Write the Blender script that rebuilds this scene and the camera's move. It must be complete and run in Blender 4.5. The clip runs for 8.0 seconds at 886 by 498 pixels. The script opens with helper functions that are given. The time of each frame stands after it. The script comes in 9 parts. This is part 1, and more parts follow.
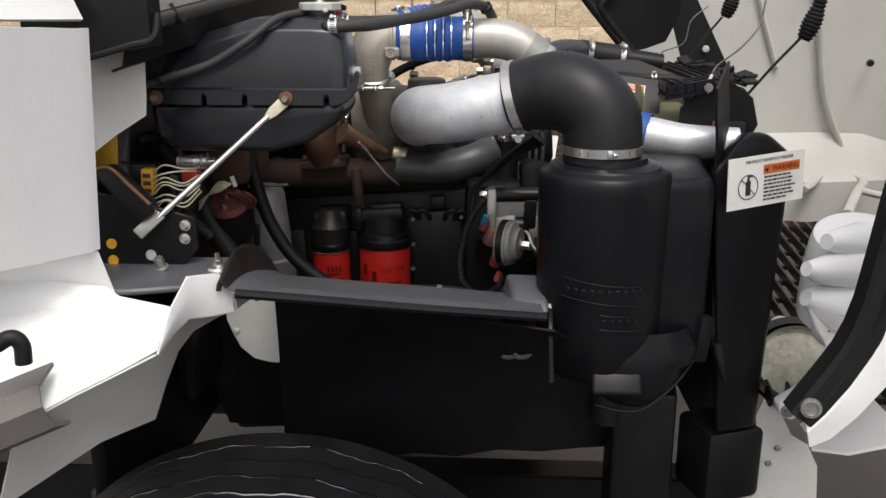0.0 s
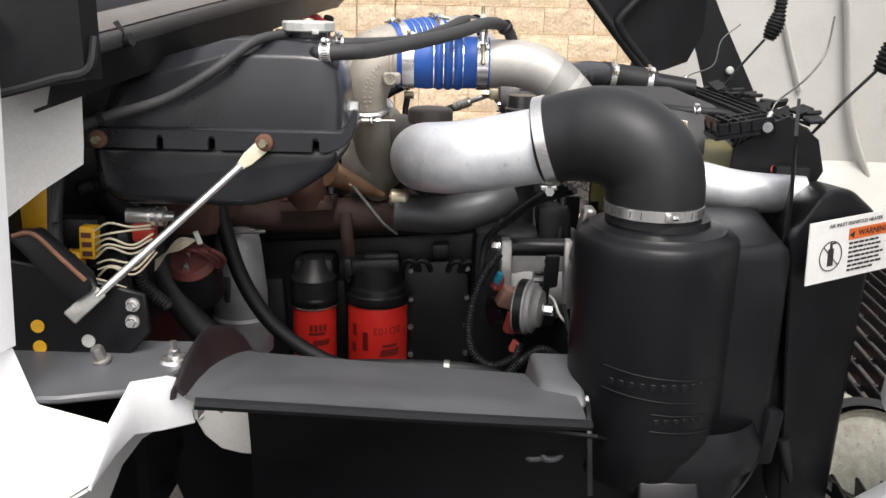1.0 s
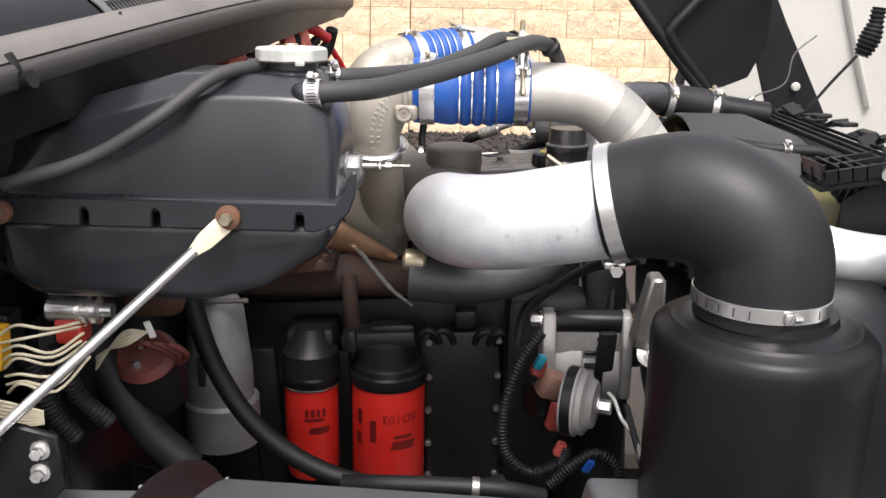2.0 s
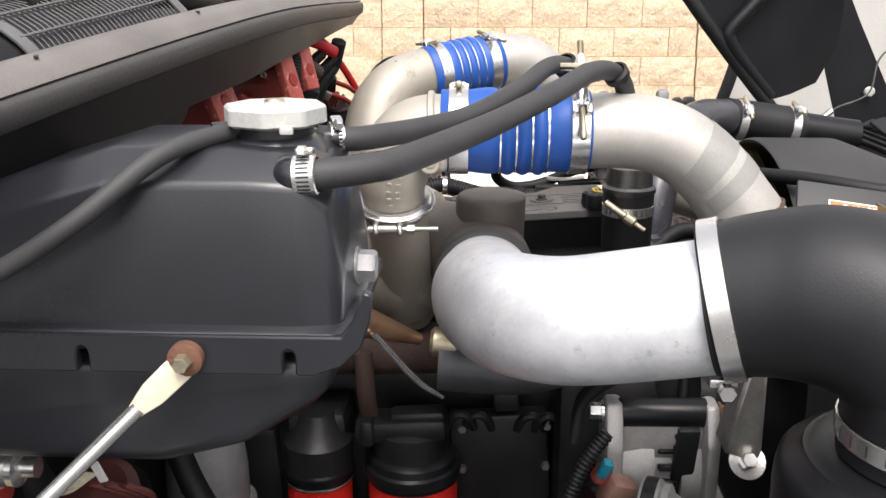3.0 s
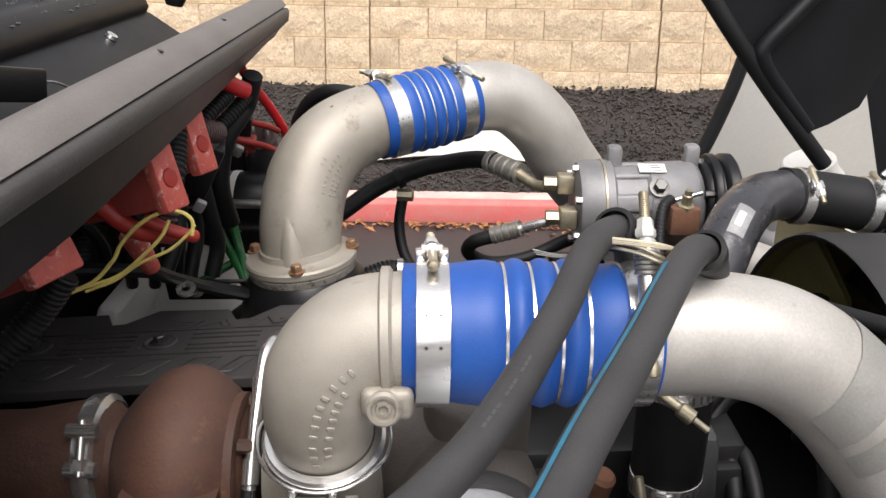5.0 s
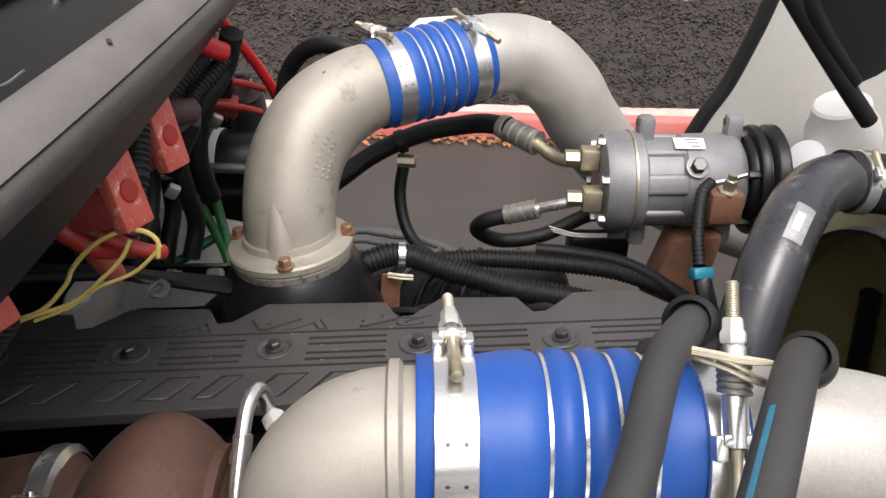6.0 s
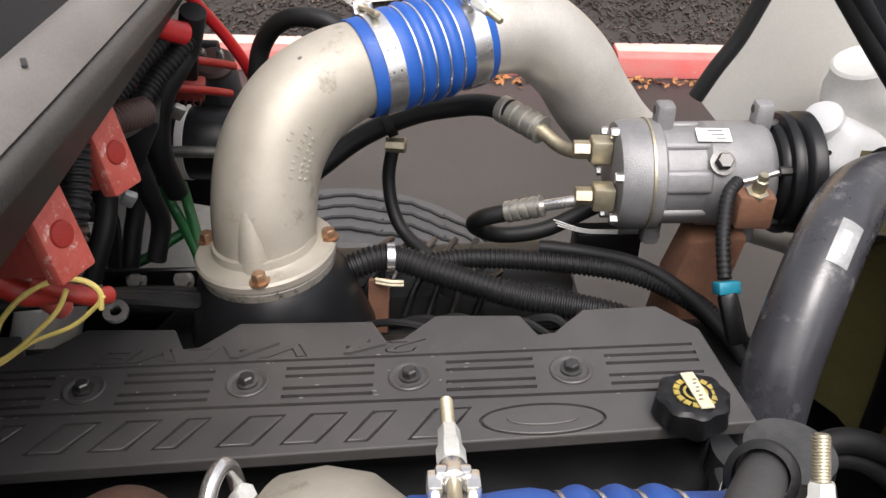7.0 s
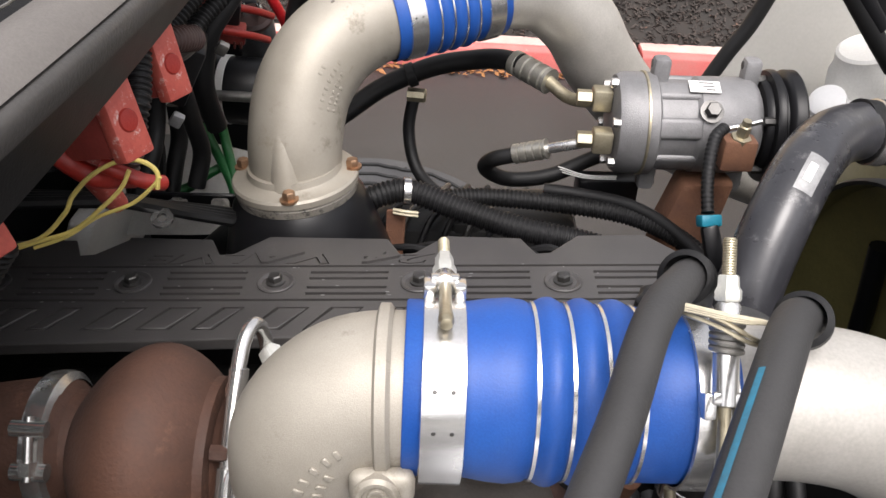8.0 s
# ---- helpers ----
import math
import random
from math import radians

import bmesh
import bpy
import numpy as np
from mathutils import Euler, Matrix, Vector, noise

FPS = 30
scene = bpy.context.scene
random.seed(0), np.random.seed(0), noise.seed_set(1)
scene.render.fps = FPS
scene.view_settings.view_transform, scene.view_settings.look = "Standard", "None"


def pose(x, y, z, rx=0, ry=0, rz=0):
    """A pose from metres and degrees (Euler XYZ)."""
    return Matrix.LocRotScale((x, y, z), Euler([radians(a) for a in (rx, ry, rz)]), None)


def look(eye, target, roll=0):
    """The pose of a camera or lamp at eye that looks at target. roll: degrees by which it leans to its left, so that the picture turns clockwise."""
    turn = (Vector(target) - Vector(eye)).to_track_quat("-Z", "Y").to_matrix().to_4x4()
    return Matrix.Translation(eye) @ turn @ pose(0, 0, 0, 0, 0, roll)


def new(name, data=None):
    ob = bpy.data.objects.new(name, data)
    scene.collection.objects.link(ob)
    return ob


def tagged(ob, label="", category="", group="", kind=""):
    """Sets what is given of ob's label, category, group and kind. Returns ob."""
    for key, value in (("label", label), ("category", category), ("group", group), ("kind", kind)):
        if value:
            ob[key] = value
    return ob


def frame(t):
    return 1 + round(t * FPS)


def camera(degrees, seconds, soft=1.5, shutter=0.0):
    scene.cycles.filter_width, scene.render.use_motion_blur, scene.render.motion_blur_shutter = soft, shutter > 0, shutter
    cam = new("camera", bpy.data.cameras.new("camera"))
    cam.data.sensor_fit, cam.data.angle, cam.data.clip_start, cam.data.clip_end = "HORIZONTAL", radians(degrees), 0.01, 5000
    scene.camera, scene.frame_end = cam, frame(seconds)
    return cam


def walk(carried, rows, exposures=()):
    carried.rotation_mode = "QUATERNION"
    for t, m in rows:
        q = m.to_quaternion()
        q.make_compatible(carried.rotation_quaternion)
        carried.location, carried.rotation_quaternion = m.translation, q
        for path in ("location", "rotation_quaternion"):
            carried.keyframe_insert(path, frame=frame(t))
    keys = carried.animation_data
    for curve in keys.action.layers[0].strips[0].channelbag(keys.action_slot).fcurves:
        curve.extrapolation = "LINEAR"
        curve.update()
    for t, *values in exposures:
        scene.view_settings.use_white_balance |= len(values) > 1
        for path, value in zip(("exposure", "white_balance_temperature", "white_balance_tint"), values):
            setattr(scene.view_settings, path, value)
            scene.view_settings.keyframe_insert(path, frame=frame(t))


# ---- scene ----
cam = camera(53.8, 8.0)
METRES, EYE, TILT, LEAN, TURN = 1.81, 1.62, -16.0, 0.0, 2.8
ROWS = [
    (0.0, 0.0, 0.0, 0.0, 0.0, 0.0, 0.0),
    (0.5, -0.0143, 0.0799, 0.0292, -0.69, -0.23, -0.25),
    (1.0, -0.0319, 0.1628, 0.0608, -1.68, 0.09, -0.67),
    (1.5, -0.0354, 0.2536, 0.0925, -1.21, 0.34, -1.13),
    (3.0, -0.0496, 0.4822, 0.1794, 0.25, -0.79, 0.11),
    (3.5, -0.0592, 0.5358, 0.213, -2.25, -0.91, 1.17),
    (4.0, -0.0624, 0.5982, 0.2421, -3.34, -1.56, 0.85),
    (4.5, -0.0562, 0.6545, 0.2717, -3.16, -2.7, 0.25),
    (6.0, -0.0599, 0.7788, 0.3463, -3.54, -11.67, -0.5),
    (6.5, -0.06, 0.8136, 0.3631, -3.77, -14.43, -0.55),
    (7.0, -0.0577, 0.8439, 0.3758, -4.16, -16.34, -0.49),
    (7.5, -0.056, 0.8393, 0.3716, -3.82, -17.01, -1.11),
    (8.0, -0.0544, 0.7832, 0.3493, -2.2, -16.19, -2.16),
]
EXPOSURES = [(0.0, 0.05, 6650, 11), (0.5, 0.25, 6650, 11), (1.0, 0.65, 6650, 12), (1.5, 0.95, 6650, 13), (3.0, 0.88, 6650, 13), (3.5, 0.40, 6650, 13), (4.0, 0.15, 6650, 13), (4.5, 0.35, 6650, 13), (6.0, 0.55, 6650, 13), (6.5, 0.56, 6650, 13), (7.0, 0.76, 6650, 13), (7.5, 0.90, 6650, 13), (8.0, 0.68, 6650, 13)]
walk(cam, [(t, pose(0, 0, EYE, TILT, LEAN, TURN) @ pose(METRES * x, METRES * y, METRES * z, 90 + pitch, roll, yaw)) for t, x, y, z, yaw, pitch, roll in ROWS], EXPOSURES)

# ---- world, sun ----
world = bpy.data.worlds.new("sky")
scene.world = world
world.use_nodes = True
wn, wl = world.node_tree.nodes, world.node_tree.links
sky = wn.new("ShaderNodeTexSky")
sky.sky_type = 'NISHITA'
sky.sun_disc = False
sky.sun_elevation, sky.sun_rotation = radians(60), radians(171)
sky.air_density, sky.dust_density, sky.ozone_density = 1.0, 4.0, 1.0
soft_sky = wn.new("ShaderNodeHueSaturation")
soft_sky.inputs["Saturation"].default_value = 0.22
wl.new(sky.outputs[0], soft_sky.inputs["Color"])
wl.new(soft_sky.outputs[0], wn["Background"].inputs["Color"])
wn["Background"].inputs["Strength"].default_value = 0.2
sun_data = bpy.data.lights.new("sun", 'SUN')
sun_data.energy, sun_data.angle, sun_data.color = 1.2, radians(25), (1.0, 0.98, 0.96)
sun = new("sun", sun_data)
sun.matrix_world = look((0.5, -3.2, 5.6), (0, 0, 0))

# ---- materials ----
MATS = {}


def mat(name, col, col2=None, rough=0.5, metal=0.0, scale=12.0, fine=220.0, bump=0.15, spread=0.5,
        coat=0.0, col3=None, spots=0.6, island=0.0, relief=None, spec=0.5, grain=0.18):
    """Base colour with large patches and fine grain, rough variation and relief."""
    m = bpy.data.materials.new(name)
    m.use_nodes = True
    n, l = m.node_tree.nodes, m.node_tree.links
    b = n["Principled BSDF"]
    tc = n.new("ShaderNodeTexCoord")
    big = n.new("ShaderNodeTexNoise")
    big.inputs["Scale"].default_value, big.inputs["Detail"].default_value = scale, 6
    big.inputs["Roughness"].default_value = 0.65
    small = n.new("ShaderNodeTexNoise")
    small.inputs["Scale"].default_value, small.inputs["Detail"].default_value = fine, 3
    for k in (big, small):
        l.new(tc.outputs["Object"], k.inputs["Vector"])
    col2 = col2 or tuple(c * 0.72 for c in col)
    ramp = n.new("ShaderNodeValToRGB")
    ramp.color_ramp.elements[0].position, ramp.color_ramp.elements[1].position = 0.5 - spread / 3, 0.5 + spread / 3
    ramp.color_ramp.elements[0].color, ramp.color_ramp.elements[1].color = (*col2, 1), (*col, 1)
    l.new(big.outputs["Fac"], ramp.inputs["Fac"])
    mix = n.new("ShaderNodeMixRGB")
    mix.blend_type = 'OVERLAY'
    mix.inputs["Fac"].default_value = grain
    l.new(ramp.outputs["Color"], mix.inputs["Color1"])
    l.new(small.outputs["Fac"], mix.inputs["Color2"])
    out = mix.outputs["Color"]
    if col3:
        third = n.new("ShaderNodeTexNoise")
        third.inputs["Scale"].default_value, third.inputs["Detail"].default_value = scale * 2.7, 8
        third.inputs["Roughness"].default_value = 0.75
        l.new(tc.outputs["Object"], third.inputs["Vector"])
        cut = n.new("ShaderNodeValToRGB")
        cut.color_ramp.elements[0].position, cut.color_ramp.elements[1].position = spots, spots + 0.12
        l.new(third.outputs["Fac"], cut.inputs["Fac"])
        mix3 = n.new("ShaderNodeMixRGB")
        mix3.inputs["Color2"].default_value = (*col3, 1)
        l.new(cut.outputs["Color"], mix3.inputs["Fac"])
        l.new(out, mix3.inputs["Color1"])
        out = mix3.outputs["Color"]
    if island:
        geo = n.new("ShaderNodeNewGeometry")
        info = n.new("ShaderNodeObjectInfo")
        add = n.new("ShaderNodeMath")
        add.operation = 'ADD'
        l.new(geo.outputs["Random Per Island"], add.inputs[0])
        l.new(info.outputs["Random"], add.inputs[1])
        half = n.new("ShaderNodeMath")
        half.operation = 'MULTIPLY_ADD'
        half.inputs[1].default_value, half.inputs[2].default_value = island, 1.02 - island
        l.new(add.outputs[0], half.inputs[0])
        hsv = n.new("ShaderNodeHueSaturation")
        l.new(half.outputs[0], hsv.inputs["Value"])
        l.new(out, hsv.inputs["Color"])
        out = hsv.outputs["Color"]
    l.new(out, b.inputs["Base Color"])
    rr = n.new("ShaderNodeMapRange")
    rr.inputs["To Min"].default_value, rr.inputs["To Max"].default_value = max(0.05, rough - 0.13), min(1, rough + 0.13)
    l.new(big.outputs["Fac"], rr.inputs["Value"])
    l.new(rr.outputs[0], b.inputs["Roughness"])
    b.inputs["Metallic"].default_value = metal
    b.inputs["Specular IOR Level"].default_value = spec
    b.inputs["Coat Weight"].default_value = coat
    b.inputs["Coat Roughness"].default_value = 0.15
    if bump:
        bp = n.new("ShaderNodeBump")
        bp.inputs["Strength"].default_value, bp.inputs["Distance"].default_value = bump, 0.002
        l.new(small.outputs["Fac"], bp.inputs["Height"])
        last = bp
        if relief:
            bp2 = n.new("ShaderNodeBump")
            bp2.inputs["Strength"].default_value, bp2.inputs["Distance"].default_value = 0.8, relief
            l.new(big.outputs["Fac"], bp2.inputs["Height"])
            l.new(bp.outputs[0], bp2.inputs["Normal"])
            last = bp2
        l.new(last.outputs[0], b.inputs["Normal"])
    MATS[name] = m
    return m


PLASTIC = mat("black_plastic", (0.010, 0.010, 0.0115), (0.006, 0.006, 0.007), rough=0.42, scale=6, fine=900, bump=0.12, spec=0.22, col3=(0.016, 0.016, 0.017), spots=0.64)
TANK = mat("tank_plastic", (0.016, 0.017, 0.021), (0.011, 0.0115, 0.0135), rough=0.3, scale=5, fine=700, bump=0.06, col3=(0.028, 0.029, 0.032), spots=0.63, spec=0.55, coat=0.15)
CANPLAST = mat("canister_plastic", (0.0085, 0.0085, 0.0098), (0.0058, 0.0058, 0.0068), rough=0.34, scale=5, fine=900, bump=0.1, spec=0.24, col3=(0.02, 0.02, 0.021), spots=0.62)
ELBOWRUB = mat("elbow_rubber", (0.014, 0.0145, 0.016), (0.009, 0.0095, 0.0105), rough=0.46, scale=10, fine=600, bump=0.1, spec=0.36, col3=(0.024, 0.024, 0.025), spots=0.63)
ALTALLOY = mat("alternator_alloy", (0.36, 0.352, 0.342), (0.25, 0.243, 0.235), rough=0.5, metal=0.3, scale=20, fine=500, bump=0.2, col3=(0.17, 0.155, 0.14), spots=0.64)
SATIN = mat("satin_black", (0.009, 0.009, 0.010), (0.005, 0.005, 0.006), rough=0.36, scale=8, fine=500, bump=0.06, spec=0.28)
ENGINE = mat("engine_black", (0.013, 0.013, 0.013), (0.007, 0.007, 0.007), rough=0.45, scale=20, fine=400, bump=0.2, col3=(0.03, 0.026, 0.023), spots=0.68, spec=0.35)
COVER = mat("cover_black", (0.068, 0.064, 0.062), (0.043, 0.041, 0.041), rough=0.36, scale=7, fine=1500, bump=0.12, col3=(0.085, 0.08, 0.076), spots=0.62)
RUBBER = mat("rubber", (0.009, 0.009, 0.01), (0.005, 0.005, 0.005), rough=0.55, scale=14, fine=600, bump=0.12, spec=0.35)
HOSE = mat("hose_rubber", (0.04, 0.039, 0.039), (0.026, 0.0255, 0.026), rough=0.62, scale=18, fine=700, bump=0.14, col3=(0.075, 0.071, 0.066), spots=0.66)
BIGHOSE = mat("shiny_hose", (0.042, 0.042, 0.047), (0.024, 0.024, 0.028), rough=0.3, scale=14, fine=300, bump=0.06, col3=(0.12, 0.118, 0.12), spots=0.56, coat=0.15)
CAST = mat("cast_aluminium", (0.385, 0.355, 0.305), (0.285, 0.26, 0.215), rough=0.48, metal=0.25, scale=8, fine=1500, bump=0.13, col3=(0.19, 0.168, 0.13), spots=0.58)
TUBE = mat("aluminised_tube", (0.5, 0.48, 0.445), (0.4, 0.38, 0.345), rough=0.4, metal=0.4, scale=14, fine=500, bump=0.05, col3=(0.31, 0.285, 0.25), spots=0.62)
GALV = mat("galvanised_tube", (0.78, 0.79, 0.8), (0.6, 0.61, 0.64), rough=0.4, metal=0.5, scale=24, fine=260, bump=0.05, col3=(0.48, 0.49, 0.51), spots=0.57)
WORNCAST = mat("worn_painted_casting", (0.30, 0.28, 0.25), (0.22, 0.2, 0.17), rough=0.55, metal=0.2, scale=30, fine=900, bump=0.25, col3=(0.012, 0.012, 0.012), spots=0.5)
ALTRUST = mat("rust_stained_alloy", (0.22, 0.13, 0.095), (0.16, 0.075, 0.06), rough=0.6, scale=30, fine=400, bump=0.25, col3=(0.3, 0.26, 0.23), spots=0.6)
STEEL = mat("bright_steel", (0.74, 0.73, 0.71), (0.64, 0.63, 0.61), rough=0.24, metal=0.9, scale=14, fine=600, bump=0.02)
ZINC = mat("yellow_zinc", (0.5, 0.45, 0.33), (0.36, 0.315, 0.22), rough=0.38, metal=0.8, scale=60, fine=500, bump=0.08, col3=(0.26, 0.21, 0.14), spots=0.64)
FERRULE = mat("ferrule_steel", (0.5, 0.485, 0.44), (0.36, 0.345, 0.3), rough=0.36, metal=0.8, scale=50, fine=500, bump=0.05, col3=(0.26, 0.23, 0.17), spots=0.64)
DULL = mat("dull_steel", (0.4, 0.39, 0.37), (0.25, 0.24, 0.22), rough=0.45, metal=0.85, scale=30, fine=400, bump=0.12)
COMP = mat("compressor_alloy", (0.25, 0.247, 0.25), (0.165, 0.163, 0.166), rough=0.5, metal=0.35, scale=18, fine=700, bump=0.25, col3=(0.13, 0.122, 0.115), spots=0.64)
RUST = mat("rusty_iron", (0.17, 0.078, 0.042), (0.095, 0.042, 0.026), rough=0.85, scale=24, fine=350, bump=0.4, col3=(0.2, 0.1, 0.055), spots=0.62)
BROWN = mat("brown_turbo_iron", (0.094, 0.042, 0.026), (0.052, 0.025, 0.017), rough=0.7, scale=11, fine=300, bump=0.4, col3=(0.14, 0.068, 0.042), spots=0.6)
MANIFOLD = mat("sooty_iron", (0.05, 0.024, 0.017), (0.026, 0.014, 0.011), rough=0.8, scale=24, fine=350, bump=0.35, col3=(0.085, 0.042, 0.026), spots=0.66)
PIPEDARK = mat("dull_cast_pipe", (0.085, 0.088, 0.093), (0.055, 0.057, 0.06), rough=0.45, metal=0.4, scale=20, fine=400, bump=0.15)
BROWNCON = mat("brown_conduit", (0.055, 0.026, 0.021), (0.035, 0.017, 0.015), rough=0.6, scale=20, fine=400, bump=0.1)
CREAMPLATE = mat("dirty_cream", (0.4, 0.39, 0.32), (0.22, 0.21, 0.17), rough=0.6, scale=30, fine=300, bump=0.3, col3=(0.07, 0.065, 0.055), spots=0.58)
COPPER = mat("copper_stain", (0.42, 0.27, 0.17), (0.3, 0.17, 0.1), rough=0.4, metal=0.85, scale=30, fine=400, bump=0.08)
BLUE = mat("blue_silicone", (0.011, 0.085, 0.36), (0.008, 0.062, 0.29), rough=0.5, scale=14, fine=800, bump=0.08, col3=(0.03, 0.115, 0.38), spots=0.6)
RED = mat("red_can", (0.52, 0.022, 0.014), (0.42, 0.016, 0.012), rough=0.34, scale=8, fine=300, bump=0.02)
REDRUB = mat("dusty_red_rubber", (0.38, 0.03, 0.02), (0.27, 0.02, 0.015), rough=0.45, scale=9, fine=400, bump=0.15, col3=(0.6, 0.36, 0.31), spots=0.68)
REDDIRT = mat("grimy_red", (0.13, 0.026, 0.02), (0.055, 0.018, 0.015), rough=0.6, scale=25, fine=400, bump=0.2)
REDBODY = mat("dusty_red_body", (0.30, 0.05, 0.04), (0.17, 0.026, 0.022), rough=0.55, scale=20, fine=400, bump=0.15, col3=(0.36, 0.16, 0.13), spots=0.66)
PINK = mat("faded_red_plastic", (0.56, 0.12, 0.09), (0.42, 0.07, 0.052), rough=0.55, scale=26, fine=300, bump=0.12, col3=(0.74, 0.62, 0.58), spots=0.54)
REDCABLE = mat("red_cable", (0.6, 0.02, 0.025), rough=0.4, scale=30, fine=300, bump=0.05)
YELLOW = mat("yellow_plastic", (0.72, 0.4, 0.02), (0.6, 0.32, 0.02), rough=0.45, scale=20, fine=300, bump=0.05)
YWIRE = mat("yellow_wire", (0.68, 0.55, 0.16), rough=0.5, scale=30, fine=300, bump=0.03)
CREAM = mat("cream_wire", (0.6, 0.55, 0.4), (0.45, 0.4, 0.3), rough=0.55, scale=40, fine=300, bump=0.03)
GREEN = mat("green_cable", (0.008, 0.11, 0.025), rough=0.5, scale=30, fine=300, bump=0.03)
OLDYELLOW = mat("faded_yellow_print", (0.40, 0.30, 0.06), (0.26, 0.2, 0.05), rough=0.5, scale=60, fine=400, bump=0.03)
HOSEINK = mat("hose_print", (0.065, 0.064, 0.062), rough=0.6, scale=30, fine=300, bump=0.0)
TEAL = mat("teal_plastic", (0.01, 0.22, 0.32), rough=0.45, scale=30, fine=300, bump=0.03)
STRIPE = mat("faded_stripe", (0.02, 0.17, 0.27), (0.03, 0.10, 0.15), rough=0.6, scale=60, fine=300, bump=0.03)
SANDED = mat("sanded_band", (0.31, 0.305, 0.285), (0.25, 0.245, 0.225), rough=0.55, metal=0.3, scale=20, fine=500, bump=0.1, col3=(0.2, 0.19, 0.165), spots=0.66)
CAP = mat("zinc_cap", (0.58, 0.58, 0.535), (0.47, 0.475, 0.45), rough=0.45, metal=0.25, scale=24, fine=350, bump=0.08, col3=(0.68, 0.665, 0.61), spots=0.56)
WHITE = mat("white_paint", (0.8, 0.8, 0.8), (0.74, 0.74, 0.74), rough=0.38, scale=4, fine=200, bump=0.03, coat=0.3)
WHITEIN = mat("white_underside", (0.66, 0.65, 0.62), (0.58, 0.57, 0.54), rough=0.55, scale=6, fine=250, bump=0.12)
HOODIN = mat("hood_fibreglass", (0.485, 0.475, 0.445), (0.43, 0.42, 0.39), rough=0.5, scale=3, fine=160, bump=0.06, col3=(0.37, 0.355, 0.325), spots=0.7, grain=0.08)
PAPER = mat("label_white", (0.78, 0.77, 0.74), (0.72, 0.71, 0.68), rough=0.5, scale=20, fine=200, bump=0.0)
PAPERGREY = mat("silver_tag", (0.34, 0.34, 0.34), (0.24, 0.24, 0.24), rough=0.4, scale=60, fine=300, bump=0.05, metal=0.3)
INK = mat("label_ink", (0.02, 0.02, 0.02), rough=0.5, scale=20, fine=200, bump=0.0)
ORANGE = mat("label_orange", (0.75, 0.16, 0.03), rough=0.5, scale=20, fine=200, bump=0.0)
DARKRED = mat("label_print", (0.13, 0.007, 0.006), rough=0.4, scale=20, fine=200, bump=0.0)
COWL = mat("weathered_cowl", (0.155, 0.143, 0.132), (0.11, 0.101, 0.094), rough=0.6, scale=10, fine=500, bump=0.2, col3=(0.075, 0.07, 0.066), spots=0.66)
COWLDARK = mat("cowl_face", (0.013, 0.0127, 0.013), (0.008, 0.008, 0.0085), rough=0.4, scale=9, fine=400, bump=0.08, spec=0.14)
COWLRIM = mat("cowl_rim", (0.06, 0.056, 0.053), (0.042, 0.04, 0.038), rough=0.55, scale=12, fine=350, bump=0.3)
WELD = mat("rusty_weld", (0.10, 0.050, 0.028), (0.035, 0.022, 0.016), rough=0.7, scale=90, fine=300, bump=0.5)
# splash ledge grey: the sky's reflection is put into the base colour
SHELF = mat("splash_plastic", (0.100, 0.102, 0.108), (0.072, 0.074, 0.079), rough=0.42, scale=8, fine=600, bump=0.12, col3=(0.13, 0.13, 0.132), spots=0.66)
TYRE = mat("tyre_rubber", (0.0075, 0.0075, 0.0085), (0.0045, 0.0045, 0.005), rough=0.55, scale=18, fine=300, bump=0.25, spec=0.25)
# far tyre only: a paler grey than the near tyre
TYREPALE = mat("pale_tyre_rubber", (0.078, 0.078, 0.080), (0.05, 0.05, 0.052), rough=0.65, scale=18, fine=300, bump=0.2, col3=(0.11, 0.108, 0.104), spots=0.62)
# pale rubber: light caught by the groove edges is put into the colour
TREADEDGE = mat("lit_tread_edge", (0.3, 0.3, 0.31), (0.03, 0.03, 0.03), rough=0.5, scale=9, fine=200, bump=0.1, spread=0.2)
BOLT = mat("dark_bolt", (0.12, 0.118, 0.115), (0.07, 0.068, 0.065), rough=0.35, metal=0.8, scale=40, fine=500, bump=0.1)
IRON = mat("cast_iron", (0.16, 0.14, 0.12), (0.11, 0.096, 0.084), rough=0.55, metal=0.3, scale=16, fine=500, bump=0.25)
DUSTY = mat("dusty_plastic", (0.03, 0.029, 0.029), (0.02, 0.02, 0.02), rough=0.55, scale=8, fine=500, bump=0.1)
# reddish splash plastic, darkened in colour for the ear's steep shaded side
REDFIN = mat("shaded_splash", (0.022, 0.014, 0.0145), (0.014, 0.010, 0.011), rough=0.45, scale=14, fine=500, bump=0.12)
OLIVE = mat("shroud_plastic", (0.2, 0.18, 0.07), (0.12, 0.105, 0.04), rough=0.5, scale=6, fine=200, bump=0.05)
BLOCK = mat("split_face_block", (0.68, 0.545, 0.375), (0.58, 0.445, 0.3), rough=0.95, scale=9, fine=60, bump=1.0, col3=(0.76, 0.645, 0.48), spots=0.56, island=0.12, relief=0.05, grain=0.5)
MORTAR = mat("wall_core", (0.4, 0.31, 0.215), rough=0.95, scale=9, fine=60, bump=0.4)
ASPHALT = mat("wet_asphalt", (0.052, 0.051, 0.051), (0.037, 0.0365, 0.037), rough=0.45, scale=1.2, fine=260, bump=0.5, col3=(0.065, 0.064, 0.063), spots=0.6, grain=0.6, spec=0.35)
KERBRED = mat("faded_kerb_red", (0.62, 0.14, 0.13), (0.55, 0.19, 0.17), rough=0.75, scale=6, fine=150, bump=0.3, col3=(0.62, 0.4, 0.36), spots=0.62)
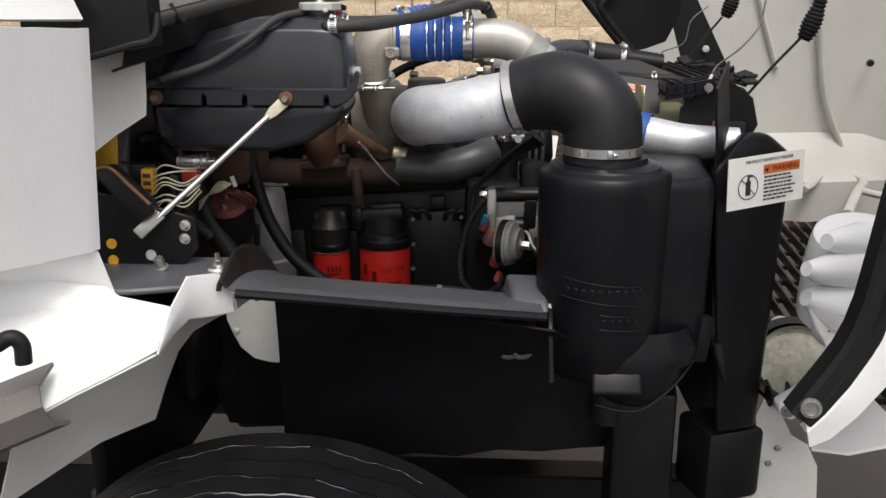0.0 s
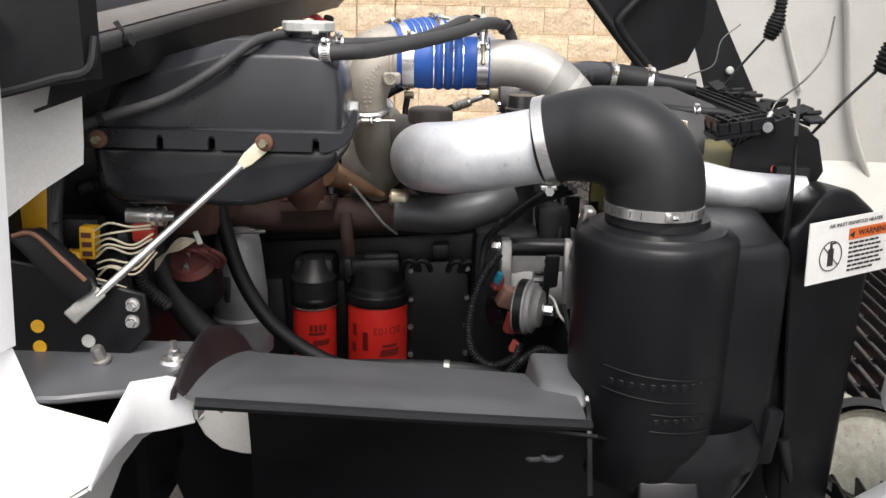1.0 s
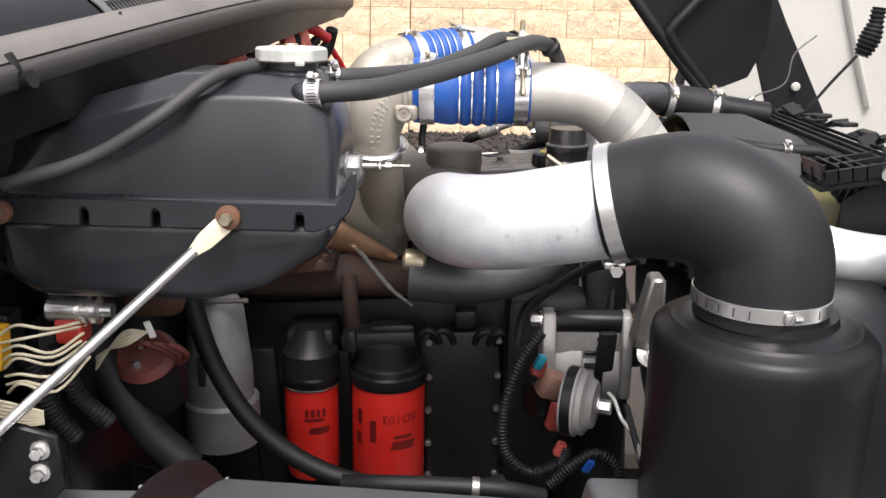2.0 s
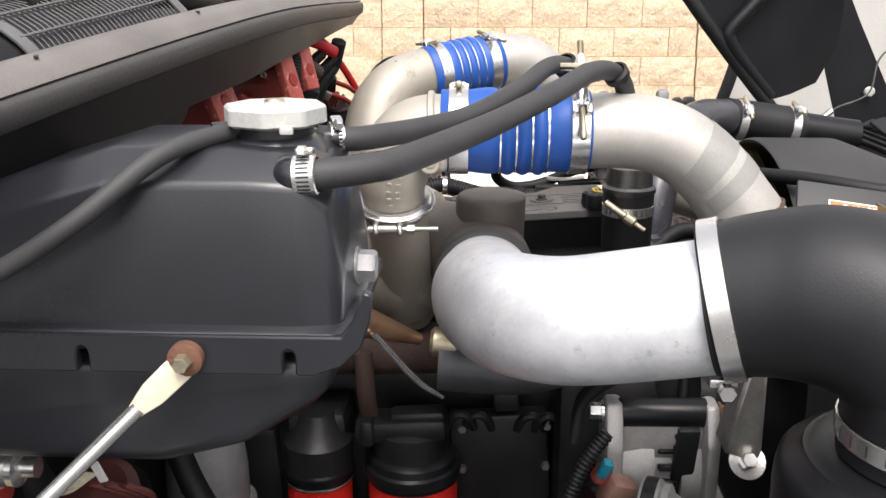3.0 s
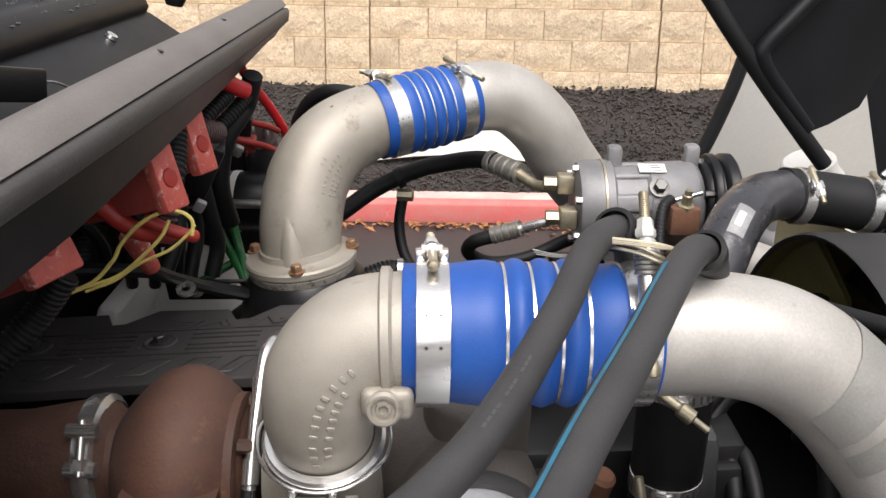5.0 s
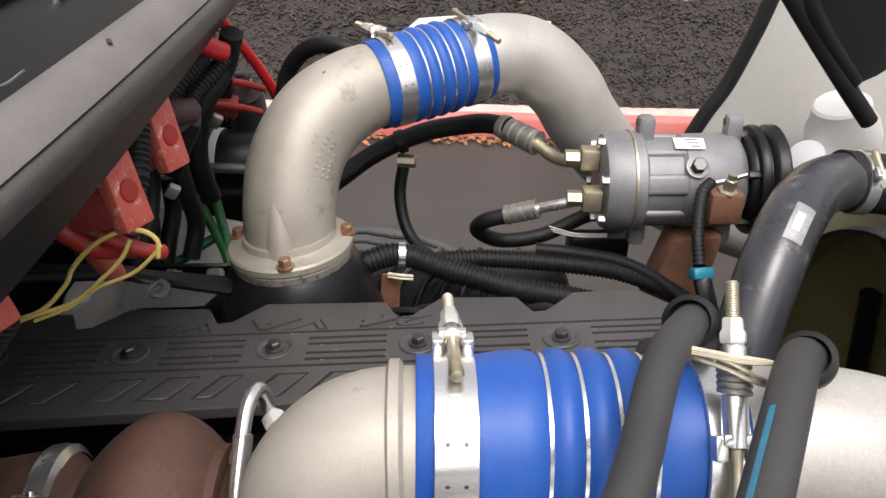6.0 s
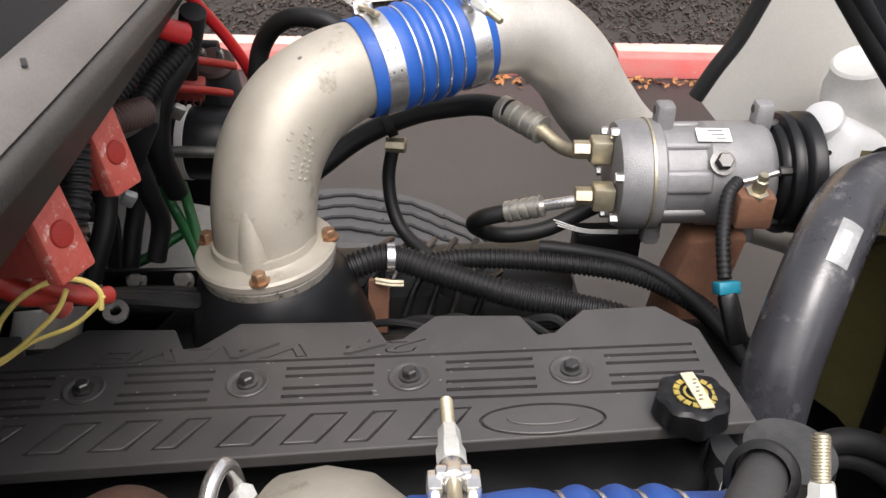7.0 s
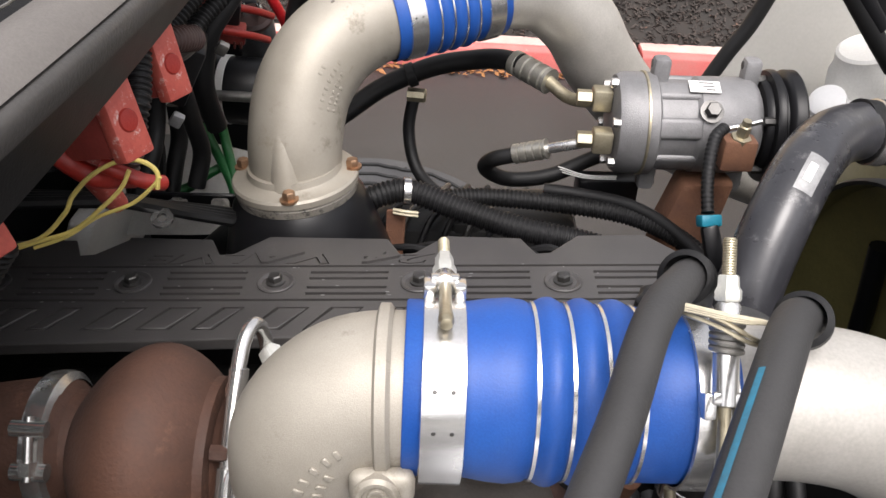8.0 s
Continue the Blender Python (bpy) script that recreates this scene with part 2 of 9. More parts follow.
KERBTOP = mat("kerb_concrete", (0.66, 0.55, 0.5), (0.62, 0.36, 0.33), rough=0.8, scale=4, fine=150, bump=0.3)
MULCH = mat("bark_mulch", (0.03, 0.024, 0.02), (0.018, 0.015, 0.013), rough=0.8, scale=12, fine=120, bump=0.6)
CHIP = mat("mulch_chip", (0.06, 0.047, 0.04), (0.026, 0.021, 0.019), rough=0.8, scale=5, fine=90, bump=0.3, col3=(0.24, 0.12, 0.085), spots=0.6, island=0.3)
LEAF = mat("dry_leaf", (0.36, 0.17, 0.06), (0.24, 0.1, 0.04), rough=0.8, scale=6, fine=90, bump=0.2, island=0.3)
SLAB = mat("pale_sheet", (0.62, 0.6, 0.54), rough=0.6, scale=5, fine=120, bump=0.2)
DARKGLASS = mat("dark_glass", (0.012, 0.013, 0.015), rough=0.12, scale=5, fine=100, bump=0.0, coat=0.5)
MESH = mat("mesh_grey", (0.13, 0.13, 0.13), rough=0.5, scale=20, fine=300, bump=0.1)

# ---- builders ----
V = Vector


def smooth(bm, angle=38):
    lim = radians(angle)
    for f in bm.faces:
        f.smooth = True
    for e in bm.edges:
        e.smooth = not (len(e.link_faces) == 2 and e.calc_face_angle(0) > lim)


def thing(name, at, label, category, group="", kind=""):
    ob = new(name)
    ob.empty_display_size = 0.05
    ob.location = at
    ob["o"] = 1
    return tagged(ob, label, category, group, kind)


def origin_of(ob):
    p = V((0, 0, 0))
    while ob is not None:
        p = p + ob.location
        ob = ob.parent
    return p


def part(name, bm, material, parent, label="", angle=38, recalc=True):
    """Links bm, built in world places, as one mesh under a thing or a part."""
    if recalc:
        bmesh.ops.recalc_face_normals(bm, faces=bm.faces[:])
    smooth(bm, angle)
    if parent is not None:
        bm.transform(Matrix.Translation(-origin_of(parent)))
    me = bpy.data.meshes.new(name)
    bm.to_mesh(me)
    bm.free()
    me.materials.append(material)
    ob = new(name, me)
    ob.parent = parent
    if label:
        ob["label"] = label
    return ob


def single(name, bm, material, label, category, group="", kind="", angle=38):
    """A top-level thing of one mesh, with its origin at its base."""
    lo = [min(v.co[i] for v in bm.verts) for i in range(3)]
    hi = [max(v.co[i] for v in bm.verts) for i in range(3)]
    at = V(((lo[0] + hi[0]) / 2, (lo[1] + hi[1]) / 2, lo[2]))
    bm.transform(Matrix.Translation(-at))
    ob = part(name, bm, material, None, "", angle)
    ob.location = at
    return tagged(ob, label, category, group, kind)


def B():
    return bmesh.new()


def box(bm, c, s, m=None, bevel=0.0, seg=2):
    """Box with centre c and full size s, turned by the 3x3 or Euler degrees m."""
    r = Matrix.Identity(4)
    if m is not None:
        r = Euler([radians(a) for a in m]).to_matrix().to_4x4() if not isinstance(m, Matrix) else m.to_4x4()
    res = bmesh.ops.create_cube(bm, size=1.0, matrix=Matrix.Translation(c) @ r @ Matrix.Diagonal((*s, 1)))
    if bevel:
        vs = res["verts"]
        es = list({e for v in vs for e in v.link_edges})
        bmesh.ops.bevel(bm, geom=es, offset=bevel, segments=seg, affect='EDGES', profile=0.5)
    return bm


def basis(d):
    d = V(d).normalized()
    a = V((0, 0, 1)) if abs(d.z) < 0.9 else V((1, 0, 0))
    u = d.cross(a).normalized()
    return u, u.cross(d), d


def lathe(bm, prof, at, axis=(0, 0, 1), segs=32, cap=True):
    """Turns a profile of (radius, height) round axis at a point."""
    u, w, d = basis(axis)
    at = V(at)
    rings = []
    for r, h in prof:
        c = at + d * h
        if r < 1e-5:
            rings.append([bm.verts.new(c)])
        else:
            rings.append([bm.verts.new(c + (u * math.cos(k * math.tau / segs) + w * math.sin(k * math.tau / segs)) * r) for k in range(segs)])
    for a, b in zip(rings, rings[1:]):
        for k in range(segs):
            j = (k + 1) % segs
            if len(a) == 1 and len(b) == 1:
                continue
            if len(a) == 1:
                bm.faces.new((a[0], b[j], b[k]))
            elif len(b) == 1:
                bm.faces.new((a[k], a[j], b[0]))
            else:
                bm.faces.new((a[k], a[j], b[j], b[k]))
    if cap:
        for r in (rings[0], rings[-1]):
            if len(r) > 2:
                bm.faces.new(r)
    return bm


def curve(pts, n=8):
    """Smooth line through points."""
    p = [V(q) for q in pts]
    if len(p) < 3:
        return [p[0].lerp(p[-1], i / n) for i in range(n + 1)]
    out = []
    for i in range(len(p) - 1):
        a, b = p[i], p[i + 1]
        z = p[i - 1] if i else a * 2 - b
        c = p[i + 2] if i + 2 < len(p) else b * 2 - a
        for k in range(n):
            t = k / n
            out.append(0.5 * ((2 * a) + (b - z) * t + (2 * z - 5 * a + 4 * b - c) * t * t + (3 * a - z - 3 * b + c) * t ** 3))
    out.append(p[-1])
    return out


def tube(bm, pts, r, segs=14, n=8, cap=True, rings=None, smooth_path=True, flat=1.0):
    """Sweeps a circle of radius r (number or function of 0..1) along pts. rings: (pitch, depth) of corrugation."""
    path = curve(pts, n) if smooth_path else [V(q) for q in pts]
    if rings:
        pitch, depth = rings
        total = sum((b - a).length for a, b in zip(path, path[1:]))
        count = max(8, int(total / pitch * 4))
        path = resample(path, count)
    u = None
    loops = []
    for i, c in enumerate(path):
        d = (path[min(i + 1, len(path) - 1)] - path[max(i - 1, 0)]).normalized()
        if u is None:
            u = basis(d)[0]
        u = (u - d * u.dot(d)).normalized()
        w = d.cross(u)
        f = i / (len(path) - 1)
        rad = r(f) if callable(r) else r
        if rings:
            rad -= depth * (0, 1, 1, 0)[i % 4]
        loops.append([bm.verts.new(c + (u * math.cos(k * math.tau / segs) + w * math.sin(k * math.tau / segs) * flat) * rad) for k in range(segs)])
    for a, b in zip(loops, loops[1:]):
        for k in range(segs):
            j = (k + 1) % segs
            bm.faces.new((a[k], a[j], b[j], b[k]))
    if cap:
        bm.faces.new(loops[0])
        bm.faces.new(loops[-1])
    return bm


def tube_frame(pts, f, face, n=8):
    """Place, length direction and outward normal on a tube's middle line at f of its length, facing the way of face."""
    path = resample(curve(pts, n), 200)
    k = max(0, min(198, int(f * 199)))
    d = (path[k + 1] - path[k]).normalized()
    nrm = V(face) - d * d.dot(V(face))
    return path[k], d, nrm.normalized()


def patch(pts, r, f0, f1, a0, a1, lift=0.0008, n=8, rows=8, cols=6, skew=0.0):
    """A thin curved piece on the skin of a tube: from f0 to f1 of its length, from a0 to a1 degrees round from the top."""
    path = resample(curve(pts, n), 200)
    bm = B()
    g = []
    for i in range(rows + 1):
        row = []
        for j in range(cols + 1):
            q = (f0 + (f1 - f0) * i / rows + skew * (j / cols - 0.5)) * 199
            k = min(198, int(q))
            c = path[k].lerp(path[k + 1], q - k)
            d = (path[k + 1] - path[k]).normalized()
            up = V((0, 0, 1)) - d * d.z
            up.normalize()
            side = d.cross(up)
            a = radians(a0 + (a1 - a0) * j / cols)
            row.append(bm.verts.new(c + (up * math.cos(a) + side * math.sin(a)) * (r + lift)))
        g.append(row)
    for i in range(rows):
        for j in range(cols):
            bm.faces.new((g[i][j], g[i][j + 1], g[i + 1][j + 1], g[i + 1][j]))
    return bm


def resample(path, count):
    acc = [0.0]
    for a, b in zip(path, path[1:]):
        acc.append(acc[-1] + (b - a).length)
    out, j = [], 0
    for k in range(count + 1):
        s = acc[-1] * k / count
        while j < len(path) - 2 and acc[j + 1] < s:
            j += 1
        seg = acc[j + 1] - acc[j]
        out.append(path[j].lerp(path[j + 1], (s - acc[j]) / seg if seg else 0))
    return out


def prism(bm, poly, lo, hi, plane="xz", bevel=0.0, seg=2):
    """Extrudes a polygon drawn in one plane from lo to hi along the third axis."""
    def put(a, b, c):
        return {"xz": (a, c, b), "xy": (a, b, c), "yz": (c, a, b)}[plane]
    bot = [bm.verts.new(put(a, b, lo)) for a, b in poly]
    top = [bm.verts.new(put(a, b, hi)) for a, b in poly]
    n = len(poly)
    fs = [bm.faces.new(bot), bm.faces.new(top)]
    for k in range(n):
        fs.append(bm.faces.new((bot[k], bot[(k + 1) % n], top[(k + 1) % n], top[k])))
    if bevel:
        bmesh.ops.recalc_face_normals(bm, faces=fs)
        es = list({e for f in fs for e in f.edges})
        bmesh.ops.bevel(bm, geom=es, offset=bevel, segments=seg, affect='EDGES', profile=0.5)
    return bm


def sheet(bm, rows, thick=0.003):
    """A skin through a grid of points, thickened."""
    g = [[bm.verts.new(V(p)) for p in row] for row in rows]
    fs = [bm.faces.new((g[i][j], g[i][j + 1], g[i + 1][j + 1], g[i + 1][j])) for i in range(len(g) - 1) for j in range(len(g[0]) - 1)]
    bmesh.ops.recalc_face_normals(bm, faces=fs)
    bmesh.ops.solidify(bm, geom=fs, thickness=thick)
    return bm


def hexbolt(bm, at, axis, r, h, washer=0.0):
    if washer:
        lathe(bm, [(washer, 0), (washer, h * 0.22), (r * 0.9, h * 0.26)], at, axis, 18)
    at = V(at) + V(axis).normalized() * (h * 0.2 if washer else 0)
    lathe(bm, [(r, 0), (r, h * 0.85), (r * 0.86, h)], at, axis, 6)
    return bm


def band(bm, at, axis, r, width, thick=0.0018, segs=40):
    """A strap round a hose."""
    w = width / 2
    return lathe(bm, [(r, -w), (r + thick, -w + 0.0006), (r + thick, w - 0.0006), (r, w)], at, axis, segs, cap=False)


def t_bolt_clamp(parent, at, axis, r, out, width=0.019, spring=None, flip=1, span=(-0.022, 0.081), grip=0.019, nut=(0.032, 0.058), rest=0.0042):
    """A wide band with its trunnion, T-bolt, nut and perhaps a spring; out: from the axis to the bolt."""
    d = V(axis).normalized()
    dirv = V(out) - d * V(out).dot(d)
    dirv.normalize()
    c = part("clamp", band(B(), at, axis, r, width), STEEL, parent, "bright steel T-bolt band clamp")
    tan = d.cross(dirv).normalized() * flip
    p = V(at) + dirv * (r + rest)
    m = Matrix((tan, d, dirv)).transposed()
    # lugs either side of the bolt, joined by a collar
    bm = B()
    for s in (-1, 1):
        box(bm, p + tan * grip + d * s * width * 0.36 - dirv * 0.001, (0.0125, width * 0.30, 0.0085), m, 0.0015, 2)
    box(bm, p + tan * (grip + 0.004) + dirv * 0.002, (0.006, width * 0.7, 0.0065), m, 0.0015, 2)
    part("trunnion", bm, STEEL, c)
    part("collar", lathe(B(), [(0.0046, grip), (0.0062, grip + 0.001), (0.0060, nut[0] - 0.002), (0.0046, nut[0])], p, tan, 20), STEEL, c)
    part("bolt", lathe(B(), [(0.0, span[0] - 0.002), (0.0030, span[0] - 0.001), (0.0040, span[0] + 0.002), (0.0038, span[0] + 0.006), (0.0031, span[0] + 0.012), (0.0031, span[1] - 0.001), (0.0024, span[1])], p, tan, 14), ZINC, c, "yellow zinc T-bolt")
    bm = B()
    for q in range(int((span[1] - nut[1]) / 0.0012)):
        lathe(bm, [(0.0031, 0), (0.0034, 0.0003), (0.0031, 0.0006)], p + tan * (nut[1] + 0.0012 * q), tan, 12, cap=False)
    part("thread", bm, ZINC, c)
    n0, n1 = nut
    part("nut", lathe(B(), [(0.0058, n0), (0.0064, n0 + 0.001), (0.0064, n0 + 0.4 * (n1 - n0)), (0.0052, n0 + 0.55 * (n1 - n0)), (0.0050, n1 - 0.001), (0.0042, n1)], p, tan, 6), CAP, c, "plated lock nut")
    if spring:
        s0, s1 = spring
        pts = []
        for q in range(61):
            a = q * math.tau / 12
            pts.append(p + tan * (s0 + (s1 - s0) * q / 60) + (d * math.cos(a) + dirv * math.sin(a)) * 0.0068)
        part("spring", tube(B(), pts, 0.0016, 7, 1, smooth_path=False), DULL, c, "coiled steel spring")
    for q in range(2):
        for s in (-0.2, 0.2):
            a = radians(60 + 24 * q)
            dv = dirv * math.cos(a) - tan * math.sin(a)
            part("weld_dot", lathe(B(), [(0.0011, 0), (0.0008, 0.0003)], V(at) + dv * (r + 0.0017) + d * width * s, dv, 10), BOLT, c)
    return c


def worm_clamp(parent, at, axis, r, screw_at, width=0.012):
    u, w, d = basis(axis)
    c = part("clamp", band(B(), at, axis, r, width, 0.0014, 32), STEEL, parent, "perforated steel worm clamp")
    dirv = u * math.cos(radians(screw_at)) + w * math.sin(radians(screw_at))
    tan = d.cross(dirv).normalized()
    p = V(at) + dirv * (r + 0.005)
    m = Matrix((tan, d, dirv)).transposed()
    bm = box(B(), p - dirv * 0.0015, (0.010, width * 0.8, 0.005), m, 0.0018)
    lathe(bm, [(0.0036, 0.005), (0.0036, 0.0115), (0.0028, 0.0125)], p - dirv * 0.001, tan, 6)
    part("screw", bm, STEEL, c)
    for q in range(20):
        ang = radians(screw_at + (30 + 13 * q if q < 10 else -30 - 13 * (q - 10)))
        dv = u * math.cos(ang) + w * math.sin(ang)
        part("slot", box(B(), V(at) + dv * (r + 0.0014), (0.0012, width * 0.55, 0.0006), Matrix((d.cross(dv), d, dv)).transposed()), INK, c)
    return c


def carve(ob, cutter):
    """Takes the shape of a bmesh away from a mesh and rounds the new edge."""
    bmesh.ops.recalc_face_normals(cutter, faces=cutter.faces[:])
    cutter.transform(Matrix.Translation(-origin_of(ob.parent)))
    cm = bpy.data.meshes.new("cutter")
    cutter.to_mesh(cm)
    cutter.free()
    a, c = bpy.data.objects.new("body", ob.data), bpy.data.objects.new("cutter", cm)
    scene.collection.objects.link(a)
    scene.collection.objects.link(c)
    m = a.modifiers.new("cut", 'BOOLEAN')
    m.object, m.operation, m.solver = c, 'DIFFERENCE', 'EXACT'
    me = bpy.data.meshes.new_from_object(a.evaluated_get(bpy.context.evaluated_depsgraph_get()))
    bpy.data.objects.remove(a)
    bpy.data.objects.remove(c)
    bpy.data.meshes.remove(cm)
    if me.vertices:
        ob.data = me


def text_mesh(body, size, depth=0.0, swell=0.0):
    """Built-in letters as a bmesh in the xy plane, centred."""
    cu = bpy.data.curves.new("letters", 'FONT')
    cu.body, cu.size, cu.extrude, cu.align_x, cu.align_y = body, size, depth, 'CENTER', 'CENTER'
    cu.resolution_u = 2
    cu.offset = swell
    tmp = bpy.data.objects.new("letters", cu)
    scene.collection.objects.link(tmp)
    me = bpy.data.meshes.new_from_object(tmp.evaluated_get(bpy.context.evaluated_depsgraph_get()))
    bpy.data.objects.remove(tmp)
    bm = bmesh.new()
    bm.from_mesh(me)
    bpy.data.meshes.remove(me)
    return bm


def placed(bm, at, right, up):
    """Moves a bmesh drawn in xy so that x runs along right and y along up."""
    right, up = V(right).normalized(), V(up).normalized()
    m = Matrix((right, up, right.cross(up))).transposed().to_4x4()
    bm.transform(Matrix.Translation(at) @ m)
    return bm


# ---- ground, kerb, planting bed, wall ----
G = -0.06
rng = random.Random(7)


def build_ground():
    bm = B()
    xs = [-400, -30, -8, -3, 0, 3, 8, 30, 400]
    ys = [-400, -30, -6, 0, 3, 6.70]
    g = [[bm.verts.new((x, y, G)) for x in xs] for y in ys]
    for i in range(len(ys) - 1):
        for j in range(len(xs) - 1):
            bm.faces.new((g[i][j], g[i][j + 1], g[i + 1][j + 1], g[i + 1][j]))
    ob = part("ground", bm, ASPHALT, None)
    tagged(ob, "damp dark grey asphalt of the parking lot", "ground", kind="structure")
    far = B()
    ys = [7.35, 30, 400]
    g = [[far.verts.new((x, y, 0.5)) for x in xs] for y in ys]
    for i in range(len(ys) - 1):
        for j in range(len(xs) - 1):
            far.faces.new((g[i][j], g[i][j + 1], g[i + 1][j + 1], g[i + 1][j]))
    ob = part("ground", far, MULCH, None)
    tagged(ob, "dark soil beyond the block wall", "ground", kind="structure")


build_ground()


def build_kerb():
    k = thing("kerb", (0, 6.6, G), "faded red painted concrete kerb beside the asphalt", "kerb", kind="structure")
    x = -14.0
    while x < 16:
        bm = prism(B(), [(6.63, G), (6.61, 0.07), (6.635, 0.092), (6.82, 0.092), (6.82, G)], x, x + 2.98, "yz", 0.006, 1)
        part("kerb_stone", bm, KERBRED, k)
        part("kerb_cap", box(B(), (x + 1.49, 6.745, 0.0935), (2.97, 0.14, 0.006), None, 0.001, 1), KERBTOP, k, "worn pale top of the kerb")
        x += 3.0


build_kerb()


def bed_z(x, y):
    f = (y - 6.8) / 0.68
    return 0.07 + 0.62 * f ** 0.85 if f > 0 else 0.07


def build_bed():
    bm = B()
    nx, ny = 90, 14
    g = []
    for j in range(ny + 1):
        y = 6.8 + 0.72 * j / ny
        g.append([bm.verts.new((-14 + 30 * i / nx, y, bed_z(0, y) + rng.uniform(-0.012, 0.012))) for i in range(nx + 1)])
    for j in range(ny):
        for i in range(nx):
            bm.faces.new((g[j][i], g[j][i + 1], g[j + 1][i + 1], g[j + 1][i]))
    ob = part("planting_bed", bm, MULCH, None)
    tagged(ob, "sloping bed of dark bark mulch below the wall", "mulch", kind="structure")
    verts, faces = [], []
    for _ in range(15000):
        x, y = rng.uniform(-3.6, 4.6), rng.uniform(6.8, 7.46)
        s, l = rng.uniform(0.004, 0.011), rng.uniform(0.007, 0.026)
        m = Matrix.Translation((x, y, bed_z(x, y) + 0.008)) @ Euler((rng.uniform(-0.6, 1.2), rng.uniform(-0.6, 0.6), rng.uniform(0, 6.3))).to_matrix().to_4x4()
        k = len(verts)
        for p in ((-l, -s, 0), (l, -s * 0.6, 0), (l * 0.8, s, 0), (-l * 0.9, s * 0.8, 0), (0, 0, s * 0.9), (0.1 * l, 0, -s * 0.6)):
            verts.append(m @ V(p))
        for a in range(4):
            b = (a + 1) % 4
            faces += [(k + a, k + b, k + 4), (k + b, k + a, k + 5)]
    me = bpy.data.meshes.new("mulch_chips")
    me.from_pydata(verts, [], faces)
    me.materials.append(CHIP)
    tagged(new("mulch_chips", me), "loose dark bark chips with reddish flakes", "mulch", kind="stuff")
    verts, faces = [], []
    for _ in range(520):
        x, y = rng.uniform(-2.0, 3.2), 6.6 - abs(rng.gauss(0, 0.07))
        s = rng.uniform(0.016, 0.038)
        m = Matrix.Translation((x, y, G + 0.008 + rng.uniform(0, 0.012))) @ Euler((rng.uniform(-0.5, 0.5), rng.uniform(-0.5, 0.5), rng.uniform(0, 6.3))).to_matrix().to_4x4()
        k = len(verts)
        for p in ((-s, 0, 0), (-s * 0.2, s * 0.55, s * 0.2), (s, 0, 0.1 * s), (-s * 0.1, -s * 0.5, s * 0.25)):
            verts.append(m @ V(p))
        faces += [(k, k + 1, k + 2), (k, k + 2, k + 3)]
    me = bpy.data.meshes.new("fallen_leaves")
    me.from_pydata(verts, [], faces)
    me.materials.append(LEAF)
    tagged(new("fallen_leaves", me), "dry brown leaves gathered along the kerb", "leaves", kind="stuff")
    rows = []
    for j in range(7):
        f = j / 6
        y = 6.93 + 0.3 * f
        a, b = V((-0.62 + 0.36 * f, y, 0)), V((0.54 + 0.06 * f, y + 0.02, 0))
        rows.append([(a.lerp(b, i / 10).x, y, bed_z(0, y) + 0.035 + 0.05 * math.sin(math.pi * i / 10) * (1 - 0.4 * f)) for i in range(11)])
    single("plastic_sheet", sheet(B(), rows, 0.006), SLAB, "pale curved plastic sheet lying on the mulch", "sheet")


build_bed()


# ---- truck running gear ----
CY = 2.205          # the truck's middle line


